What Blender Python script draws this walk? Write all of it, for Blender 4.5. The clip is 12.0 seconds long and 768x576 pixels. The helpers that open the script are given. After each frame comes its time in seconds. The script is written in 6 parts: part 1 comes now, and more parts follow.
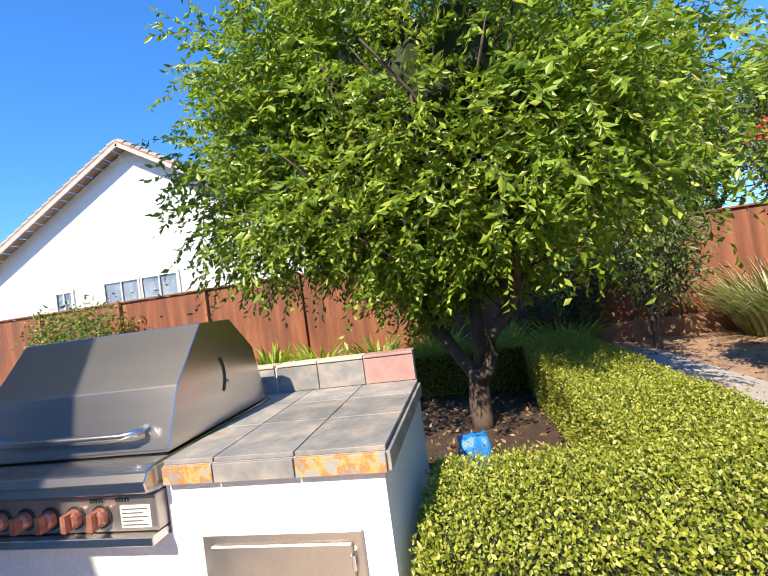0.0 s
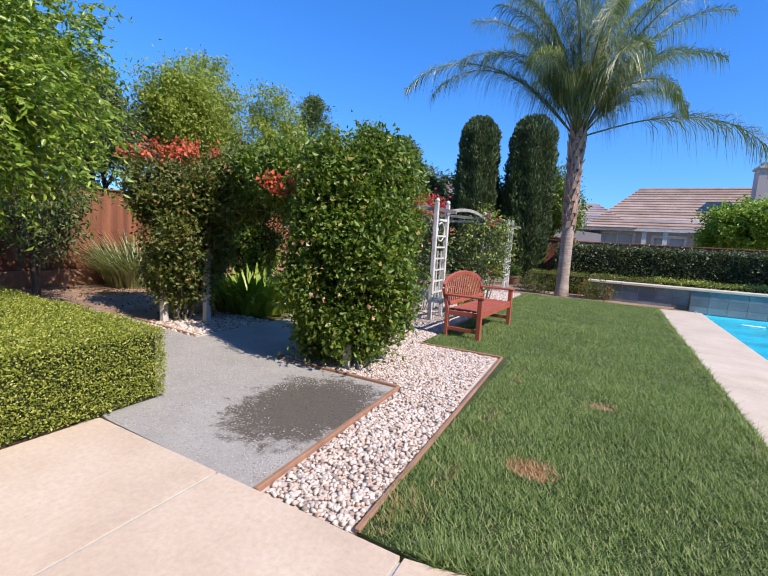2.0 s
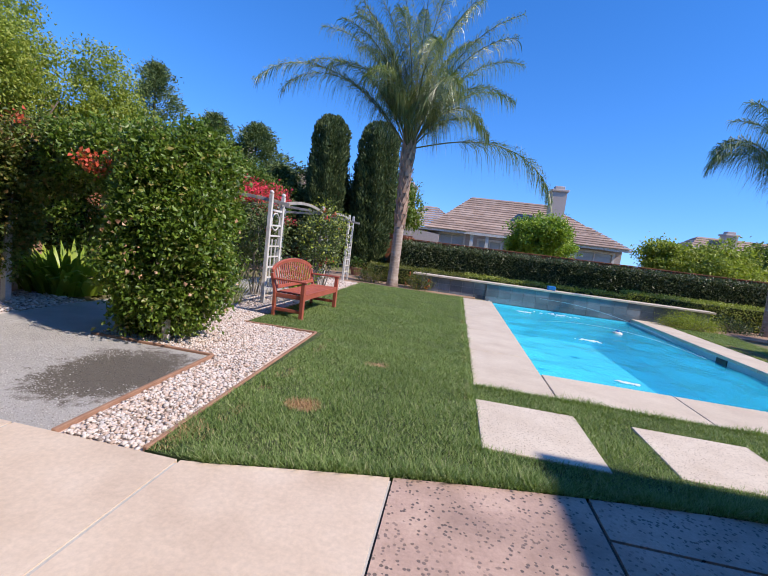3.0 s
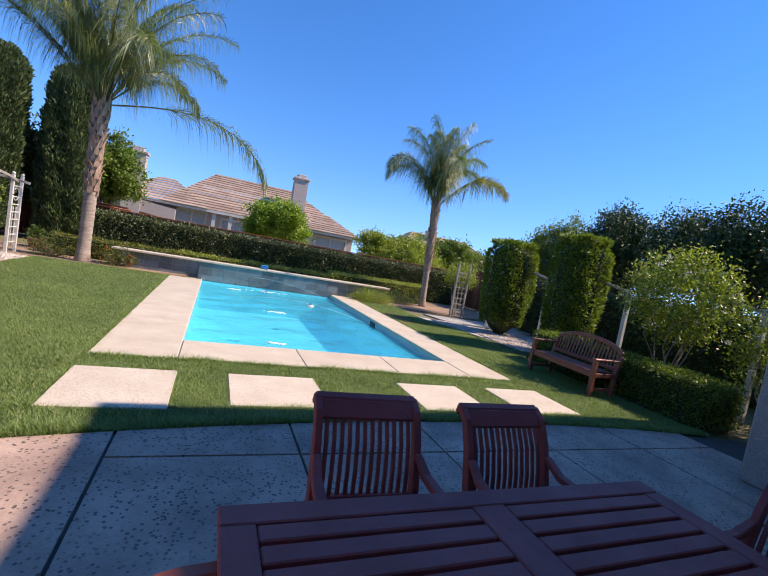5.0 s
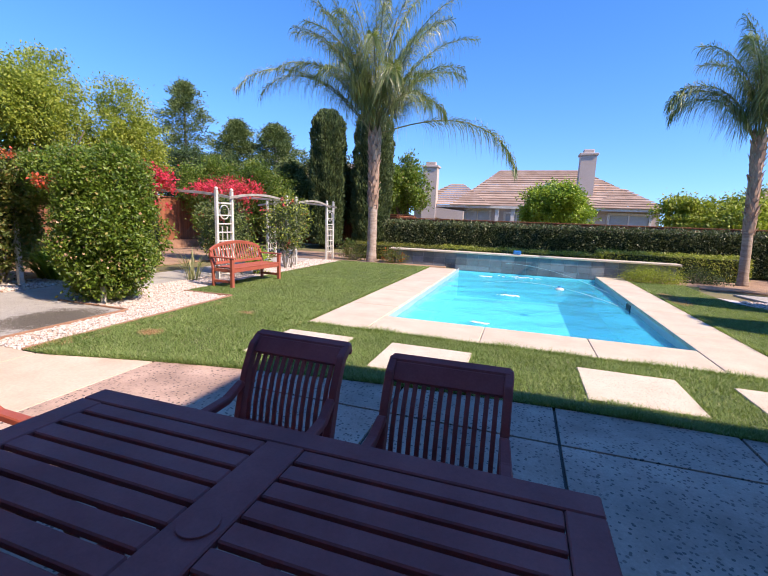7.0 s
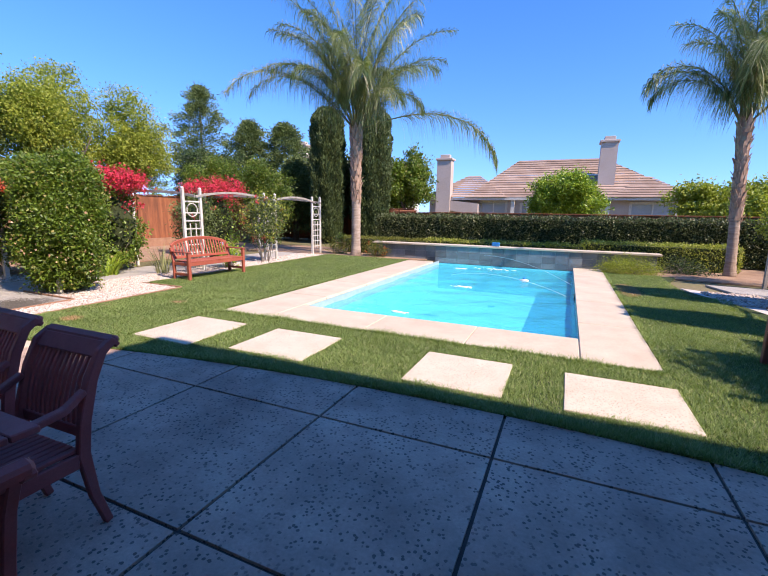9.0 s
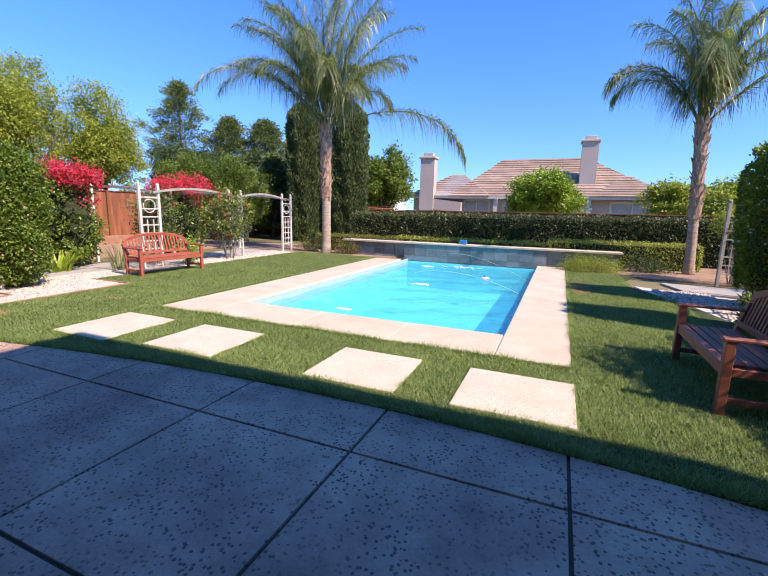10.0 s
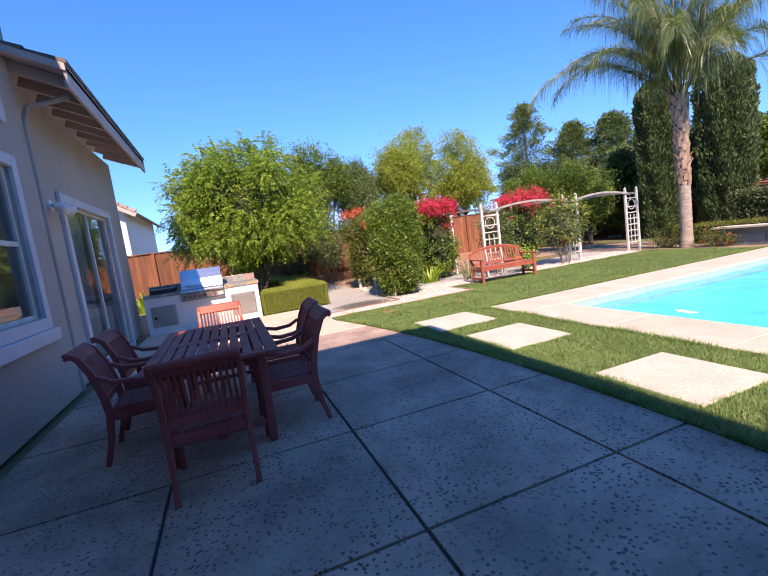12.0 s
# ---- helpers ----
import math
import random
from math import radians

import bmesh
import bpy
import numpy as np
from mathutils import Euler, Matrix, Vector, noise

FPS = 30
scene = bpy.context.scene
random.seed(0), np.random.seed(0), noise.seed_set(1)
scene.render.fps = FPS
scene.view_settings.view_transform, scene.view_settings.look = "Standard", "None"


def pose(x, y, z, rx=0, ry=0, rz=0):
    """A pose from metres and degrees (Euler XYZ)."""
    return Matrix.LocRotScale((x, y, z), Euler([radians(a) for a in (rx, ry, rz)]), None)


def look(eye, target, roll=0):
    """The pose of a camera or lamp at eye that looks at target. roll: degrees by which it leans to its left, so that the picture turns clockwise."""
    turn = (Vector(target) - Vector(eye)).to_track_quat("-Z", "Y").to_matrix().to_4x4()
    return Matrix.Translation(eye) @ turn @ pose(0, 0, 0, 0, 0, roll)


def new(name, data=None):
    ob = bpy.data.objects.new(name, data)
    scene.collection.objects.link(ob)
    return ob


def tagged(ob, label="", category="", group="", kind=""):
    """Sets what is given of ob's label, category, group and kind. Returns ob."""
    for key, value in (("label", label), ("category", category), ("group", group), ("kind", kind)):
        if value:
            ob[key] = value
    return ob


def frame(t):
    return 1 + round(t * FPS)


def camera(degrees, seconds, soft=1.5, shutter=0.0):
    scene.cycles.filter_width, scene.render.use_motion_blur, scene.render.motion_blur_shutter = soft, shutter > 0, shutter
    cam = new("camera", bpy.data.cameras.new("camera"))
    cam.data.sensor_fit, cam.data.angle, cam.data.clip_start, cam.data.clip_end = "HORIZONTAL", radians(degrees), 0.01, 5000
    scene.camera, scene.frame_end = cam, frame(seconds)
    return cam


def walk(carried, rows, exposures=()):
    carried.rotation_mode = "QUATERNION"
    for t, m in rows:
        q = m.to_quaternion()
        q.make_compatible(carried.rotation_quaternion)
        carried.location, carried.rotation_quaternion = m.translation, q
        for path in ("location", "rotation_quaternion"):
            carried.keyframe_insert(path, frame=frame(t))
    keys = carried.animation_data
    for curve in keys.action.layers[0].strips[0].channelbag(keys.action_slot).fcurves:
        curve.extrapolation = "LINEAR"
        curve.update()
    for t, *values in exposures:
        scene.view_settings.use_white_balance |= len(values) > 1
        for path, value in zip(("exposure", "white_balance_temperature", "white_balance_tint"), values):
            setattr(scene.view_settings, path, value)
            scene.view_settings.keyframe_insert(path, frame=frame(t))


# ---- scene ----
cam = camera(85.7, 12.0, 1.1)
PATH = [
    (0, (-0.024, 0.035, 1.438), (-1.989, -0.336, 1.49), -7.9),
    (0.5, (0.416, -0.011, 1.415), (-1.559, 0.295, 1.344), -5.8),
    (1, (0.932, -0.14, 1.405), (-0.813, 0.825, 1.236), -3.0),
    (1.5, (1.452, -0.389, 1.475), (0.101, 1.068, 1.245), -0.1),
    (2, (1.925, -0.662, 1.482), (0.982, 1.085, 1.237), 3.2),
    (2.5, (2.333, -0.979, 1.518), (1.742, 0.916, 1.274), 5.7),
    (2.7, (2.506, -1.097, 1.525), (2.026, 0.829, 1.285), 6.3),
    (4.3, (3.736, -1.965, 1.593), (4.11, -0.008, 1.421), 9.3),
    (4.5, (3.886, -2.0, 1.608), (4.357, -0.063, 1.439), 9.6),
    (5, (4.345, -2.035, 1.668), (5.116, -0.195, 1.533), 10.3),
    (5.5, (4.834, -2.055, 1.642), (5.706, -0.26, 1.511), 10.4),
    (6, (5.239, -2.051, 1.594), (5.837, -0.152, 1.401), 9.0),
    (6.5, (5.66, -2.043, 1.582), (5.488, -0.071, 1.298), 4.9),
    (6.7, (5.872, -2.023, 1.583), (5.424, -0.098, 1.282), 3.2),
    (8.3, (7.549, -1.737, 1.627), (6.747, 0.062, 1.281), 0.9),
    (8.5, (7.771, -1.678, 1.623), (6.972, 0.124, 1.283), 0.8),
    (9, (8.287, -1.532, 1.625), (7.501, 0.272, 1.271), 1.0),
    (9.5, (8.722, -1.333, 1.618), (7.952, 0.477, 1.258), 1.2),
    (10, (9.129, -1.161, 1.603), (8.371, 0.655, 1.243), 1.3),
    (10.5, (9.39, -1.013, 1.562), (8.634, 0.804, 1.204), 1.3),
    (11, (9.504, -0.925, 1.576), (8.483, 0.756, 1.217), -0.4),
    (11.3, (9.573, -0.925, 1.56), (8.175, 0.465, 1.226), -3.0),
    (11.5, (9.647, -0.946, 1.566), (8.02, 0.177, 1.266), -5.3),
    (12, (9.821, -0.983, 1.527), (7.957, -0.294, 1.301), -7.7),
]
walk(cam, [(t, look(e, g, r)) for t, e, g, r in PATH],
     [(0, .95, 7250, 13), (1.0, .90, 6650, 14), (2.5, .28, 6450, 17), (4.5, .38, 7000, 18), (5.3, .52, 7450, 20), (6.5, .72, 7350, 22), (9.0, .70, 7200, 24), (12, .78, 7400, 25)])

# ---- world, sun ----
SUN = Vector((0.97, -0.25, 0.964)).normalized()
world = bpy.data.worlds.new("sky")
scene.world = world
world.use_nodes = True
wn = world.node_tree
sky = wn.nodes.new("ShaderNodeTexSky")
sky.sky_type = 'NISHITA'
sky.sun_disc = False
sky.sun_elevation = math.asin(SUN.z)
sky.sun_rotation = math.atan2(SUN.x, SUN.y)
sky.air_density, sky.dust_density, sky.ozone_density = 1.0, 0.0, 4.0
sky.altitude = 1800
gen = wn.nodes.new("ShaderNodeTexCoord")
lift_ = wn.nodes.new("ShaderNodeVectorMath")
lift_.operation = 'ADD'
lift_.inputs[1].default_value = (0, 0, .075)
flat = wn.nodes.new("ShaderNodeVectorMath")
flat.operation = 'MULTIPLY'
flat.inputs[1].default_value = (1, 1, .66)
wn.links.new(gen.outputs["Generated"], flat.inputs[0])
wn.links.new(flat.outputs[0], lift_.inputs[0])
wn.links.new(lift_.outputs[0], sky.inputs[0])
wn.nodes["Background"].inputs[1].default_value = 0.16
hsv = wn.nodes.new("ShaderNodeHueSaturation")
hsv.inputs["Saturation"].default_value = 1.27
tint = wn.nodes.new("ShaderNodeMix")
tint.data_type, tint.blend_type = 'RGBA', 'MULTIPLY'
tint.inputs[0].default_value = 1.0
tint.inputs[7].default_value = (.90, .98, 1.15, 1)
wn.links.new(sky.outputs[0], hsv.inputs["Color"])
wn.links.new(hsv.outputs[0], tint.inputs[6])
wn.links.new(tint.outputs[2], wn.nodes["Background"].inputs[0])
sun = new("sun", bpy.data.lights.new("sun", 'SUN'))
sun.data.energy, sun.data.angle, sun.data.color = 4.6, radians(0.55), (1.0, 0.93, 0.80)
sun.matrix_world = look(SUN * 60, (0, 0, 0))

# ---- materials ----
def node(nt, kind, **kw):
    n = nt.nodes.new(kind)
    for k, v in kw.items():
        n.inputs[k.replace("_", " ")].default_value = v
    return n

def ramp(nt, fac, stops):
    r = nt.nodes.new("ShaderNodeValToRGB")
    e = r.color_ramp.elements
    while len(e) < len(stops):
        e.new(0.5)
    for el, (p, c) in zip(e, stops):
        el.position, el.color = p, (*c, 1)
    nt.links.new(fac, r.inputs[0])
    return r.outputs[0]

def mix(nt, fac, a, b, mode='MIX'):
    m = nt.nodes.new("ShaderNodeMix")
    m.data_type, m.blend_type = 'RGBA', mode
    for sock, v in ((m.inputs[0], fac), (m.inputs[6], a), (m.inputs[7], b)):
        if isinstance(v, (int, float)):
            sock.default_value = v
        elif isinstance(v, tuple):
            sock.default_value = (*v, 1)
        else:
            nt.links.new(v, sock)
    return m.outputs[2]

def base(name):
    m = bpy.data.materials.new(name)
    m.use_nodes = True
    nt = m.node_tree
    return m, nt, nt.nodes["Principled BSDF"]

def noise_tex(nt, scale, detail=4.0, rough=0.6, stretch=None):
    g = nt.nodes.new("ShaderNodeNewGeometry")
    pos = g.outputs["Position"]
    if stretch:
        mp = nt.nodes.new("ShaderNodeMapping")
        mp.inputs["Scale"].default_value = stretch
        nt.links.new(pos, mp.inputs[0])
        pos = mp.outputs[0]
    n = node(nt, "ShaderNodeTexNoise", Scale=scale, Detail=detail, Roughness=rough)
    nt.links.new(pos, n.inputs["Vector"])
    return n.outputs["Fac"]

def surf(name, stops, big=1.5, fine=40.0, rough=0.8, bump=0.3, dist=0.004, metal=0.0, fine_amt=0.35, per_object=0.0, stretch=None, rough_var=0.0, pits=None, spec=None):
    """Two-scale mottled surface with fine relief."""
    m, nt, p = base(name)
    col = ramp(nt, noise_tex(nt, big, 5.0, 0.6, stretch), stops)
    f = noise_tex(nt, fine, 6.0, 0.7, stretch)
    fc = ramp(nt, f, [(0.3, (0.45, 0.45, 0.45)), (0.7, (1.0, 1.0, 1.0))])
    col = mix(nt, fine_amt, col, fc, 'MULTIPLY')
    height = f
    if pits:
        scale, size, dark = pits
        pos = nt.nodes.new("ShaderNodeNewGeometry").outputs["Position"]
        vor = node(nt, "ShaderNodeTexVoronoi", Scale=scale, Randomness=1.0)
        nt.links.new(pos, vor.inputs["Vector"])
        wob = nt.nodes.new("ShaderNodeMath")
        wob.operation = 'MULTIPLY_ADD'
        nt.links.new(noise_tex(nt, scale * 3, 2.0), wob.inputs[0])
        wob.inputs[1].default_value = .22
        nt.links.new(vor.outputs["Distance"], wob.inputs[2])
        hole = ramp(nt, wob.outputs[0], [(size, (1, 1, 1)), (size + .05, (0, 0, 0))])
        crowd = ramp(nt, noise_tex(nt, 2.4, 3.0), [(0.34, (.35, .35, .35)), (0.55, (1, 1, 1))])
        mask = mix(nt, 1.0, hole, crowd, 'MULTIPLY')
        dip = nt.nodes.new("ShaderNodeMath")
        dip.operation = 'MULTIPLY_ADD'
        nt.links.new(mask, dip.inputs[0])
        dip.inputs[1].default_value = -1.2
        nt.links.new(f, dip.inputs[2])
        height = dip.outputs[0]
        col = mix(nt, mask, col, dark)
    if per_object:
        oi = nt.nodes.new("ShaderNodeObjectInfo")
        oc = ramp(nt, oi.outputs["Random"], [(0.0, (1 - per_object,) * 3), (1.0, (1.0, 1.0, 1.0))])
        col = mix(nt, 1.0, col, oc, 'MULTIPLY')
    nt.links.new(col, p.inputs["Base Color"])
    p.inputs["Roughness"].default_value = rough
    p.inputs["Metallic"].default_value = metal
    if spec is not None:
        p.inputs["Specular IOR Level"].default_value = spec
    if rough_var:
        rr = ramp(nt, noise_tex(nt, big * 3), [(0.3, (rough - rough_var,) * 3), (0.7, (rough + rough_var,) * 3)])
        nt.links.new(rr, p.inputs["Roughness"])
    b = node(nt, "ShaderNodeBump", Strength=bump, Distance=dist)
    nt.links.new(height, b.inputs["Height"])
    nt.links.new(b.outputs[0], p.inputs["Normal"])
    return m

def leafy(name, stops, trans=0.3, rough=0.45, big=0.8, amount=0.25):
    """Leaf material: each leaf its own shade, patches of tone over the crown, light passing through."""
    m, nt, p = base(name)
    g = nt.nodes.new("ShaderNodeNewGeometry")
    col = ramp(nt, g.outputs["Random Per Island"], stops)
    tone = ramp(nt, noise_tex(nt, big, 3.0), [(0.3, (0.6, 0.65, 0.6)), (0.7, (1, 1, 1))])
    col = mix(nt, amount, col, tone, 'MULTIPLY')
    nt.links.new(col, p.inputs["Base Color"])
    p.inputs["Roughness"].default_value = rough
    tr = nt.nodes.new("ShaderNodeBsdfTranslucent")
    bright = mix(nt, 0.5, col, (0.35, 0.5, 0.03), 'MIX')
    nt.links.new(bright if trans > 0.2 else col, tr.inputs[0])
    ms = nt.nodes.new("ShaderNodeMixShader")
    ms.inputs[0].default_value = trans
    nt.links.new(p.outputs[0], ms.inputs[1])
    nt.links.new(tr.outputs[0], ms.inputs[2])
    nt.links.new(ms.outputs[0], nt.nodes["Material Output"].inputs[0])
    return m

G = lambda r, g, b: (r, g, b)
M_patio = surf("patio_concrete", [(0.32, G(.34, .225, .175)), (0.45, G(.48, .325, .25)), (0.55, G(.58, .395, .305)), (0.68, G(.70, .50, .385))], 1.3, 45, .75, .5, .004, per_object=.14, fine_amt=.45, pits=(30.0, .38, G(.14, .105, .09)), rough_var=.12)
M_patio_smooth = surf("patio_smooth", [(0.3, G(.60, .455, .335)), (0.5, G(.70, .55, .415)), (0.7, G(.76, .62, .485))], 1.3, 30, .8, .15, .002, per_object=.06)
M_coping = surf("coping_concrete", [(0.3, G(.60, .485, .365)), (0.7, G(.73, .62, .48))], 2.0, 50, .85, .25, .003, per_object=.08)
M_stone = surf("stepping_stone", [(0.3, G(.66, .545, .42)), (0.7, G(.77, .66, .525))], 2.5, 45, .9, .5, .006, per_object=.06, pits=(42.0, .34, G(.40, .31, .23)))
M_soil = surf("soil", [(0.3, G(.33, .20, .13)), (0.7, G(.50, .33, .22))], 1.5, 30, .95, .9, .03)
M_mulch = surf("shaded_mulch", [(0.3, G(.055, .034, .022)), (0.7, G(.13, .08, .05))], 5, 40, .95, 1.0, .03, fine_amt=.6)
M_ground = surf("dry_ground", [(0.3, G(.22, .16, .09)), (0.5, G(.20, .18, .08)), (0.7, G(.30, .23, .14))], .08, 8, .95, .6, .05)
M_grit = surf("decomposed_granite", [(0.3, G(.43, .40, .365)), (0.7, G(.55, .52, .48))], 2.2, 120, .95, .8, .01, fine_amt=.6)
def add_stain(m, centre, rx, ry, dark):
    """A dark stain with a ragged outline, in the material of the path."""
    nt = m.node_tree
    p = nt.nodes["Principled BSDF"]
    old = p.inputs["Base Color"].links[0].from_socket
    g = nt.nodes.new("ShaderNodeNewGeometry")
    mp = nt.nodes.new("ShaderNodeMapping")
    mp.inputs["Location"].default_value = (-centre[0] / rx, -centre[1] / ry, 0)
    mp.inputs["Scale"].default_value = (1 / rx, 1 / ry, 0)
    nt.links.new(g.outputs["Position"], mp.inputs[0])
    ln = nt.nodes.new("ShaderNodeVectorMath")
    ln.operation = 'LENGTH'
    nt.links.new(mp.outputs[0], ln.inputs[0])
    ma = nt.nodes.new("ShaderNodeMath")
    ma.operation = 'MULTIPLY_ADD'
    nt.links.new(noise_tex(nt, 3.2, 8.0, .8), ma.inputs[0])
    ma.inputs[1].default_value = 2.0
    nt.links.new(ln.outputs["Value"], ma.inputs[2])
    sc = nt.nodes.new("ShaderNodeMath")
    sc.operation = 'MULTIPLY'
    nt.links.new(ma.outputs[0], sc.inputs[0])
    sc.inputs[1].default_value = .44
    mask = ramp(nt, sc.outputs[0], [(0.80, (1, 1, 1)), (.90, (0, 0, 0))])
    nt.links.new(mix(nt, mask, old, dark), p.inputs["Base Color"])
add_stain(M_grit, (-.24, 2.1), .66, .78, (.125, .105, .082))
M_lawn = surf("lawn_thatch", [(0.25, G(.035, .06, .014)), (0.5, G(.06, .09, .022)), (0.75, G(.11, .12, .04))], 1.2, 90, .95, .9, .02, fine_amt=.5)
# high fine_amt darkens the hollows: shade of the rough relief put into colour
M_stucco = surf("stucco", [(0.3, G(.58, .515, .455)), (0.7, G(.68, .61, .545))], 1.0, 55, .9, 1.3, .018, fine_amt=.75)
M_white_stucco = surf("white_stucco", [(0.3, G(.74, .72, .69)), (0.7, G(.82, .80, .77))], 1.2, 60, .85, .4, .005)
M_far_stucco = surf("far_stucco", [(0.3, G(.52, .42, .36)), (0.7, G(.58, .48, .42))], .6, 12, .9, .2, .01)
M_trim = surf("painted_trim", [(0.3, G(.55, .56, .60)), (0.7, G(.63, .64, .68))], 3, 80, .6, .1, .001)
M_white = surf("white_paint", [(0.25, G(.52, .48, .41)), (0.5, G(.68, .65, .59)), (0.7, G(.76, .73, .68))], 5, 60, .6, .25, .002)
M_gloss_white = surf("white_plastic", [(0.3, G(.76, .76, .75)), (0.7, G(.82, .82, .81))], 6, 60, .4, .1, .001)
M_roof = surf("roof_tile", [(0.25, G(.36, .24, .17)), (0.5, G(.47, .33, .25)), (0.75, G(.57, .42, .33))], .9, 20, .85, .5, .01, per_object=.3)
M_wood_dark = surf("stained_wood", [(0.3, G(.33, .07, .065)), (0.7, G(.47, .12, .11))], 3, 90, .55, .25, .0015, rough_var=.08, spec=.22)
M_wood_red = surf("red_wood", [(0.3, G(.36, .085, .05)), (0.7, G(.46, .125, .075))], 4, 90, .5, .25, .0015, rough_var=.08)
M_wood_bench = surf("brown_red_wood", [(0.3, G(.27, .08, .05)), (0.7, G(.36, .12, .08))], 4, 90, .5, .25, .0015)
M_fence = surf("fence_board", [(0.25, G(.16, .06, .032)), (0.5, G(.34, .115, .05)), (0.72, G(.50, .19, .085))], .9, 9, .8, .5, .004, stretch=(6, 6, .7), per_object=.35)
M_edging = surf("edging_board", [(0.3, G(.30, .15, .09)), (0.7, G(.42, .24, .15))], 4, 50, .85, .4, .003)
M_steel = surf("brushed_steel", [(0.3, G(.60, .585, .57)), (0.7, G(.66, .65, .64))], 1.5, 60, .27, .02, .0004, metal=1.0, fine_amt=.06, stretch=(1, .06, 8))
M_steel_dull = surf("dull_steel", [(0.3, G(.44, .40, .36)), (0.7, G(.56, .52, .48))], 3, 60, .42, .1, .0006, metal=.9, fine_amt=.15, rough_var=.1)
M_black = surf("black_metal", [(0.3, G(.02, .02, .02)), (0.7, G(.035, .035, .035))], 4, 60, .5, .1, .001)
M_knob = surf("copper_knob", [(0.3, G(.40, .14, .09)), (0.7, G(.55, .24, .17))], 20, 80, .35, .1, .001, metal=.4)
M_slate = surf("slate_tile", [(0.28, G(.24, .24, .24)), (0.5, G(.36, .345, .325)), (0.62, G(.50, .44, .37)), (0.72, G(.40, .30, .22))], 7, 30, .55, .5, .004, per_object=.3, rough_var=.12)
M_slate_rust = surf("rust_slate", [(0.40, G(.30, .29, .27)), (0.47, G(.44, .20, .07)), (0.53, G(.56, .37, .10)), (0.57, G(.36, .34, .31))], 16, 50, .6, .5, .003)
M_slate_pink = surf("pink_slate", [(0.3, G(.40, .22, .19)), (0.7, G(.50, .31, .27))], 8, 40, .6, .4, .003)
M_slate_dark = surf("wall_slate", [(0.2, G(.15, .18, .20)), (0.5, G(.23, .27, .29)), (0.8, G(.34, .35, .35))], 3, 30, .45, .4, .004, per_object=.45, rough_var=.15)
add_stain(M_lawn, (1.6, 2.12), .17, .14, (.36, .20, .09))
add_stain(M_lawn, (2.0, 3.65), .10, .07, (.34, .23, .11))
M_groove = surf("joint_groove", [(0.3, G(.06, .055, .05)), (0.7, G(.10, .09, .08))], 5, 60, .9, .3, .002)
M_grout = surf("grout", [(0.3, G(.46, .43, .38)), (0.7, G(.56, .52, .47))], 5, 60, .9, .3, .002)
M_plaster = surf("pool_plaster", [(0.3, G(.09, .68, .82)), (0.7, G(.14, .78, .88))], 1.2, 8, .8, .1, .01, fine_amt=.1)
M_tile = surf("waterline_tile", [(0.3, G(.30, .42, .47)), (0.7, G(.42, .52, .56))], 9, 40, .3, .2, .002)
M_palm_trunk = surf("palm_trunk", [(0.25, G(.28, .20, .15)), (0.5, G(.46, .35, .28)), (0.75, G(.58, .47, .39))], 3, 14, .9, .9, .03, stretch=(1, 1, 5))
M_palm_bark = surf("palm_bark", [(0.25, G(.22, .13, .085)), (0.5, G(.42, .27, .19)), (0.75, G(.58, .43, .33))], 6, 20, .9, .8, .01, stretch=(1, 1, .3))
M_bark = surf("bark", [(0.3, G(.09, .06, .045)), (0.7, G(.17, .12, .09))], 4, 30, .95, .9, .012, stretch=(1, 1, .35))
M_bark_pale = surf("pale_bark", [(0.3, G(.25, .21, .17)), (0.7, G(.36, .31, .26))], 4, 30, .95, .7, .01)
M_blue_bag = surf("blue_plastic", [(0.3, G(.01, .16, .48)), (0.7, G(.02, .26, .62))], 10, 40, .35, .5, .01)
M_terracotta = surf("terracotta", [(0.3, G(.36, .17, .10)), (0.7, G(.46, .24, .15))], 6, 40, .85, .3, .002)
M_roof_dark = surf("dark_fascia", [(0.3, G(.13, .095, .085)), (0.7, G(.19, .14, .125))], 3, 40, .7, .2, .002)
M_fascia = surf("brown_fascia", [(0.3, G(.50, .39, .34)), (0.7, G(.58, .47, .41))], 3, 40, .7, .2, .002)

def island_stone(name, stops, rough=.85):
    m, nt, p = base(name)
    g = nt.nodes.new("ShaderNodeNewGeometry")
    col = ramp(nt, g.outputs["Random Per Island"], stops)
    f = ramp(nt, noise_tex(nt, 90), [(0.3, (.6, .6, .6)), (0.7, (1, 1, 1))])
    col = mix(nt, .35, col, f, 'MULTIPLY')
    nt.links.new(col, p.inputs["Base Color"])
    p.inputs["Roughness"].default_value = rough
    return m
M_pebble = island_stone("white_pebble", [(0, G(.26, .21, .18)), (.15, G(.52, .38, .30)), (.5, G(.68, .56, .48)), (.8, G(.74, .66, .60)), (1, G(.46, .42, .40))])
M_chip = island_stone("grey_chip", [(0, G(.34, .32, .295)), (.5, G(.50, .475, .44)), (1, G(.64, .61, .57))])
M_dark_chip = island_stone("damp_chip", [(0, G(.09, .08, .07)), (.5, G(.15, .14, .12)), (1, G(.24, .22, .19))])
M_litter = island_stone("dry_leaf", [(0, G(.12, .07, .04)), (.5, G(.30, .18, .09)), (1, G(.42, .28, .16))])

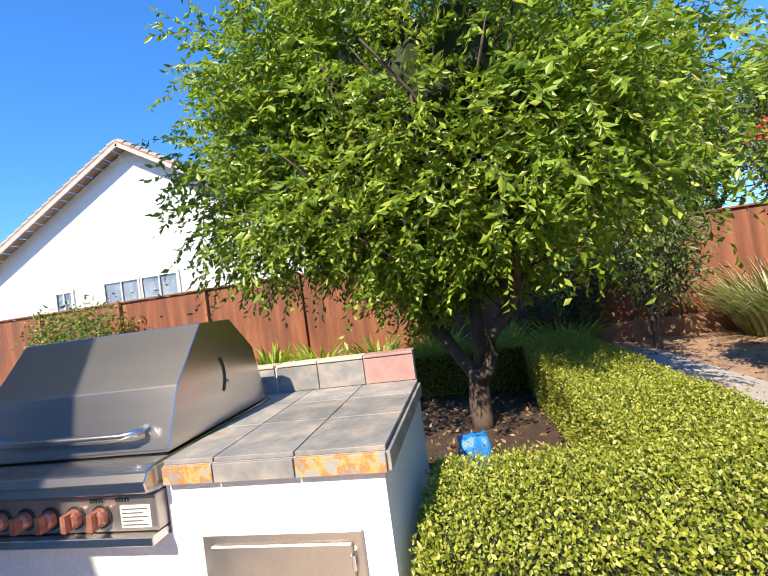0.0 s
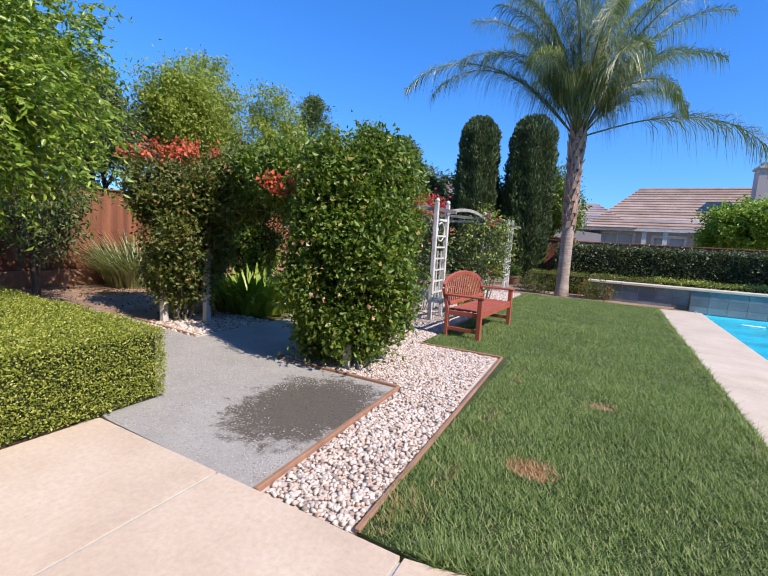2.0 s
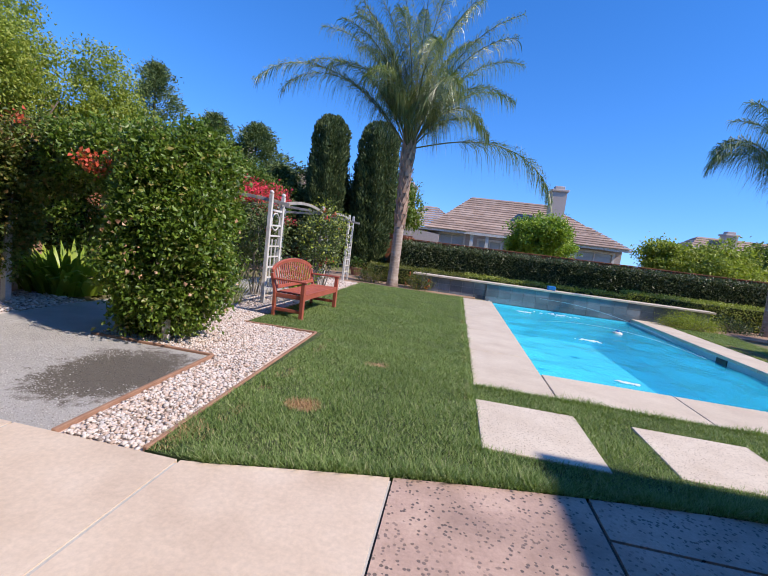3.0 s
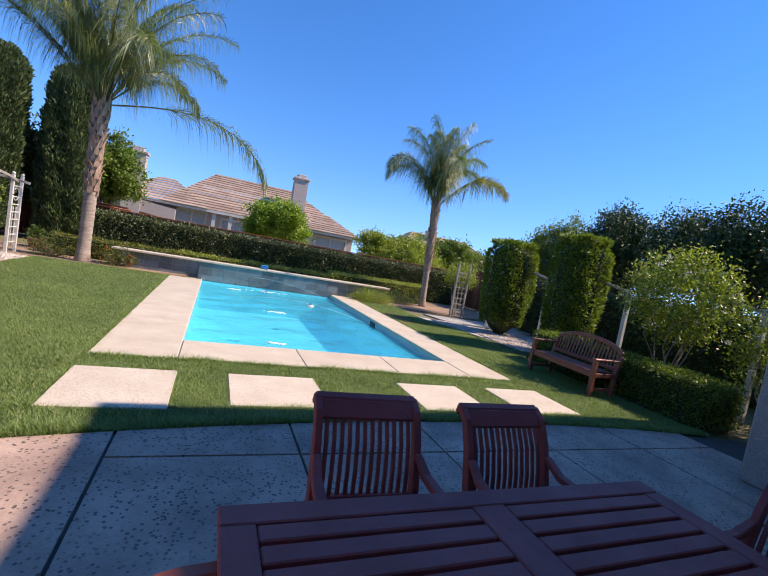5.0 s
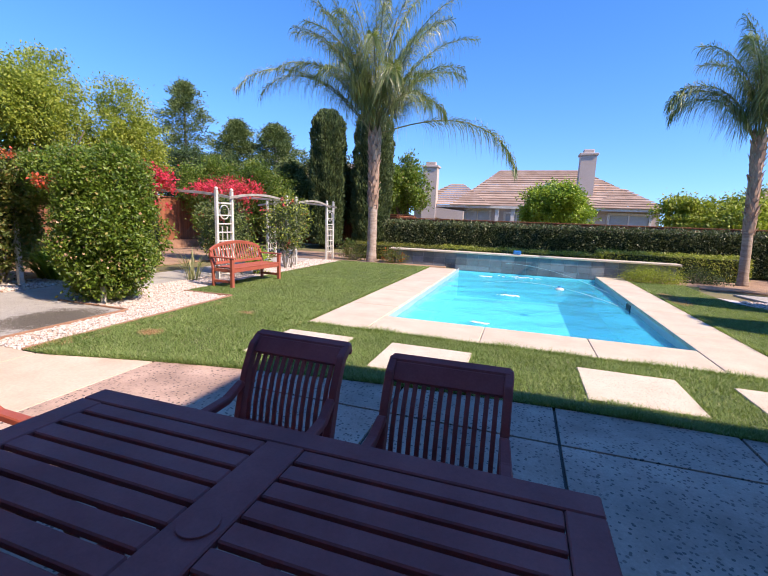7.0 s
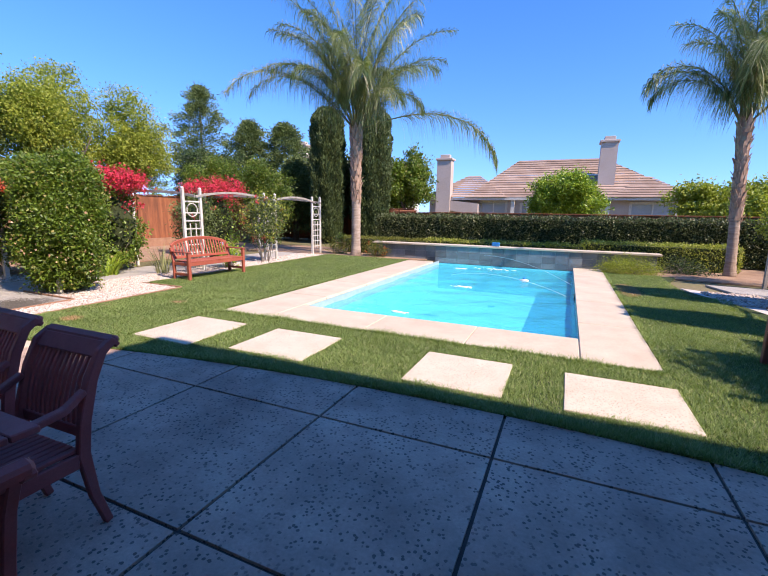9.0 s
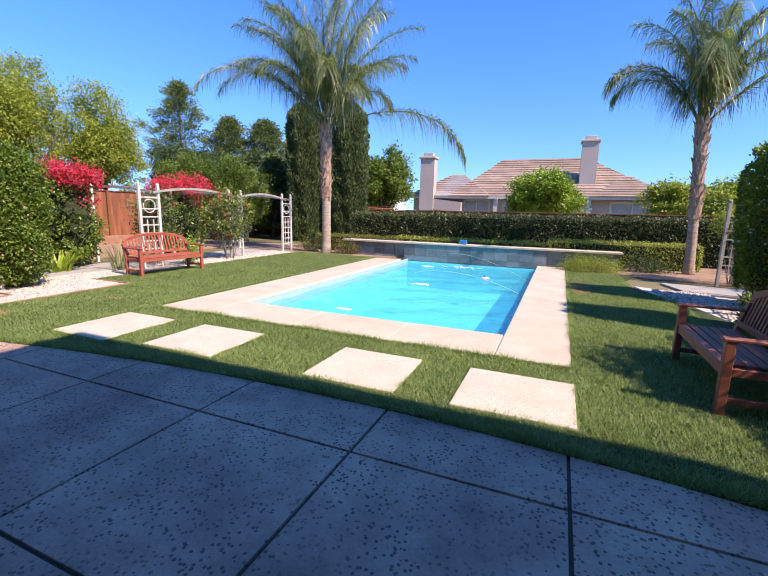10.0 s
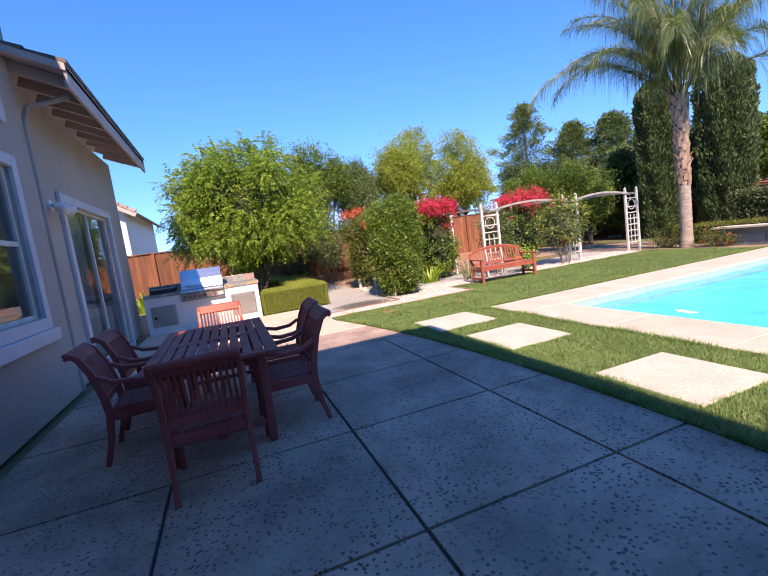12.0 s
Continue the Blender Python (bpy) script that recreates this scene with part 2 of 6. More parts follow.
M_jujube = leafy("jujube_leaf", [(0, G(.10, .19, .016)), (.4, G(.21, .34, .028)), (.8, G(.34, .48, .05)), (1, G(.56, .63, .11))], .40, .36, 1.3, .4)
M_hedge = leafy("hedge_leaf", [(0, G(.14, .18, .02)), (.4, G(.30, .35, .035)), (.8, G(.48, .50, .08)), (1, G(.68, .64, .22))], .35, .45, 3.0, .2)
M_dark_leaf = leafy("dark_leaf", [(0, G(.02, .045, .012)), (.5, G(.045, .09, .02)), (1, G(.09, .15, .03))], .15, .4)
M_vine = leafy("vine_leaf", [(0, G(.055, .10, .014)), (.5, G(.125, .21, .022)), (.88, G(.22, .32, .04)), (1, G(.40, .30, .10))], .32, .42, 1.6, .55)
M_vine_red = leafy("bronze_vine_leaf", [(0, G(.06, .10, .02)), (.5, G(.13, .17, .03)), (.85, G(.23, .21, .05)), (1, G(.38, .18, .08))], .3, .5, 1.2, .5)
M_yellow_leaf = leafy("yellow_green_leaf", [(0, G(.17, .23, .025)), (.5, G(.33, .38, .045)), (1, G(.50, .52, .09))], .4, .5)
M_olive = leafy("olive_leaf", [(0, G(.055, .09, .025)), (.5, G(.11, .16, .04)), (1, G(.19, .23, .07))], .2, .5)
M_pine = leafy("conifer_leaf", [(0, G(.06, .10, .03)), (.5, G(.13, .19, .05)), (1, G(.22, .28, .09))], .18, .6)
M_cypress = leafy("cypress_leaf", [(0, G(.04, .07, .022)), (.5, G(.09, .135, .04)), (1, G(.16, .21, .075))], .15, .6)
M_tall_hedge = leafy("tall_hedge_leaf", [(0, G(.045, .07, .02)), (.5, G(.09, .125, .035)), (.85, G(.15, .18, .06)), (1, G(.30, .30, .17))], .2, .4)
M_gold_hedge = leafy("gold_hedge_leaf", [(0, G(.07, .085, .012)), (.5, G(.15, .16, .02)), (1, G(.27, .25, .04))], .25, .45)
M_red_flower = leafy("red_bougainvillea", [(0, G(.58, .012, .05)), (.5, G(.80, .025, .09)), (1, G(.88, .07, .15))], .35, .6)
M_orange_flower = leafy("orange_flower", [(0, G(.55, .05, .02)), (.5, G(.70, .10, .05)), (1, G(.78, .20, .10))], .3, .6)
M_peach = leafy("peach_flower", [(0, G(.62, .30, .16)), (1, G(.78, .52, .34))], .25, .6)
M_white_flower = leafy("white_flower", [(0, G(.75, .72, .65)), (1, G(.82, .80, .76))], .2, .6)
M_blue_flower = leafy("pale_blue_flower", [(0, G(.45, .48, .72)), (1, G(.62, .62, .80))], .2, .6)
M_palm_leaf = leafy("palm_leaf", [(0, G(.06, .095, .028)), (.5, G(.15, .195, .06)), (.8, G(.27, .31, .12)), (.93, G(.38, .39, .19)), (1, G(.54, .51, .33))], .28, .34)
M_rachis = surf("frond_stalk", [(0.3, G(.17, .17, .06)), (0.7, G(.27, .24, .09))], 4, 60, .6, .2, .002)
M_grass = leafy("grass_blade", [(0, G(.095, .175, .04)), (.45, G(.22, .33, .085)), (.85, G(.40, .49, .17)), (1, G(.60, .56, .32))], .35, .6, 1.1, .75)
M_palm_mid = leafy("yellowing_palm_leaf", [(0, G(.26, .25, .06)), (.5, G(.45, .36, .07)), (.8, G(.60, .42, .07)), (1, G(.66, .38, .05))], .25, .4)
M_straw = leafy("straw_blade", [(0, G(.34, .19, .085)), (.5, G(.52, .33, .15)), (1, G(.66, .48, .26))], .2, .7)
M_strap = leafy("strap_leaf", [(0, G(.17, .28, .025)), (.5, G(.31, .44, .045)), (1, G(.50, .58, .10))], .4, .4)
M_pale_grass = leafy("pale_grass", [(0, G(.18, .22, .07)), (.5, G(.34, .36, .15)), (1, G(.55, .52, .32))], .3, .5)
# near-black green of solid plant cores: shade between the leaves put into colour
M_core = surf("inner_shade", [(0.3, G(.022, .034, .010)), (0.7, G(.05, .065, .018))], 8, 40, .95, .6, .02)

def glass_mat(name, tint=(1, 1, 1), rough=0.0):
    m, nt, p = base(name)
    p.inputs["Base Color"].default_value = (*tint, 1)
    p.inputs["Roughness"].default_value = rough
    p.inputs["Transmission Weight"].default_value = 1.0
    p.inputs["IOR"].default_value = 1.45
    return m
M_glass = glass_mat("window_glass", (.75, .8, .82))

def water_mat():
    m, nt, p = base("pool_water")
    nt.nodes.remove(p)
    b = node(nt, "ShaderNodeBump", Strength=.6, Distance=.05)
    nt.links.new(noise_tex(nt, 6.0, 3.0, .6, (1, .6, 1)), b.inputs["Height"])
    tr = nt.nodes.new("ShaderNodeBsdfTransparent")
    tr.inputs[0].default_value = (.66, .95, 1.0, 1)
    gl = nt.nodes.new("ShaderNodeBsdfGlossy")
    gl.inputs["Roughness"].default_value = .06
    fr = nt.nodes.new("ShaderNodeFresnel")
    fr.inputs["IOR"].default_value = 1.33
    nt.links.new(b.outputs[0], gl.inputs["Normal"])
    ms = nt.nodes.new("ShaderNodeMixShader")
    nt.links.new(fr.outputs[0], ms.inputs[0])
    nt.links.new(tr.outputs[0], ms.inputs[1])
    nt.links.new(gl.outputs[0], ms.inputs[2])
    df = nt.nodes.new("ShaderNodeBsdfDiffuse")
    df.inputs[0].default_value = (.02, .52, .72, 1)
    cloudy = nt.nodes.new("ShaderNodeMixShader")
    cloudy.inputs[0].default_value = .5
    nt.links.new(tr.outputs[0], cloudy.inputs[1])
    nt.links.new(df.outputs[0], cloudy.inputs[2])
    nt.links.new(cloudy.outputs[0], ms.inputs[1])
    nt.links.new(ms.outputs[0], nt.nodes["Material Output"].inputs[0])
    return m
M_blind = surf("window_blind", [(0.3, G(.42, .46, .50)), (0.7, G(.50, .53, .56))], 2, 30, .2, .1, .001)
M_water = water_mat()
M_foam = surf("white_water", [(0.3, G(.75, .82, .85)), (0.7, G(.85, .9, .92))], 20, 60, .4, .3, .01)

# ---- mesh helpers ----
rng = np.random.default_rng(7)

def bx(bm, x0, x1, y0, y1, z0, z1, m=None):
    vs = [bm.verts.new((x, y, z)) for z in (z0, z1) for y in (y0, y1) for x in (x0, x1)]
    if m is not None:
        for v in vs:
            v.co = m @ v.co
    for f in ((0, 2, 3, 1), (4, 5, 7, 6), (0, 1, 5, 4), (2, 6, 7, 3), (0, 4, 6, 2), (1, 3, 7, 5)):
        bm.faces.new([vs[i] for i in f])
    return vs

def tube(bm, pts, radii, seg=8, cap=True):
    """A round limb along points, each with its own radius."""
    pts = [Vector(p) for p in pts]
    if isinstance(radii, (int, float)):
        radii = [radii] * len(pts)
    rings = []
    for i, p in enumerate(pts):
        d = (pts[min(i + 1, len(pts) - 1)] - pts[max(i - 1, 0)]).normalized()
        a = d.cross(Vector((0, 0, 1)) if abs(d.z) < .95 else Vector((1, 0, 0))).normalized()
        b = d.cross(a)
        rings.append([bm.verts.new(p + (a * math.cos(t) + b * math.sin(t)) * radii[i]) for t in [2 * math.pi * k / seg for k in range(seg)]])
    for r, s in zip(rings, rings[1:]):
        for k in range(seg):
            bm.faces.new((r[k], r[(k + 1) % seg], s[(k + 1) % seg], s[k]))
    if cap:
        bm.faces.new(rings[0][::-1])
        bm.faces.new(rings[-1])

def strip(bm, pts, w, th, side):
    """A bar of rectangular section (w along side, th across) along points."""
    pts = [Vector(p) for p in pts]
    side = Vector(side).normalized()
    rings = []
    for i, p in enumerate(pts):
        d = (pts[min(i + 1, len(pts) - 1)] - pts[max(i - 1, 0)]).normalized()
        n = d.cross(side).normalized()
        ww = w[i] if isinstance(w, (list, tuple)) else w
        tt = th[i] if isinstance(th, (list, tuple)) else th
        rings.append([bm.verts.new(p + side * (sx * ww / 2) + n * (sn * tt / 2)) for sx, sn in ((-1, -1), (1, -1), (1, 1), (-1, 1))])
    for r, s in zip(rings, rings[1:]):
        for k in range(4):
            bm.faces.new((r[k], r[(k + 1) % 4], s[(k + 1) % 4], s[k]))
    bm.faces.new(rings[0][::-1])
    bm.faces.new(rings[-1])

def poly(bm, pts, z0, z1):
    """An upright prism over a flat outline."""
    lo = [bm.verts.new((x, y, z0)) for x, y in pts]
    hi = [bm.verts.new((x, y, z1)) for x, y in pts]
    n = len(pts)
    bm.faces.new(hi)
    bm.faces.new(lo[::-1])
    for i in range(n):
        bm.faces.new((lo[i], lo[(i + 1) % n], hi[(i + 1) % n], hi[i]))

def mesh_of(name, bm, material, bevel=0.0, smooth=False):
    bmesh.ops.recalc_face_normals(bm, faces=bm.faces)
    if bevel:
        bmesh.ops.bevel(bm, geom=list(bm.edges), offset=bevel, segments=1, affect='EDGES', clamp_overlap=True)
    me = bpy.data.meshes.new(name)
    bm.to_mesh(me)
    bm.free()
    me.materials.append(material)
    if smooth:
        for p in me.polygons:
            p.use_smooth = True
    return me

def part(name, bm, material, parent=None, label="", bevel=0.0, smooth=False):
    ob = new(name, mesh_of(name, bm, material, bevel, smooth))
    if parent:
        ob.parent = parent
    return tagged(ob, label)

def thing(name, label, category, m=None, group="", kind=""):
    ob = new(name)
    if m is not None:
        ob.matrix_basis = m
    return tagged(ob, label, category, group, kind)

def structure(name, bm, material, label, category, bevel=0.0):
    return tagged(part(name, bm, material, None, "", bevel), label, category, "", "structure")

def cells(name, v, f_sizes, material, parent=None, label=""):
    """A mesh from numpy vertices, faces of one size in order."""
    me = bpy.data.meshes.new(name)
    n, k = f_sizes.shape
    me.vertices.add(len(v))
    me.vertices.foreach_set("co", np.ascontiguousarray(v, dtype=np.float32).ravel())
    me.loops.add(n * k)
    me.loops.foreach_set("vertex_index", f_sizes.astype(np.int32).ravel())
    me.polygons.add(n)
    me.polygons.foreach_set("loop_start", np.arange(0, n * k, k, dtype=np.int32))
    me.update(calc_edges=True)
    me.materials.append(material)
    ob = new(name, me)
    if parent:
        ob.parent = parent
    return tagged(ob, label)

def unit(v):
    return v / np.maximum(np.linalg.norm(v, axis=1, keepdims=True), 1e-6)

def leaves(name, pts, axis, length, width, material, parent=None, label="", fold=.25, vary=.35):
    """Many small folded leaves, each a pointed blade from its stalk along its axis."""
    n = len(pts)
    a = unit(axis + rng.normal(0, .45, (n, 3)))
    b = unit(np.cross(a, rng.normal(0, .8, (n, 3)) + np.array([.35, -.1, .6])))
    c = np.cross(a, b)
    L = (length * (1 + rng.uniform(-vary, vary, n)))[:, None]
    W = L * width
    v = np.stack([pts, pts + a * L * .45 + b * W * .5 + c * W * fold, pts + a * L - c * L * .08, pts + a * L * .45 - b * W * .5 + c * W * fold], 1).reshape(-1, 3)
    i = np.arange(n)[:, None] * 4
    f = np.concatenate([i + np.array([[0, 2, 1]]), i + np.array([[0, 3, 2]])], 1).reshape(-1, 3)
    return cells(name, v, f, material, parent, label)

def ball(n):
    return unit(rng.normal(0, 1, (n, 3)))

def clumps(centre, radii, count, per, spread, inner=.55, droop=.0, flat=.0):
    """Leaf places in tufts over an ellipsoid, uneven, with gaps; and the way each leaf points."""
    d = ball(count)
    r = inner + (1 - inner) * rng.uniform(0, 1, count) ** .6
    cs = np.array(centre) + d * np.array(radii) * r[:, None] * (1 + rng.normal(0, .06, count))[:, None]
    p = np.repeat(cs, per, 0) + rng.normal(0, 1, (count * per, 3)) * spread * np.repeat(rng.uniform(.6, 1.3, count), per)[:, None]
    ax = np.repeat(d, per, 0) * .35 + rng.normal(0, .6, (count * per, 3))
    ax[:, 2] -= droop
    return p, ax

def box_shell(x0, x1, y0, y1, z0, z1, density, fuzz=.03, top=True):
    """Places over the faces of a clipped block, and the outward way."""
    P, A = [], []
    dims = [((x0, x1), (y0, y1), (z1, z1), (0, 0, 1)), ((x0, x0), (y0, y1), (z0, z1), (-1, 0, 0)), ((x1, x1), (y0, y1), (z0, z1), (1, 0, 0)),
            ((x0, x1), (y0, y0), (z0, z1), (0, -1, 0)), ((x0, x1), (y1, y1), (z0, z1), (0, 1, 0))]
    for X, Y, Z, nrm in dims:
        e = [max(1e-6, b - a) for a, b in (X, Y, Z)]
        area = e[0] * e[1] * e[2] / min(e)
        n = int(area * density)
        p = np.stack([rng.uniform(a, b, n) if b > a else np.full(n, a) for a, b in (X, Y, Z)], 1)
        wav = .5 * np.sin(p[:, 0] * 5.1 + p[:, 2] * 7) + .5 * np.sin(p[:, 1] * 6.3 + p[:, 0] * 3.1)
        p += np.array(nrm) * (rng.normal(-.2, .8, n) * fuzz + wav * fuzz * .7)[:, None]
        P.append(p)
        A.append(np.tile(np.array(nrm, float), (n, 1)) * .25 + rng.normal(0, .6, (n, 3)) + np.array([0, 0, .15]))
    return np.concatenate(P), np.concatenate(A)

def hedge(name, label, blocks, size, density, mat, core_inset=.05, fuzz=.03, group=""):
    """A clipped hedge: leafy shell round a dark core standing in for inner shade."""
    h = thing(name, label, "hedge", None, group)
    Ps, As = [], []
    bm = bmesh.new()
    for x0, x1, y0, y1, z0, z1 in blocks:
        p, a = box_shell(x0, x1, y0, y1, z0 + .04, z1, density, fuzz)
        keep = np.ones(len(p), bool)
        for q in blocks:
            if q != (x0, x1, y0, y1, z0, z1):
                keep &= ~((p[:, 0] > q[0] + .04) & (p[:, 0] < q[1] - .04) & (p[:, 1] > q[2] + .04) & (p[:, 1] < q[3] - .04) & (p[:, 2] < q[5] - .04))
        Ps.append(p[keep]), As.append(a[keep])
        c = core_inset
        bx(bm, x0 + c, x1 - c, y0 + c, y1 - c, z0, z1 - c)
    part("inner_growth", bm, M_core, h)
    leaves("foliage", np.concatenate(Ps), np.concatenate(As), size, .62, mat, h)
    return h

def limbs(bm, start, tip, r0, r1, wob, n=5, seg=7):
    a, b = Vector(start), Vector(tip)
    pts = []
    for i in range(n + 1):
        f = i / n
        p = a.lerp(b, f)
        if 0 < i < n:
            p += Vector(rng.normal(0, wob, 3))
        pts.append(p)
    tube(bm, pts, [r0 + (r1 - r0) * i / n for i in range(n + 1)], seg)
    return pts

def slab_between(bm, a, b, c, d, th=.12):
    """A flat sheet through four corners, with thickness downward."""
    up = [bm.verts.new(p) for p in (a, b, c, d)]
    dn = [bm.verts.new((p[0], p[1], p[2] - th)) for p in (a, b, c, d)]
    bm.faces.new(up), bm.faces.new(dn[::-1])
    for i in range(4):
        bm.faces.new((up[i], dn[i], dn[(i + 1) % 4], up[(i + 1) % 4]))

# ---- ground, lawn, patio, pool ----
PX0, PX1, PY0, PY1 = 4.08, 8.58, 4.45, 13.1       # inner pool
CX0, CX1, CY0, CY1 = 3.16, 9.38, 3.52, 12.35      # outer coping
WALL_Y = -3.2

def arc(x):
    """The curved lawn side of the patio."""
    return max(0.97, 1.80 - .023 * (x - 7.3) ** 2)

bm = bmesh.new()
R = 900
for x0, x1, y0, y1 in ((-R, PX0 - .15, -R, R), (PX1 + .15, R, -R, R), (PX0 - .15, PX1 + .15, -R, PY0 - .15), (PX0 - .15, PX1 + .15, PY1 + .1, R)):
    bm.faces.new([bm.verts.new((x, y, -.06)) for x, y in ((x0, y0), (x1, y0), (x1, y1), (x0, y1))])
bmesh.ops.remove_doubles(bm, verts=bm.verts, dist=.001)
structure("ground", bm, M_ground, "bare dry earth reaching to the horizon", "ground")

bm = bmesh.new()
poly(bm, [(-9.2, -9), (-1.3, -9), (-1.3, .95), (-4.6, 1.9), (-4.6, 3.0), (-4.2, 3.0), (-4.2, 15.8), (-9.2, 15.8)], -.05, -.02)
structure("soil_bed", bm, M_soil, "brown soil planting bed along the wooden fence", "soil")
bm = bmesh.new()
poly(bm, [(-4.0, 12.6), (2.9, 12.6), (3.6, 13.0), (3.6, 15.8), (-4.0, 15.8)], -.05, -.012)
poly(bm, [(9.5, 12.4), (16, 11.2), (16, 15.8), (9.5, 15.8)], -.05, -.012)
structure("soil_bed_back", bm, M_soil, "brown soil planting bed round the palms", "soil")

# mulch, coloured extra dark to carry the tree's shade as well
bm = bmesh.new()
poly(bm, [(-5.75, -2.9), (-2.4, -2.9), (-2.4, -.28), (-1.4, -.25), (-1.4, .8), (-5.75, .8)], -.04, -.006)
structure("mulch_bed", bm, M_mulch, "bark mulch under the fruit tree, darkened for its shade", "mulch")

lawn_edge = [(x, arc(x) + .02) for x in np.linspace(3.16, 9.38, 24)]
bm = bmesh.new()
poly(bm, [(.95, 1.0)] + [(x, arc(x) + .02) for x in np.linspace(1.3, 3.15, 8)] + [(3.15, 12.5), (-.3, 12.7), (-.35, 4.72), (.82, 4.74)], -.05, -.004)
poly(bm, lawn_edge + [(9.38, 3.51), (3.16, 3.51)], -.05, -.004)
poly(bm, [(x, arc(x) + .02) for x in np.linspace(9.39, 11.2, 8)] + [(11.2, 5.4), (12.0, 6.0), (11.5, 8.2), (10.6, 10.5), (11.2, 12.3), (9.39, 12.4)], -.05, -.004)
structure("lawn", bm, M_lawn, "mown green lawn round the pool", "lawn")

bm = bmesh.new()
poly(bm, [(-4.6, 1.5), (-1.3, 1.0), (.27, .97), (.2, 2.94), (-3.0, 2.98), (-4.6, 3.1), (-7.3, 3.04), (-8.5, 2.8), (-8.5, 1.9)], -.05, -.012)
poly(bm, [(-2.9, 2.99), (-1.45, 2.97), (-1.5, 12.5), (-2.9, 12.5)], -.05, -.014)
poly(bm, [(11.9, 9.9), (15.5, 9.2), (15.5, 10.8), (11.6, 11.2)], -.05, -.012)
structure("gravel_path", bm, M_grit, "grey decomposed granite garden path", "path")
bm = bmesh.new()
poly(bm, [(.29, .98), (.94, 1.0), (.81, 4.73), (-.36, 4.71), (-.36, 12.5), (-1.44, 12.5), (-1.40, 2.97), (.21, 2.95)], -.05, -.02)
poly(bm, [(-4.1, 3.0), (-2.92, 3.0), (-2.92, 4.4), (-4.1, 4.4)], -.05, -.022)
poly(bm, [(11.3, 8.0), (12.2, 6.2), (14.4, 6.0), (14.4, 9.1), (11.8, 9.7), (10.9, 10.3)], -.05, -.02)
structure("pebble_bed", bm, M_pebble, "bed of white and tan pebbles", "gravel")

# patio slabs with recessed joints
bm = bmesh.new()
poly(bm, [(-1.34, -3.0)] + [(13.0, -3.0)] + [(x, arc(x) - .02) for x in np.linspace(13.0, .3, 40)] + [(-1.34, .95)], -.08, -.018)
patio = structure("patio", bm, M_groove, "patio of pinkish cast concrete slabs with tooled joints", "patio")
bm = bmesh.new()
poly(bm, [(-1.33, -2.98), (2.55, -2.98)] + [(x, arc(x) - .03) for x in np.linspace(2.55, .3, 10)] + [(-1.33, .94)], -.017, -.007)
part("joint_filler", bm, M_grout, patio, "pale mortar in the joints")
xs = [-1.36, -.04, 1.22, 2.55] + [6.58 + 1.37 * k for k in range(-2, 5)]
ys = [-3.0, -1.60, -.23, 1.125, 2.6]
SLABS = [(a, b, c, d) for a, b in zip(xs, xs[1:]) for c, d in (zip(ys, ys[1:]) if a > 3.5 else zip(ys[:3] + [2.6], ys[1:3] + [2.6]))]

# pool shell, coping, water
bm = bmesh.new()
D = -1.05
t = .12
bx(bm, PX0 - t, PX1 + t, PY0 - t, PY1 + t, D - t, D)
bx(bm, PX0 - t, PX0, PY0 - t, PY1 + t, D, -.13)
bx(bm, PX1, PX1 + t, PY0 - t, PY1 + t, D, -.13)
bx(bm, PX0, PX1, PY0 - t, PY0, D, -.13)
bx(bm, PX0, PX1, PY1, PY1 + t, D, -.10)
pool = structure("swimming_pool", bm, M_plaster, "rectangular swimming pool with pale blue plaster", "pool")
bm = bmesh.new()
for x0, x1, y0, y1 in ((PX0 - .02, PX0 + .012, PY0, PY1), (PX1 - .012, PX1 + .02, PY0, PY1), (PX0, PX1, PY0 - .02, PY0 + .012)):
    bx(bm, x0, x1, y0, y1, -.32, -.045)
part("waterline_tile", bm, M_tile, pool, "grey blue waterline tile band")
bm = bmesh.new()
bx(bm, PX1 - .03, PX1 - .01, 8.2, 8.55, -.22, -.07)
part("skimmer", bm, M_black, pool, "dark skimmer mouth")
bm = bmesh.new()
NX, NY = 70, 130
for j in range(NY + 1):
    for i in range(NX + 1):
        x, y = PX0 + (PX1 - PX0) * i / NX, PY0 + (PY1 - PY0) * j / NY
        z = -.17 + .006 * math.sin(x * 4.1 + y * 2.3) + .006 * math.sin(y * 5.3 - x * 2.2) + .012 * noise.noise((x * 2.2, y * 2.2, 0)) + .006 * noise.noise((x * 6, y * 6, 3))
        bm.verts.new((x, y, z))
bm.verts.ensure_lookup_table()
for j in range(NY):
    for i in range(NX):
        k = j * (NX + 1) + i
        bm.faces.new((bm.verts[k], bm.verts[k + 1], bm.verts[k + NX + 2], bm.verts[k + NX + 1]))
water = structure("water", bm, M_water, "rippling clear turquoise pool water", "water")
for p in water.data.polygons:
    p.use_smooth = True
if water.data.polygons[0].normal.z < 0:
    water.data.flip_normals()
water.visible_shadow = False

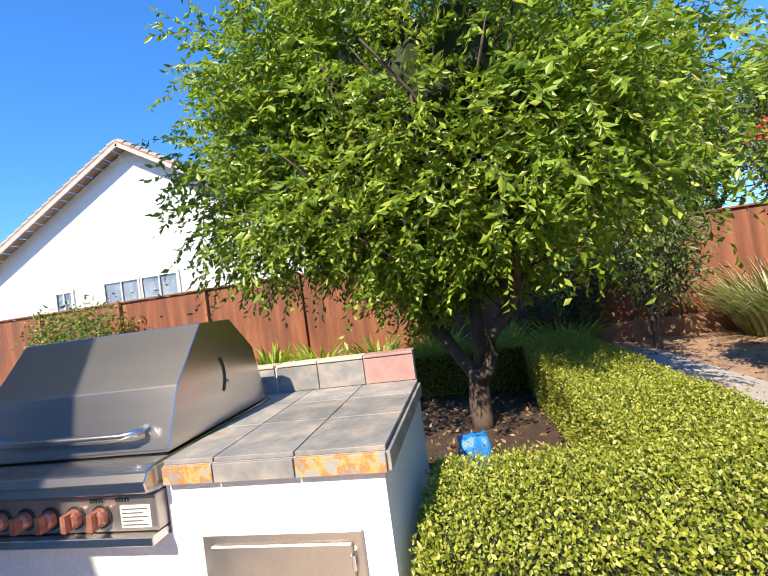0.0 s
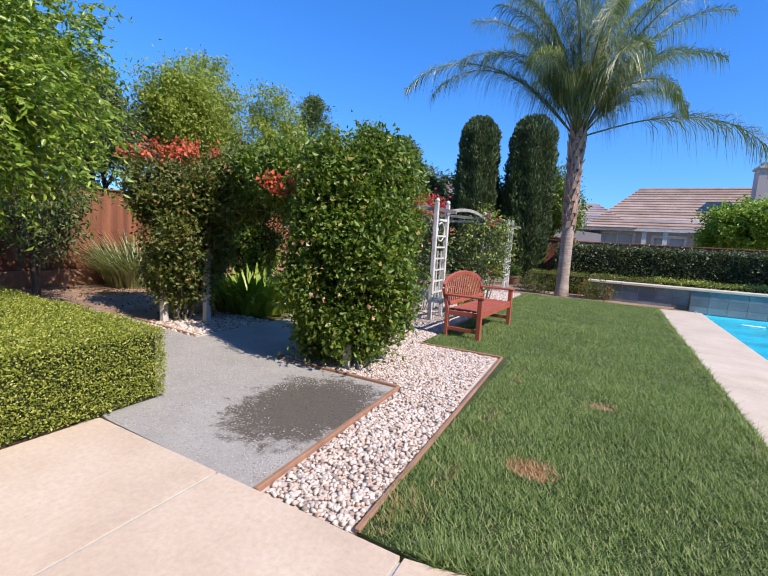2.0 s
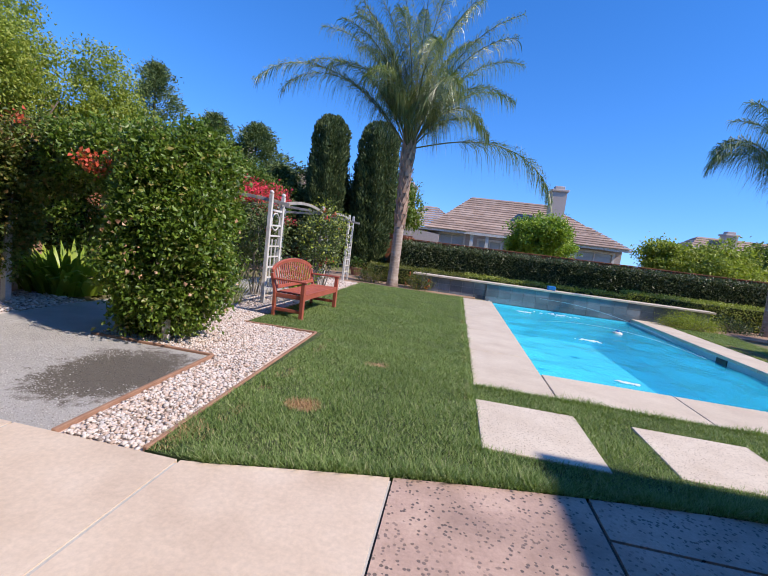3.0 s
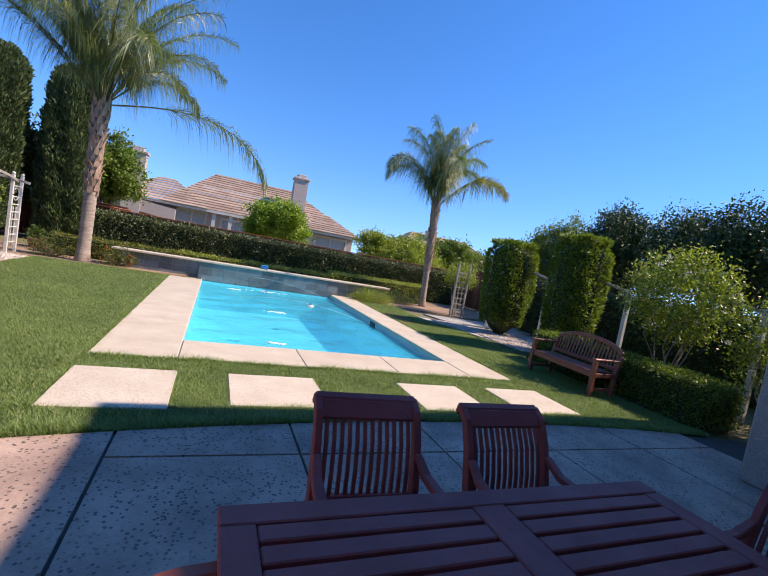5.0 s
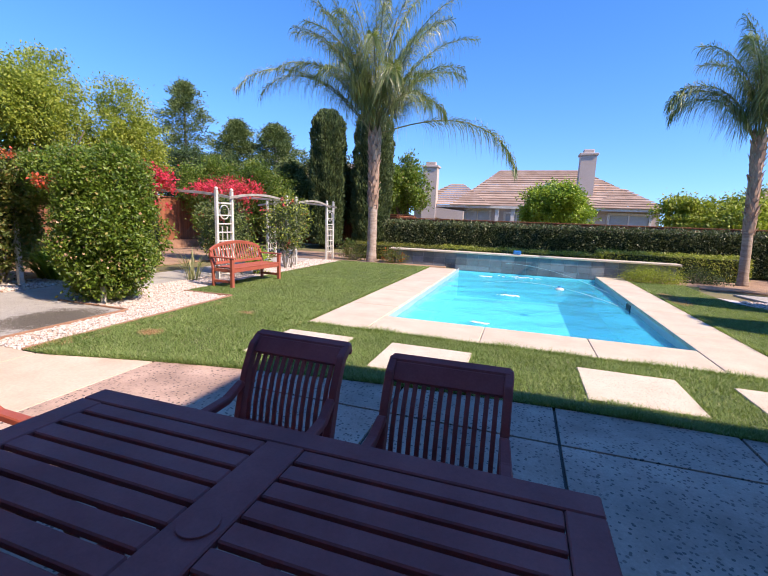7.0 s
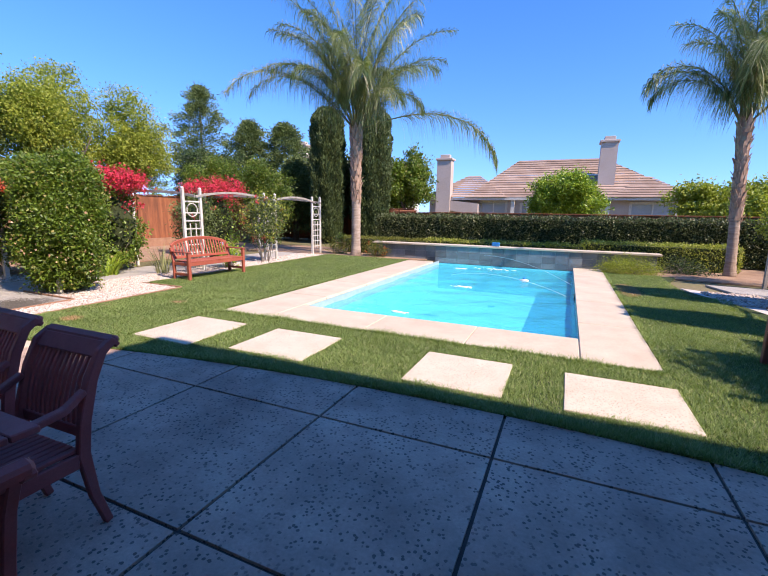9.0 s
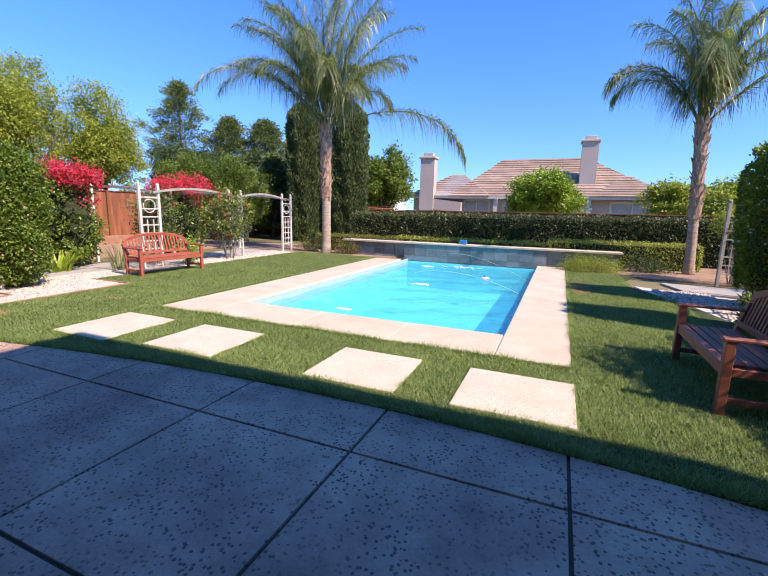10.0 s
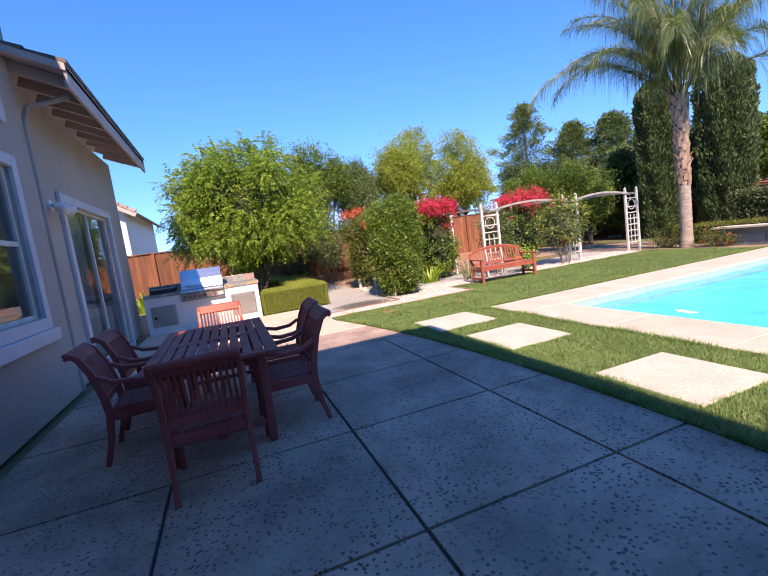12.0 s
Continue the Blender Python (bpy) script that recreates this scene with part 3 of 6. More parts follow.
bm = bmesh.new()
for x0, x1, y0, y1 in ((CX0 + .02, PX0 - .02, CY0 + .02, CY1 - .02), (PX1 + .02, CX1 - .02, CY0 + .02, 13.0), (PX0 - .02, PX1 + .02, CY0 + .02, PY0 - .02)):
    bx(bm, x0, x1, y0, y1, -.12, -.012)
coping = structure("coping", bm, M_grout, "broad pinkish concrete coping round the pool", "coping")
COPES = []
for k in range(5):
    y0 = CY0 + (CY1 - CY0) * k / 5
    y1 = CY0 + (CY1 - CY0) * (k + 1) / 5
    COPES.append((CX0, PX0 + .025, y0, y1))
    COPES.append((PX1 - .025, CX1, CY0 + (13.05 - CY0) * k / 5, CY0 + (13.05 - CY0) * (k + 1) / 5))
for a, b in zip((4.11, 5.75, 7.2), (5.75, 7.2, 8.55)):
    COPES.append((a, b, CY0, PY0 + .025))

# raised slate wall with spillway behind the pool
bm = bmesh.new()
bx(bm, 1.5, 10.85, 13.19, 13.5, -.2, .5)
bx(bm, PX0, PX1, 13.12, 13.2, -.3, .5)
pool_wall = structure("pool_wall", bm, M_grout, "raised pool wall faced with dark slate tiles", "wall")
bm = bmesh.new()
bx(bm, 1.4, 10.95, 13.06, 13.56, .5, .56)
part("wall_cap", bm, M_coping, pool_wall, "flat concrete wall cap", .008)
WALL_TILES = []
for i in range(23):
    x0 = 1.5 + i * .4065
    for j in range(3):
        WALL_TILES.append((x0 + .004, x0 + .4025, -.12 + j * .205 + .003, -.12 + (j + 1) * .205 - .003, 13.10 if PX0 - .1 < x0 + .2 < PX1 + .1 else 13.175))

# ---- our house: walls, eave, tall wing ----
bm = bmesh.new()
def wall_with_openings(bm, x0, x1, y0, y1, z1, holes):
    """A wall slab along x with rectangular openings right through it."""
    xs_ = sorted({x0, x1, *[h[0] for h in holes], *[h[1] for h in holes]})
    zs_ = sorted({0, z1, *[h[2] for h in holes], *[h[3] for h in holes]})
    for a, b in zip(xs_, xs_[1:]):
        for c, d in zip(zs_, zs_[1:]):
            if not any(h[0] <= a and b <= h[1] and h[2] <= c and d <= h[3] for h in holes):
                bx(bm, a, b, y0, y1, c, d)
    bmesh.ops.remove_doubles(bm, verts=bm.verts, dist=.0005)
    bm.verts.index_update()
    inner = {}
    for f in bm.faces:
        inner.setdefault(frozenset(v.index for v in f.verts), []).append(f)
    bmesh.ops.delete(bm, geom=[f for fs in inner.values() if len(fs) > 1 for f in fs], context='FACES_ONLY')
DOOR = (-.72, 1.95, .06, 2.78)
WIN = (3.72, 5.7, 1.15, 2.95)
wall_with_openings(bm, -2.05, 2.95, -3.47, WALL_Y, 4.2, [DOOR])
structure("wall_patio", bm, M_stucco, "beige stucco house wall with a patio door", "wall")
bm = bmesh.new()
wall_with_openings(bm, 2.95, 13.0, -3.47, WALL_Y + .06, 6.3, [WIN, (3.72, 5.7, 3.62, 5.2)])
structure("wall_tall", bm, M_stucco, "tall beige stucco house wall with windows", "wall")
bm = bmesh.new()
bx(bm, -2.05, -1.8, -9.0, -3.48, 0, 4.2)
bx(bm, -2.05, 13, -9.2, -9.0, 0, 6.3)
bx(bm, 12.9, 13.1, -9, -3.48, 0, 6.3)
bx(bm, -1.79, 12.89, -9, -3.48, -.05, .05)
structure("wall_side", bm, M_stucco, "plain stucco walls closing the house", "wall")
bm = bmesh.new()
bx(bm, 2.95, 13.1, -9.2, -3.08, 6.3, 6.45)
structure("ceiling", bm, M_stucco, "flat closing slab over the tall wing", "ceiling")
# eave with rafter tails
eave = thing("eave", "brown eave with exposed rafter tails over the patio door", "eave", kind="structure")
bm = bmesh.new()
vs = [(-2.15, -2.46, 4.2), (3.3, -2.46, 4.2), (3.3, -6.2, 5.5), (-2.15, -6.2, 5.5)]
lo = [bm.verts.new(v) for v in vs]
hi = [bm.verts.new((v[0], v[1], v[2] + .09)) for v in vs]
bm.faces.new(hi), bm.faces.new(lo[::-1])
for i in range(4):
    bm.faces.new((lo[i], lo[(i + 1) % 4], hi[(i + 1) % 4], hi[i]))
part("roof_deck", bm, M_fascia, eave, "boarded eave")
for k in range(9):
    bm = bmesh.new()
    y0, z0 = -2.44 - k * .42, 4.30 + k * .146
    slab_between(bm, (-2.2, y0, z0 + .05), (3.28, y0, z0 + .05), (3.28, y0 - .44, z0 + .175), (-2.2, y0 - .44, z0 + .175), .05)
    part("tile_course", bm, M_roof_dark, eave, "dark roof tiles")
bm = bmesh.new()
bx(bm, -2.2, 3.27, -2.5, -2.46, 4.0, 4.27)
part("fascia", bm, M_fascia, eave, "brown fascia board", .006)
for k in range(9):
    bm = bmesh.new()
    x = -1.95 + k * .62
    strip(bm, [(x, -2.52 + .02, 4.13), (x, -3.25, 4.40)], .07, .13, (1, 0, 0))
    part("rafter_tail", bm, M_fascia, eave)
bm = bmesh.new()
tube(bm, [(2.82, -2.6, 4.05), (2.84, -2.72, 4.0), (2.86, -3.08, 3.9), (2.86, -3.155, 3.7), (2.86, -3.155, -.01)], .04, 8)
tagged(part("downspout", bm, M_stucco), "painted metal downspout on the house wall", "downspout")

def window_unit(name, x0, x1, z0, z1, y, label, mull, rail=True):
    """A framed window: surround, sash bars, panes and sill."""
    w = thing(name, label, "window", kind="structure")
    bm = bmesh.new()
    tw = .14
    for a in ((x0 - tw, x0, z0 - tw, z1 + tw), (x1, x1 + tw, z0 - tw, z1 + tw), (x0, x1, z1, z1 + tw), (x0, x1, z0 - tw, z0)):
        bx(bm, a[0], a[1], y + .002, y + .055, a[2], a[3])
    part("surround", bm, M_trim, w, "pale painted stucco surround", .006)
    bm = bmesh.new()
    fw = .055
    for a in ((x0, x0 + fw, z0, z1), (x1 - fw, x1, z0, z1), (x0 + fw, x1 - fw, z0, z0 + fw), (x0 + fw, x1 - fw, z1 - fw, z1)):
        bx(bm, a[0], a[1], y - .1, y - .03, a[2], a[3])
    for m_ in mull:
        bx(bm, m_ - .03, m_ + .03, y - .098, y - .032, z0 + fw, z1 - fw)
    if rail:
        bx(bm, x0 + fw, x1 - fw, y - .096, y - .034, (z0 + z1) / 2 - .03, (z0 + z1) / 2 + .03)
    part("window_frame", bm, M_white, w, "white window frame", .004)
    edges = [x0 + fw] + list(mull) + [x1 - fw]
    for a, b in zip(edges, edges[1:]):
        bm = bmesh.new()
        bx(bm, a, b, y - .07, y - .062, z0 + fw, z1 - fw)
        part("pane", bm, M_glass, w).visible_shadow = False
    if rail:
        bm = bmesh.new()
        bx(bm, x0 - .2, x1 + .2, y + .002, y + .10, z0 - .30, z0 - tw - .002)
        part("window_sill", bm, M_trim, w, "deep moulded sill", .01)
    return w
window_unit("window_1", *WIN, WALL_Y + .06, "white framed sash window in pale surround", [4.75])
window_unit("window_2", 3.72, 5.7, 3.62, 5.2, WALL_Y + .06, "upper white framed window in pale surround", [4.75], False)
window_unit("door_1", *DOOR, WALL_Y, "sliding glass patio door with pale surround", [.6], False)
# curtain inside the door
bm = bmesh.new()
prev = None
for k in range(60):
    x = .7 + k * .02
    y = -3.37 + .03 * math.sin(k * 1.3)
    a, b = bm.verts.new((x, y, .1)), bm.verts.new((x, y, 2.7))
    if prev:
        bm.faces.new((prev[0], a, b, prev[1]))
    prev = (a, b)
ob = part("curtain", bm, M_blind)
sol = ob.modifiers.new("thick", 'SOLIDIFY')
sol.thickness = .006
tagged(ob, "grey drawn curtain hanging behind the patio door", "curtain")
# flood lamp
lamp = thing("flood_lamp", "white twin-headed flood lamp on the house wall", "lamp", pose(2.48, WALL_Y, 2.66) @ Matrix.Diagonal((1.35, 1.35, 1.35, 1)))
bm = bmesh.new()
tube(bm, [(0, 0, 0), (0, .03, 0)], .06, 14)
part("base", bm, M_gloss_white, lamp)
for s in (-1, 1):
    bm = bmesh.new()
    tube(bm, [(0, .03, 0), (s * .05, .07, -.01), (s * .09, .11, -.03), (s * .13, .19, -.07)], [.015, .025, .05, .065], 12)
    part("lamp_head", bm, M_gloss_white, lamp, "", 0, True)

# tall wing at the far end: pillar, upper storey
bm = bmesh.new()
bx(bm, 9.90, 10.55, -.24, .43, 0, 6.29)
structure("pillar", bm, M_stucco, "square rough grey stucco pillar of the house", "pillar", .02)
bm = bmesh.new()
bx(bm, 9.95, 16.5, -2.94, .40, 2.9, 6.3)
structure("wall_upper", bm, M_stucco, "upper storey of the wing carried by the pillar", "wall")
bm = bmesh.new()
bx(bm, 15.9, 16.5, -.2, .47, 0, 2.89)
bx(bm, 13.1, 16.5, -3.2, -2.98, 0, 6.3)
structure("wall_wing", bm, M_stucco, "plain stucco wall of the covered wing", "wall")
bm = bmesh.new()
poly(bm, [(10.75, -3.0), (16.4, -3.0), (16.4, .7), (13.02, .7), (10.75, .7)], -.05, -.015)
structure("floor", bm, M_patio_smooth, "shaded concrete floor of the covered wing", "floor")

# ---- fences ----
def fence_run(name, p0, p1, z0, z1, label, step=.145, post_every=2.4):
    """Board fence from p0 to p1: boards, posts, rails and cap."""
    a, b = Vector((*p0, 0)), Vector((*p1, 0))
    d = (b - a)
    L = d.length
    ang = math.degrees(math.atan2(d.y, d.x))
    f = thing(name, label, "fence", pose(a.x, a.y, z0, 0, 0, ang), kind="structure")
    H = z1 - z0
    bm = bmesh.new()
    bx(bm, 0, step - .006, -.012, .012, .0, H - .02)
    board = mesh_of("board", bm, M_fence, .003)
    n = int(L / step)
    for i in range(n):
        o = new("board", board)
        o.parent = f
        o.matrix_basis = pose(i * step, rng.normal(0, .002), rng.normal(0, .006))
    for k in range(int(L / post_every) + 1):
        bm = bmesh.new()
        x = k * post_every
        bx(bm, x - .05, x + .05, .018, .11, -.3, H + .03)
        part("post", bm, M_fence, f, "", .006)
    # added sheet, not a fence part: blocks bright light in the board gaps
    bm = bmesh.new()
    bx(bm, 0, L, .0125, .0128 + .004, .01, H - .03)
    part("backing_board", bm, M_fence, f)
    for z in (.12, H - .14):
        bm = bmesh.new()
        bx(bm, -.02, L, -.05, -.013, z, z + .09)
        part("rail", bm, M_fence, f, "", .004)
    bm = bmesh.new()
    bx(bm, -.03, L + .02, -.07, .07, H - .018, H + .02)
    part("cap_rail", bm, M_fence, f, "", .004)
    return f
fence_run("fence_1", (-9.0, 8.4), (-9.0, -14.0), .32, 2.25, "weathered red-brown board fence")
fence_run("fence_2", (-9.0, 20.6), (-9.0, 8.45), .32, 2.25, "weathered red-brown board fence in the garden corner")
fence_run("fence_3", (.4, 17.4), (18.2, 17.6), .0, 1.72, "dark board fence behind the tall hedge")
fence_run("fence_5", (-9.0, 20.6), (.4, 20.6), .0, 1.9, "red-brown board fence behind the cypresses")
fence_run("fence_6", (.4, 20.6), (.4, 17.45), .0, 1.8, "short return of the board fence beside the tall hedge")
fence_run("fence_4", (16.8, 17.5), (16.8, -3.0), .0, 1.9, "dark board fence behind the rose bed")
bm = bmesh.new()
bx(bm, -8.96, -8.78, -14, 20.5, -.05, .34)
structure("retaining_board", bm, M_edging, "low timber retaining board under the fence", "edging")

# timber edging
bm = bmesh.new()
for a, b in (((.28, .97), (.205, 2.95)), ((.205, 2.95), (-1.4, 2.96)), ((.95, 1.0), (.82, 4.74)), ((.82, 4.74), (-.36, 4.71)), ((-2.95, 3.0), (-4.5, 3.1))):
    d = (Vector(b) - Vector(a))
    strip(bm, [(*a, -.015), (*b, -.015)], .034, .06, (-d.y, d.x, 0))
structure("edging", bm, M_edging, "thin timber edging boards between path and pebbles", "edging", .005)

# ---- furniture ----
def dining_chair(m, mat, label, group="chairs round the table"):
    """Scroll-backed slatted armchair; seat centre over the origin, facing +y."""
    c = thing("dining_chair", label, "chair", m, group)
    W = .29
    for s in (-1, 1):
        bm = bmesh.new()
        strip(bm, [(s * W, -.31, 0), (s * W, -.255, .18), (s * W, -.225, .40), (s * W, -.245, .55), (s * W, -.30, .74), (s * W, -.36, .86), (s * W, -.42, .90), (s * W, -.445, .87)],
              .042, [.038, .045, .058, .056, .05, .046, .04, .03], (1, 0, 0))
        part("back_leg", bm, mat, c, "", .005)
        bm = bmesh.new()
        strip(bm, [(s * (W + .005), .25, 0), (s * (W + .005), .235, .2), (s * (W + .005), .235, .40), (s * (W + .01), .24, .52), (s * (W + .012), .20, .60), (s * (W + .012), .215, .645)], .045, [.036, .044, .05, .045, .04, .036], (1, 0, 0))
        part("front_leg", bm, mat, c, "", .005)
        bm = bmesh.new()
        strip(bm, [(s * W, -.262, .70), (s * (W + .012), -.16, .645), (s * (W + .022), .0, .632), (s * (W + .022), .14, .665), (s * (W + .02), .24, .672), (s * (W + .018), .285, .645), (s * (W + .018), .275, .60)],
              [.046, .052, .058, .06, .06, .055, .05], [.03, .034, .034, .034, .034, .034, .03], (1, 0, 0))
        part("armrest", bm, mat, c, "", .006)
        bm = bmesh.new()
        bx(bm, s * W - .016, s * W + .016, -.20, .215, .345, .415)
        part("side_rail", bm, mat, c, "", .004)
    bm = bmesh.new()
    strip(bm, [(-W - .02, -.425, .895), (W + .02, -.425, .895)], .07, .05, (0, -.8, .35))
    part("top_rail", bm, mat, c, "", .018)
    bm = bmesh.new()
    strip(bm, [(-W + .02, -.375, .862), (W - .02, -.375, .862)], .085, .03, (0, -.62, .78))
    part("upper_rail", bm, mat, c, "", .004)
    bm = bmesh.new()
    bx(bm, -W + .02, W - .02, -.258, -.232, .475, .53)
    part("lower_rail", bm, mat, c, "", .004)
    bm = bmesh.new()
    strip(bm, [(0, -.246, .52), (0, -.262, .62), (0, -.30, .74), (0, -.358, .84)], .022, .014, (1, 0, 0))
    slat = mesh_of("back_slat", bm, mat, .002)
    for i in range(12):
        o = new("back_slat", slat)
        o.parent = c
        o.matrix_basis = pose(-.24 + i * .0436, 0, 0)
    for y0, y1 in ((.205, .235), (-.235, -.205)):
        bm = bmesh.new()
        bx(bm, -W + .02, W - .02, y0, y1, .345, .415)
        part("seat_rail", bm, mat, c, "", .004)
    bm = bmesh.new()
    bx(bm, -.021, .021, -.215, .255, .417, .437)
    ss = mesh_of("seat_slat", bm, mat, .004)
    for i in range(11):
        o = new("seat_slat", ss)
        o.parent = c
        o.matrix_basis = pose(-.26 + i * .052, 0, 0)
    return c

S = Matrix.Diagonal((.88, 1, 1.065, 1))
for x, y, r, mt, lab in ((5.14, -.57, 178, M_wood_dark, "dark-stained slatted wooden armchair drawn up to the table"), (5.94, -.64, 181, M_wood_dark, "dark-stained slatted wooden armchair drawn up to the table"),
                         (6.62, -1.27, 91, M_wood_dark, "dark-stained slatted wooden armchair at the table end"), (4.24, -1.16, -90, M_wood_red, "sunlit red wooden slatted armchair at the table end"),
                         (5.66, -1.84, 2, M_wood_dark, "dark-stained slatted wooden armchair on the house side of the table"), (4.88, -1.84, -3, M_wood_dark, "dark-stained slatted wooden armchair on the house side of the table")):
    dining_chair(pose(x, y, 0, 0, 0, r) @ S, mt, lab)

TX0, TX1, TY0, TY1, TZ = 4.47, 6.48, -1.72, -.70, .795
table = thing("dining_table", "dark red-brown slatted wooden patio table", "table", pose(0, 0, 0))
def tbox(name, x0, x1, y0, y1, z0, z1, label="", bev=.005):
    bm = bmesh.new()
    bx(bm, x0, x1, y0, y1, z0, z1)
    return part(name, bm, M_wood_dark, table, label, bev)
RW = .10
tbox("border_plank", TX0, TX1, TY1 - RW, TY1, TZ - .03, TZ)
tbox("border_plank", TX0, TX1, TY0, TY0 + RW, TZ - .03, TZ)
tbox("end_plank", TX0, TX0 + .11, TY0 + RW + .003, TY1 - RW - .003, TZ - .03, TZ)
tbox("end_plank", TX1 - .11, TX1, TY0 + RW + .003, TY1 - RW - .003, TZ - .03, TZ)
cxm = 5.46
tbox("centre_plank", cxm - .075, cxm + .075, TY0 + RW + .003, TY1 - RW - .003, TZ - .028, TZ + .001)
n = 9
sp = (TY1 - TY0 - 2 * RW) / n
for k in range(n):
    y0 = TY0 + RW + k * sp
    for a, b in ((TX0 + .113, cxm - .078), (cxm + .078, TX1 - .113)):
        tbox("slat", a, b, y0 + .009, y0 + sp - .009, TZ - .028, TZ - .001)
bm = bmesh.new()
tube(bm, [(cxm, -1.22, TZ - .002), (cxm, -1.22, TZ + .007)], .055, 28)
part("umbrella_plug", bm, M_wood_dark, table, "round umbrella hole cover", .001)
for x in (TX0 + .16, TX1 - .16):
    for y in (TY0 + .14, TY1 - .14):
        bm = bmesh.new()
        strip(bm, [(x, y, 0), (x, y, .35), (x, y, TZ - .03)], [.06, .07, .085], [.06, .07, .085], (1, 0, 0))
        part("leg", bm, M_wood_dark, table, "", .006)
for y in (TY0 + .12, TY1 - .12):
    tbox("apron", TX0 + .2, TX1 - .2, y - .014, y + .014, TZ - .12, TZ - .031)
for x in (TX0 + .16, TX1 - .16):
    tbox("apron", x - .014, x + .014, TY0 + .19, TY1 - .19, TZ - .12, TZ - .031)
tbox("stretcher", TX0 + .16, TX1 - .16, -1.26, -1.20, .12, .16)
for x in (TX0 + .16, TX1 - .16):
    tbox("cross_stretcher", x - .03, x + .03, TY0 + .175, TY1 - .175, .161, .20)

def garden_bench(m, mat, label, L=1.52):
    """Arched-back slatted garden bench; length along x, faces +y; origin under the middle of the front legs."""
    b = thing("garden_bench", label, "bench", m)
    H = L / 2 - .035
    for s in (-1, 1):
        bm = bmesh.new()
        bx(bm, s * H - .035, s * H + .035, -.035, .035, 0, .64)
        part("front_leg", bm, mat, b, "", .006)
        bm = bmesh.new()
        strip(bm, [(s * H, -.52, 0), (s * H, -.52, .42), (s * H, -.60, .74)], .065, .055, (1, 0, 0))
        part("back_leg", bm, mat, b, "", .006)
        bm = bmesh.new()
        strip(bm, [(s * H, .06, .65), (s * H, -.57, .65)], .085, .03, (1, 0, 0))
        part("armrest", bm, mat, b, "", .008)
        bm = bmesh.new()
        bx(bm, s * H - .02, s * H + .02, -.495, -.036, .10, .155)
        part("stretcher", bm, mat, b, "", .004)
        bm = bmesh.new()
        bx(bm, s * H - .02, s * H + .02, -.495, -.036, .34, .41)
        part("seat_side", bm, mat, b, "", .004)
    bm = bmesh.new()
    bx(bm, -H + .036, H - .036, -.02, .02, .33, .41)
    part("apron", bm, mat, b, "", .004)
    bm = bmesh.new()
    bx(bm, -H + .03, H - .03, -.0, .075, .413, .437)
    ss = mesh_of("seat_slat", bm, mat, .005)
    for k in range(6):
        o = new("seat_slat", ss)
        o.parent = b
        o.matrix_basis = pose(0, -.5 + k * .09, 0)
    arch = lambda x: .74 + .20 * math.sqrt(max(0, 1 - (x / (H + .02)) ** 2)) ** 1.15
    bk = lambda z: -.52 - .08 * (z - .42) / .32
    bm = bmesh.new()
    pts = [(x, bk(arch(x)), arch(x)) for x in np.linspace(-H, H, 17)]
    strip(bm, pts, .045, .07, (0, 1, -.2))
    part("arched_rail", bm, mat, b, "", .006)
    bm = bmesh.new()
    bx(bm, -H + .03, H - .03, -.545, -.51, .47, .53)
    part("lower_rail", bm, mat, b, "", .004)
    for k in range(19):
        x = -H + .07 + k * (2 * H - .14) / 18
        top = arch(x) - .03
        bm = bmesh.new()
        strip(bm, [(x, bk(.52), .52), (x, bk(top), top)], .034, .014, (1, 0, 0))
        part("back_slat", bm, mat, b, "", .002)
    return b
garden_bench(pose(.34, 6.26, 0, 0, 0, -93), M_wood_red, "red painted arched-back garden bench on the lawn", 1.75)
garden_bench(pose(10.49, 3.65, 0, 0, 0, 90), M_wood_bench, "brown-red arched-back garden bench by the clipped hedge")

# ---- barbecue island ----
BX, BXB, BY0, BY1, CZ = -1.36, -2.34, -2.93, -.30, .96
isl = thing("barbecue_island", "white stucco barbecue island with slate tile worktop", "barbecue")
bm = bmesh.new()
GY0, GY1 = -2.12, -1.12
bx(bm, BXB, BX, GY1, BY1, -.02, .885)
bx(bm, BXB, BX, BY0, GY0, -.02, .885)
bx(bm, BXB, BX, GY0, GY1, -.02, .70)
bx(bm, BXB, BXB + .12, GY0, GY1, .70, .885)
part("body", bm, M_white_stucco, isl)
bm = bmesh.new()
bx(bm, BXB - .09, BXB - .004, BY0, BY1, -.02, 1.115)
part("upstand", bm, M_white_stucco, isl)
bm = bmesh.new()
bx(bm, BXB, BX + .015, GY1 + .01, BY1 + .015, .887, .95)
bx(bm, BXB, BX + .015, BY0, GY0 - .01, .887, .95)
part("worktop_bed", bm, M_grout, isl)
def tile(x0, x1, y0, y1, z0, z1, mat, name="tile"):
    bm = bmesh.new()
    bx(bm, x0, x1, y0, y1, z0, z1)
    return part(name, bm, mat, isl, "", .0015)
g = .0028
tx = [BXB + .012, BXB + .31, BXB + .63, BX + .02]
ty = [GY1 + .012, GY1 + .215, GY1 + .52, BY1 + .02]
for a, b in zip(tx, tx[1:]):
    for c, d in zip(ty, ty[1:]):
        tile(a + g, b - g, c + g, d - g, .951, .968, M_slate)
ty2 = [BY0, BY0 + .28, BY0 + .56, GY0 - .012]
for a, b in zip(tx, tx[1:]):
    for c, d in zip(ty2, ty2[1:]):
        tile(a + g, b - g, c + g, d - g, .951, .968, M_slate)
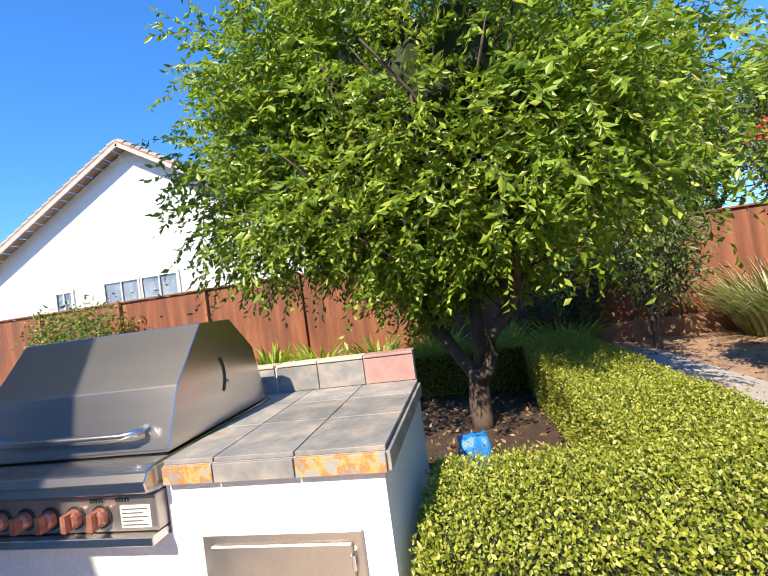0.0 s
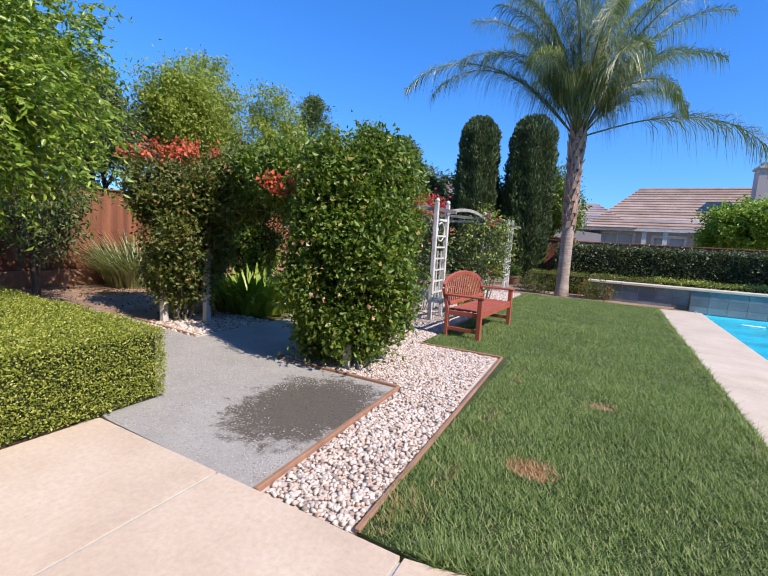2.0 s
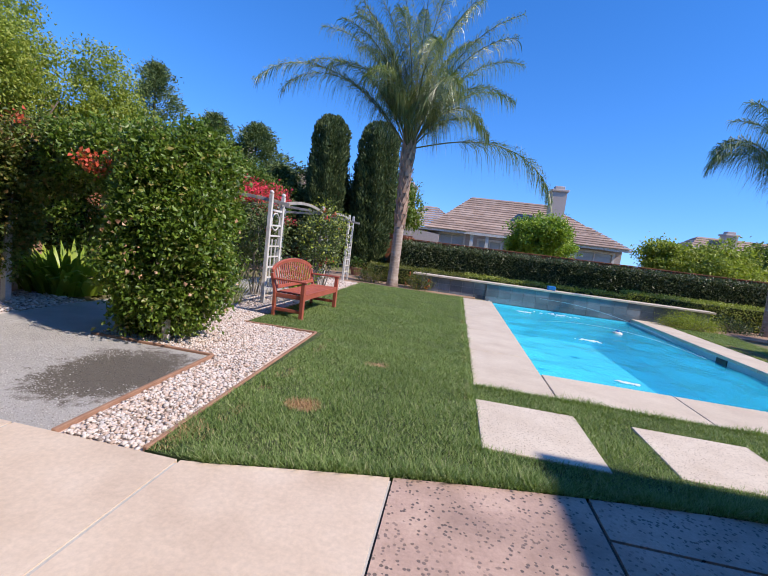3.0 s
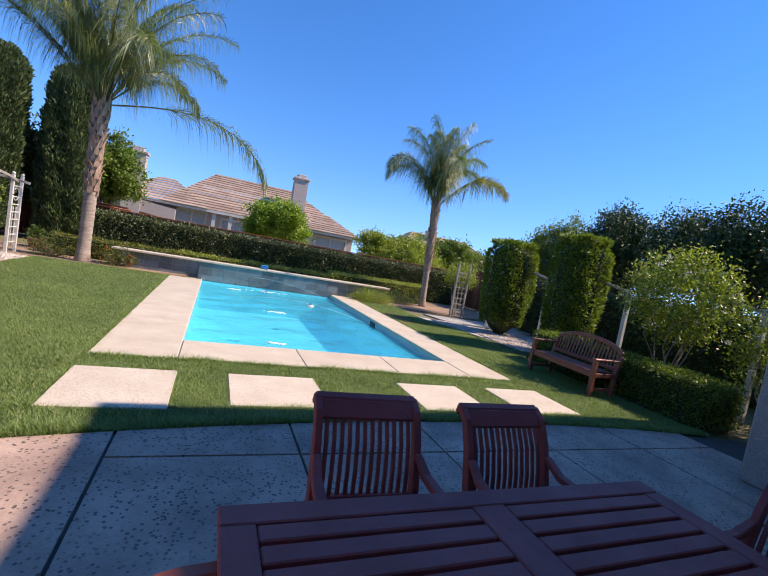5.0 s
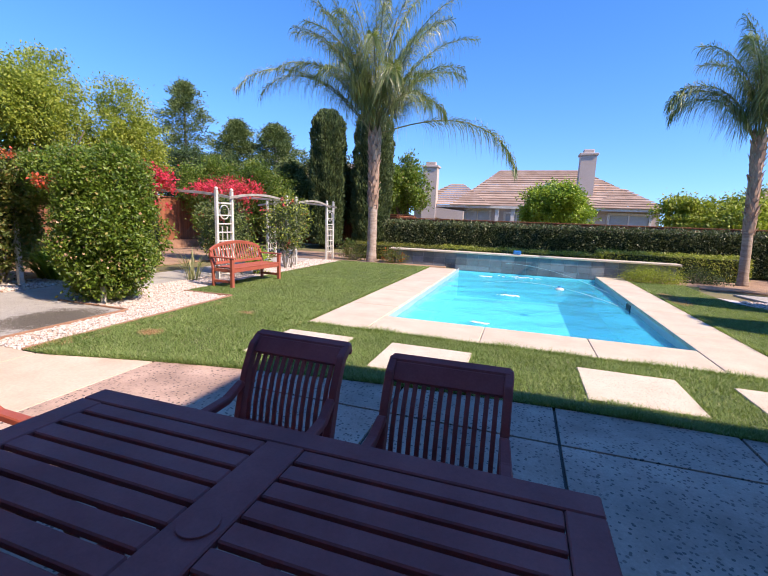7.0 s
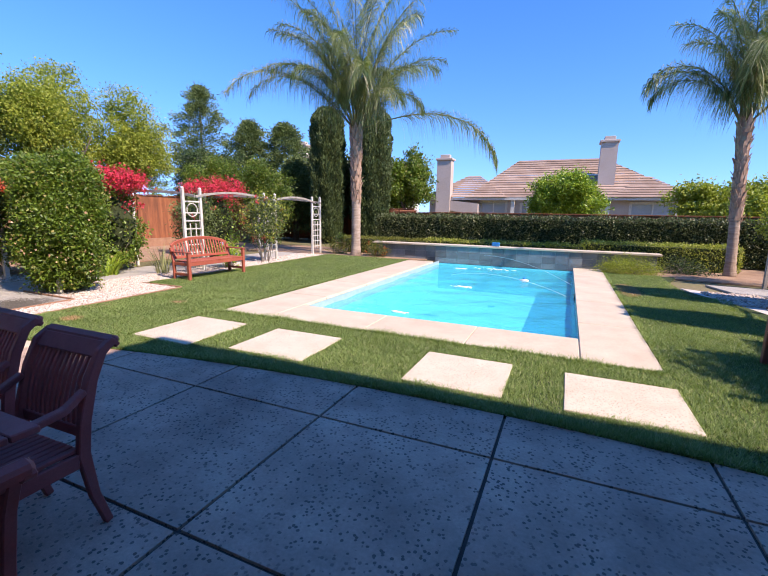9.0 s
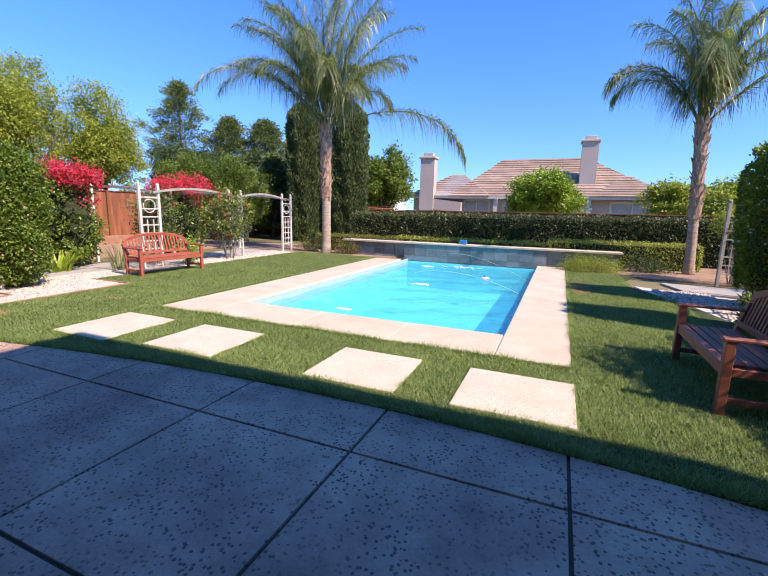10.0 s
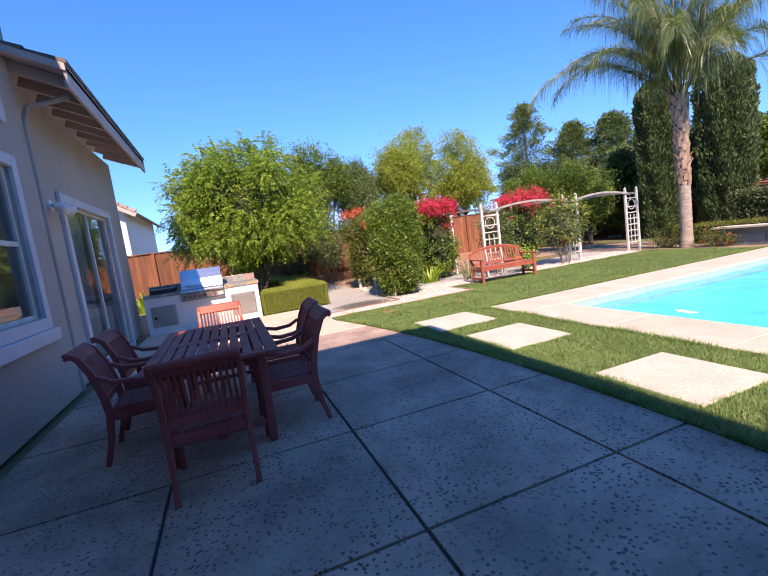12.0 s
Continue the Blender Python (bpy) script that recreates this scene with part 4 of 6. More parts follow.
for (c, d), mt in zip(zip(ty, ty[1:]), (M_slate_rust, M_slate, M_slate_rust)):
    tile(BX + .016, BX + .032, c + g, d - g, .885, .949, mt, "edge_tile")
for c, d in zip(ty2, ty2[1:]):
    tile(BX + .016, BX + .032, c + g, d - g, .885, .949, M_slate, "edge_tile")
for a, b in zip(tx, tx[1:]):
    tile(a + g, b - g, BY1 + .016, BY1 + .032, .885, .949, M_slate, "edge_tile")
for (c, d), mt in zip(((-1.12, -.86), (-.86, -.58), (-.58, -.29)), (M_slate, M_slate, M_slate_pink)):
    tile(BXB - .003, BXB + .011, c + g, d - g, .969, 1.11, mt, "upstand_tile")
    tile(BXB - .10, BXB + .013, c + g, d - g, 1.117, 1.132, mt if mt is M_slate_pink else M_coping, "cap_tile")
for k in range(6):
    tile(BXB - .003, BXB + .011, BY0 + k * .3 + g, BY0 + (k + 1) * .3 - g, .969, 1.11, M_slate, "upstand_tile")
    tile(BXB - .10, BXB + .013, BY0 + k * .3 + g, BY0 + (k + 1) * .3 - g, 1.117, 1.132, M_coping, "cap_tile")

def access_door(y0, y1, z0, z1):
    d = part("access_door", (lambda b: (bx(b, BX + .002, BX + .014, y0, y1, z0, z1), b)[1])(bmesh.new()), M_steel_dull, isl, "stainless steel access door", .004)
    bm = bmesh.new()
    bx(bm, BX + .0145, BX + .026, y0 + .035, y1 - .035, z0 + .035, z1 - .035)
    part("door_panel", bm, M_steel_dull, d, "", .005)
    bm = bmesh.new()
    bx(bm, BX + .0265, BX + .031, y0 + .06, y0 + .12, z0 + .2, z0 + .26)
    part("latch", bm, M_black, d, "black recessed latch", .002)
    for z in (z0 + .08, z1 - .12):
        bm = bmesh.new()
        tube(bm, [(BX + .03, y1 - .035, z), (BX + .03, y1 - .035, z + .05)], .007, 8)
        part("hinge", bm, M_steel, d)
access_door(-.99, -.40, .14, .695)
access_door(-2.82, -2.26, .18, .68)

grill = thing("gas_grill", "stainless steel gas grill with closed hood", "grill")
bm = bmesh.new()
prof = [(BX - .05, .985), (BX - .14, 1.21), (BX - .33, 1.445), (BX - .57, 1.445), (BX - .76, 1.28), (BX - .84, 1.0), (BX - .84, .975), (BX - .05, .975)]
lo = [bm.verts.new((x, GY0 + .03, z)) for x, z in prof]
hi = [bm.verts.new((x, GY1 - .015, z)) for x, z in prof]
bm.faces.new(lo), bm.faces.new(hi[::-1])
for i in range(len(prof)):
    k = (i + 1) % len(prof)
    bm.faces.new((lo[i], hi[i], hi[k], lo[k]))
hood = part("hood", bm, M_steel, grill, "", .003)
bm = bmesh.new()
strip(bm, [(BX - .42 + .05 * math.sin(a), GY1 - .0135, 1.19 + .09 * math.cos(a)) for a in np.linspace(-2.6, -.5, 9)], .004, .016, (0, 1, 0))
part("hood_slot", bm, M_black, hood, "black curved slot")
bm = bmesh.new()
tube(bm, [(BX - .49, GY1 - .016, 1.15), (BX - .49, GY1 - .006, 1.15)], .008, 10)
part("bolt", bm, M_steel, hood)
bm = bmesh.new()
pts = [(BX - .08, GY1 - .12, 1.07), (BX - .025, GY1 - .125, 1.065), (BX - .01, GY1 - .17, 1.06), (BX - .01, GY0 + .2, 1.06), (BX - .025, GY0 + .15, 1.065), (BX - .08, GY0 + .14, 1.07)]
tube(bm, pts, .014, 10)
part("handle", bm, M_steel, hood, "tubular steel handle", smooth=True)
bm = bmesh.new()
prof = [(BXB + .1, .969), (BX + .03, .969), (BX + .075, .955), (BX + .095, .925), (BX + .085, .885), (BX + .03, .87), (BXB + .13, .87)]
lo = [bm.verts.new((x, GY0 + .005, z)) for x, z in prof]
hi = [bm.verts.new((x, GY1 - .005, z)) for x, z in prof]
bm.faces.new(lo), bm.faces.new(hi[::-1])
for i in range(len(prof)):
    k = (i + 1) % len(prof)
    bm.faces.new((lo[i], hi[i], hi[k], lo[k]))
part("front_shelf", bm, M_steel, grill, "rolled steel front ledge", .004)
bm = bmesh.new()
bx(bm, BX - .2, BX + .05, GY0 + .005, GY1 - .005, .737, .868)
panel = part("control_panel", bm, M_steel_dull, grill, "", .004)
bm = bmesh.new()
bx(bm, BX - .1, BX + .085, GY0 + .005, GY1 - .005, .702, .734)
part("drip_tray", bm, M_steel, grill, "", .003)
for k in range(7):
    y = GY1 - .235 - k * .112
    kb = bmesh.new()
    tube(kb, [(BX + .051, y, .797), (BX + .056, y, .797)], .042, 20)
    bez = part("bezel", kb, M_black, panel)
    kb = bmesh.new()
    tube(kb, [(BX + .057, y, .797), (BX + .075, y, .797), (BX + .085, y, .797)], [.034, .032, .026], 16)
    bx(kb, BX + .07, BX + .105, y - .011, y + .011, .766, .826)
    part("knob", kb, M_knob, panel, "copper coloured knob")
for y in (GY1 - .14, GY1 - .25):
    for i in range(5):
        bm = bmesh.new()
        bx(bm, BX + .0505, BX + .053, y - .03 + i * .012, y - .024 + i * .012, .846, .860)
        part("vent_slot", bm, M_black, panel)
bm = bmesh.new()
bx(bm, BX + .0505, BX + .053, GY1 - .155, GY1 - .03, .752, .832)
plate = part("label_plate", bm, M_white, panel, "worn pale instruction plate")
for k in range(5):
    bm = bmesh.new()
    bx(bm, BX + .0532, BX + .054, GY1 - .147, GY1 - .042 - .02 * (k % 2), .761 + k * .014, .765 + k * .014)
    part("text_line", bm, M_steel_dull, plate)
bm = bmesh.new()
bx(bm, -2.2, -1.55, -2.80, -2.25, .969, 1.07)
tagged(part("side_burner", bm, M_black, None, "", .015), "closed black side burner on the worktop", "burner")

# ---- blue bag under the tree ----
bm = bmesh.new()
bmesh.ops.create_cube(bm, size=1)
bmesh.ops.subdivide_edges(bm, edges=list(bm.edges), cuts=5, use_grid_fill=True)
for v in bm.verts:
    v.co = Vector((v.co.x * .17 * (1 - .5 * (v.co.z + .5)), v.co.y * (.28 - .09 * (v.co.z + .5)), (v.co.z + .5) * .40)) + Vector(rng.normal(0, .006, 3))
    v.co.x += .03 * math.sin(v.co.z * 9)
    if v.co.z < .01:
        v.co.z = 0
bag = part("fertiliser_bag", bm, M_blue_bag, None, "", 0, True)
bag.matrix_basis = pose(-3.06, -.05, -.012, 0, 6, 12)
tagged(bag, "crumpled blue plastic bag standing under the tree", "bag")
bm = bmesh.new()
for k in range(4):
    bx(bm, .083, .088, -.09, .09 - .03 * (k % 2), .08 + k * .035, .092 + k * .035)
part("print_bars", bm, M_white, bag, "white printed lines")

# ---- plants ----
def tree(name, label, base_p, trunks, crown_c, radii, n_cl, per, spread, size, width, mat, bark=M_bark, inner=.5, droop=.3, tr=.12, core=0.0, lobes=0):
    """Trunks and limbs reaching into a crown of leaf tufts."""
    t = thing(name, label, "tree")
    b0 = Vector(base_p)
    bm = bmesh.new()
    for tx_, ty_ in trunks:
        fork = b0 + Vector((tx_ * .35, ty_ * .35, (crown_c[2] - b0.z) * .42))
        limbs(bm, b0 + Vector((tx_ * .06, ty_ * .06, -.05)), fork, tr, tr * .75, tr * .25)
        for k in range(4):
            d = ball(1)[0]
            tip = Vector(crown_c) + Vector((d[0] * radii[0], d[1] * radii[1], abs(d[2]) * radii[2] * .8 - .2 * radii[2])) * .75
            pts = limbs(bm, fork, tip, tr * .6, tr * .12, tr * .8)
            for j in range(2):
                q = pts[2 + j]
                limbs(bm, q, q + Vector(rng.normal(0, 1, 3) * np.array(radii) * .3), tr * .25, tr * .06, tr * .3, 3, 5)
    part("trunk", bm, bark, t, "", 0, True)
    if lobes:
        d = ball(lobes)
        d[:, 2] = d[:, 2] * .8 + .15
        ps = [clumps(np.array(crown_c) + q * np.array(radii) * rng.uniform(.5, .85), np.array(radii) * rng.uniform(.42, .62) * np.array([1, 1, 1.15]), n_cl // lobes, per, spread, inner, droop) for q in d]
        p, a = np.concatenate([q[0] for q in ps]), np.concatenate([q[1] for q in ps])
    else:
        p, a = clumps(crown_c, radii, n_cl, per, spread, inner, droop)
    leaves("crown", p, a, size, width, mat, t)
    return t

# jujube-like tree beside the barbecue
jt = thing("fruit_tree", "leafy green fruit tree with glossy drooping leaves and several trunks", "tree")
bm = bmesh.new()
jb = Vector((-4.42, .05, -.04))
limbs(bm, jb, jb + Vector((0, .03, .62)), .12, .10, .02, 4, 10)
for d, h in (((-.35, -.6), 1.55), ((.15, .5), 1.4), ((-.25, .05), 1.7)):
    fork = jb + Vector((d[0], d[1], h))
    limbs(bm, jb + Vector((0, .03, .5)), fork, .08, .055, .04, 6, 8)
    for k in range(7):
        v = ball(1)[0]
        tip = Vector((-4.4, -.1, 3.2)) + Vector((v[0] * 1.9, v[1] * 2.0, abs(v[2]) * 1.9 - .9))
        pts = limbs(bm, fork, tip, .045, .008, .07, 5, 6)
        for q in pts[1:5]:
            limbs(bm, q, q + Vector(rng.normal(0, .45, 3)), .014, .004, .03, 3, 5)
part("trunk", bm, M_bark, jt, "", 0, True)
# dark lumps inside the crown, standing in for its deep shade
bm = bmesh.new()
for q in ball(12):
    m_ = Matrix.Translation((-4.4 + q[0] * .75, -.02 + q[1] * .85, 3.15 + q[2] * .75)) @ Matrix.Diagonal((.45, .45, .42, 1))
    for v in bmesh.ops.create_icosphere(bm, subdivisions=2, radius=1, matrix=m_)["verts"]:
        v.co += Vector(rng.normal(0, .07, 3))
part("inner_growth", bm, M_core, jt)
def sprays(centre, radii, count, per, length, inner=.55, sag=.6, low=-1.0, twigs=None):
    """Leaves in two ranks along drooping twigs that leave the crown outward."""
    d = ball(count)
    d = d[d[:, 2] > low]
    count = len(d)
    r = inner + (1 - inner) * rng.uniform(0, 1, count) ** .55
    o = np.array(centre) + d * np.array(radii) * (r * (1 + rng.normal(0, .05, count)))[:, None]
    dirv = unit(d + rng.normal(0, .5, (count, 3)))
    L = length * rng.uniform(.6, 1.4, count)
    s = np.tile(np.linspace(.05, 1, per), count)
    O, V, LL = np.repeat(o, per, 0), np.repeat(dirv, per, 0), np.repeat(L, per)
    p = O + V * (s * LL)[:, None]
    p[:, 2] -= sag * LL * s ** 2
    side = unit(np.cross(V, np.array([0, 0, 1.0]))) * np.where(np.arange(count * per) % 2, 1, -1)[:, None]
    ax = side * .8 + V * .6 + np.array([0, 0, -.5])
    if twigs is not None:
        twigs.append((o, dirv, L, np.full(count, sag)))
    return p, ax

def twig_mesh(sets, parent):
    """Thin three-sided twigs under the sprays."""
    o, d, L, sag = (np.concatenate([q[i] for q in sets]) for i in range(4))
    ok = o[:, 2] - sag * L + np.minimum(d[:, 2], 0) * L > 1.35
    o, d, L, sag = o[ok], d[ok], L[ok], sag[ok]
    n, K = len(o), 5
    a = unit(np.cross(d, np.array([.2, .1, 1.0])))
    b = np.cross(d, a)
    V = []
    for k in range(K):
        f = k / (K - 1)
        p = o + d * (L * f)[:, None]
        p[:, 2] -= sag * L * f ** 2
        r = .003 * (1 - .7 * f)
        V += [p + a * r, p - a * r * .5 + b * r * .87, p - a * r * .5 - b * r * .87]
    v = np.stack(V, 1).reshape(-1, 3)
    q = np.array([[3 * k + j, 3 * k + (j + 1) % 3, 3 * k + 3 + (j + 1) % 3, 3 * k + 3 + j] for k in range(K - 1) for j in range(3)])
    tagged(cells("twig_growth", v, (np.arange(n)[:, None, None] * 3 * K + q[None]).reshape(-1, 4), M_bark, parent), "thin brown twigs", "", "", "stuff")
tufts = np.array((-4.4, -.02, 3.2)) + ball(86) * np.array((1.75, 1.98, 1.7)) * rng.uniform(.66, 1.1, 86)[:, None]
TW = []
tufts = np.concatenate([tufts, np.array([(-3.3, -1.7, 2.4), (-3.5, -1.9, 3.0), (-3.7, -1.8, 3.8)])])
parts_ = [sprays(tuple(c), (.46, .46, .46), 92, 18, .42, .2, .42, -1.0, TW) for c in tufts]
parts_.append(sprays((-4.4, -.1, 3.25), (1.8, 2.1, 1.85), 420, 18, .48, .55, .4, -1.0, TW))
p1, a1 = np.concatenate([q[0] for q in parts_]), np.concatenate([q[1] for q in parts_])
p2, a2 = sprays((-4.3, .0, 2.2), (1.95, 2.25, .8), 560, 18, .46, .6, .45, -.35, TW)
pp, aa = np.concatenate([p1, p2]), np.concatenate([a1, a2])
keep = pp[:, 2] > 1.28 + .22 * np.sin(pp[:, 0] * 3.1 + 1) + .2 * np.sin(pp[:, 1] * 3.7)
leaves("crown", pp[keep], aa[keep], .075, .42, M_jujube, jt, "", .2)
twig_mesh(TW, jt)
pf, af = sprays((-4.4, -.1, 3.0), (2.05, 2.15, 1.8), 160, 2, .4, .8, .5)
bm = bmesh.new()
for q in pf[:170]:
    bmesh.ops.create_icosphere(bm, subdivisions=1, radius=.014, matrix=Matrix.Translation(q))
tagged(part("fruit", bm, M_strap, jt, "small round yellow-green fruit"), "", "", "", "stuff")

# front hedge round the tree bed
hedge("boxwood_hedge", "clipped bright green boxwood hedge round the tree bed", [(-2.15, -1.36, -.22, 1.5, -.02, .60), (-6.4, -2.1, .72, 1.5, -.02, .60), (-6.4, -5.7, -2.2, .76, -.02, .60)], .019, 10500, M_hedge, .05, .024)
hedge("box_hedge_low", "low clipped dark hedge beside the bench", [(11.3, 12.2, 1.6, 5.3, -.02, .70)], .04, 2200, M_vine, .06, .03)
hedge("privet_hedge", "clipped green hedge behind the pool wall", [(8.8, 13.2, 14.2, 15.0, -.02, .78), (3.2, 8.9, 14.1, 14.6, -.02, .66)], .05, 900, M_hedge, .07, .04)
hedge("shrub_row", "dark unclipped shrub row behind the rose arbor", [(15.0, 15.9, 1.2, 10.4, -.02, 1.75)], .085, 420, M_dark_leaf, .12, .12)
hedge("gold_hedge", "low clipped gold-green hedge behind the palm", [(-.4, 3.3, 14.0, 14.7, -.02, .62)], .05, 900, M_gold_hedge, .07, .04)
hedge("tall_hedge", "tall dark glossy clipped hedge along the back fence", [(.1, 16.4, 16.2, 17.0, -.02, 1.55)], .075, 650, M_tall_hedge, .1, .06)
def topiary(label, cx, cy, rx, ry, h, n):
    """A clipped upright block with rounded shoulders, leafy all over, thinner towards its foot."""
    t = thing("topiary", label, "topiary", None, "topiary blocks")
    z = rng.uniform(.12, 1, n)
    a = rng.uniform(0, 2 * math.pi, n)
    k = np.minimum(1, ((1.015 - z) * 7)) ** .4 * (.72 + .28 * np.minimum(1, z * 2.2))
    top = rng.uniform(0, 1, n) < .14
    k = np.where(top, k * 0 + np.sqrt(rng.uniform(0, .9, n)), k)
    z = np.where(top, .985 + rng.normal(0, .01, n), z)
    sx = np.sign(np.cos(a)) * np.abs(np.cos(a)) ** .62
    sy = np.sign(np.sin(a)) * np.abs(np.sin(a)) ** .62
    w = 1 + .05 * np.sin(a * 5 + z * 9) + rng.normal(0, .035, n)
    p = np.stack([cx + sx * rx * k * w, cy + sy * ry * k * w, z * h + rng.normal(0, .03, n)], 1)
    ax = np.stack([np.cos(a), np.sin(a), np.where(top, 1.2, .3)], 1)
    leaves("foliage", p, ax, .065, .6, M_vine, t)
    q = rng.uniform(0, 1, n) < .004
    leaves("blossom", np.repeat(p[q], 6, 0) + rng.normal(0, .02, (int(q.sum()) * 6, 3)), np.repeat(ax[q], 6, 0), .05, .9, M_white_flower, t, "scattered white blooms")
    # solid dark filling: the block's inner shade as a shape
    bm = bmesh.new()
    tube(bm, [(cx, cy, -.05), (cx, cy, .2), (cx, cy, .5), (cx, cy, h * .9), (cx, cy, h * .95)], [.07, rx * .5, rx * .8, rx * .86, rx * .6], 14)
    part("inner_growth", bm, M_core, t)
topiary("tall clipped leafy block of climbing fig", 12.92, 8.55, .68, .58, 2.9, 15000)
topiary("taller clipped leafy block of climbing fig with white blooms", 12.95, 5.95, .58, .56, 3.1, 15000)

def lumps(c, r, count, per, k=16):
    """Leaf places over an uneven mass: bulges of many sizes round an ellipsoid, with hollows between them."""
    c, r = np.array(c), np.array(r)
    d = ball(k)
    d[:, 2] = np.clip(d[:, 2], -.8, 1)
    mid = c + d * r * rng.uniform(.58, .8, k)[:, None]
    rad = r.min() * rng.uniform(.42, .72, k)
    which = rng.choice(k, count, p=rad ** 2 / (rad ** 2).sum())
    q = unit(ball(count) + d[which] * .9)
    cs = mid[which] + q * (rad[which] * rng.uniform(.75, 1.08, count))[:, None] * np.array([1, 1, 1.15])
    p = np.repeat(cs, per, 0) + rng.normal(0, .075, (count * per, 3))
    ax = np.repeat(q, per, 0) * .4 + rng.normal(0, .6, (count * per, 3)) + np.array([0, 0, -.2])
    return p, ax

def arch_bush(name, label, blobs, mat, size, n):
    b = thing(name, label, "bush")
    P, A = [], []
    for c, r, k in blobs:
        p, a = lumps(c, r, int(n * k * .8), 26)
        p2, a2 = clumps(c, r, int(n * k * .3), 26, .085, .7, .25)
        P += [p, p2]
        A += [a, a2]
    P, A = np.concatenate(P), np.concatenate(A)
    keep = P[:, 2] > .08
    leaves("foliage", P[keep], A[keep], size, .58, mat, b, "", .25, .45)
    # dark lumps behind the leaves give the gaps painted shade
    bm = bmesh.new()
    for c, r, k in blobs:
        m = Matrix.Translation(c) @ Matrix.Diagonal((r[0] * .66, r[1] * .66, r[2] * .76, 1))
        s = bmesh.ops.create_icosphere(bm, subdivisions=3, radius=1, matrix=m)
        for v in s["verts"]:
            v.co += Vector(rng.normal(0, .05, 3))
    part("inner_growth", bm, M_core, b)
    c, r, k = blobs[0]
    bm = bmesh.new()
    for j in range(14):
        d = ball(1)[0]
        limbs(bm, (c[0] + d[0] * .15, c[1] + d[1] * .12, -.03), (c[0] + d[0] * r[0] * .9, c[1] + d[1] * r[1] * .9, c[2] + d[2] * r[2] * .5), .014, .005, .05, 6, 5)
    part("stem", bm, M_bark_pale, b)
    return b
vb = arch_bush("climber_bush", "dense green climbing vine over a white arbor", [((-.70, 3.42, 1.2), (.60, .54, 1.05), 1.0), ((-.66, 3.42, .5), (.56, .50, .46), .35), ((-.85, 3.48, 2.05), (.82, .62, .5), .55), ((-1.9, 3.75, 2.2), (1.1, .55, .34), .4)], M_vine, .056, 1650)
p, a = clumps((-1.45, 3.05, 2.02), (.34, .2, .12), 16, 12, .045, .4)
leaves("blossom", p, a, .055, .8, M_orange_flower, vb, "orange-red blossoms")
p, a = lumps((-.7, 3.42, 1.25), (.74, .66, 1.1), 40, 5)
tagged(leaves("rose", p, a, .045, .95, M_peach, vb), "scattered peach blooms", "", "", "stuff")
rb = arch_bush("climber_bush", "bronze-green climbing vine with orange blossoms over an arbor", [((-4.0, 3.55, 1.25), (.72, .5, 1.1), .8), ((-4.1, 3.6, 2.05), (1.05, .6, .42), .5), ((-3.1, 3.85, 2.15), (.85, .5, .36), .35)], M_vine_red, .06, 850)
arch_bush("vine_shrub", "shaded green vine shrub behind the arbor", [((-5.7, 6.5, 1.15), (.75, .5, 1.1), .8), ((-5.0, 6.4, 2.25), (1.1, .5, .4), .5)], M_vine, .08, 420)
p, a = clumps((-4.05, 3.42, 2.56), (1.0, .55, .14), 70, 9, .06, .3)
leaves("blossom", p, a, .055, .8, M_orange_flower, rb, "orange blossoms")
for nm, lab, c, r in (("bougainvillea", "red flowering bougainvillea over the arbor", (-3.0, 5.9, 2.25), (1.3, .6, .42)), ("bougainvillea", "red flowering bougainvillea over the back arbor", (-3.4, 9.9, 2.25), (1.5, .7, .42))):
    g_ = arch_bush(nm, lab, [((c[0], c[1], 1.15), (r[0] * .75, .55, 1.1), .7)], M_vine, .08, 330)
    p, a = clumps((c[0], c[1], c[2] + .12), (r[0], r[1], r[2] * .6), 120, 30, .10, .35)
    p2_, a2_ = clumps((c[0] + .5, c[1], c[2] - .2), (r[0] * .8, r[1], .4), 10, 34, .08, .4)
    p, a = np.concatenate([p, p2_]), np.concatenate([a, a2_])
    leaves("blossom", p, a, .06, .85, M_red_flower, g_, "bright red bracts")

def rose_bush(name, label, c, r, n, mat, fl, flm, size=.06):
    b = thing(name, label, "bush")
    bm = bmesh.new()
    for k in range(9):
        d = ball(1)[0]
        limbs(bm, (c[0] + d[0] * .12, c[1] + d[1] * .12, -.03), (c[0] + d[0] * r[0] * .8, c[1] + d[1] * r[1] * .8, c[2] + abs(d[2]) * r[2] * .7), .018, .005, .05, 5, 5)
    part("stem", bm, M_bark_pale, b)
    p, a = clumps(c, r, n, 22, .12, .35, .1)
    leaves("foliage", p, a, size, .6, mat, b)
    if fl:
        p, a = clumps((c[0], c[1], c[2] + .05), (r[0], r[1], r[2]), fl, 12, .035, .9)
        leaves("blossom", p, a, .05, .9, flm, b)
    return b
rb2 = rose_bush("rose_bush", "climbing rose with red blooms on a white trellis", (-.75, 9.35, 1.35), (.6, .82, .78), 210, M_olive, 14, M_red_flower, .065)
p, a = clumps((-.7, 9.35, 1.45), (.62, .84, .8), 70, 16, .11, .75, .1)
leaves("new_growth", p, a, .065, .6, M_yellow_leaf, rb2, "yellow-green outer leaves")
rose_bush("rose_bush", "leafy climbing rose beside the trellis", (-1.5, 7.3, 1.3), (.6, .5, .8), 200, M_olive, 8, M_red_flower)
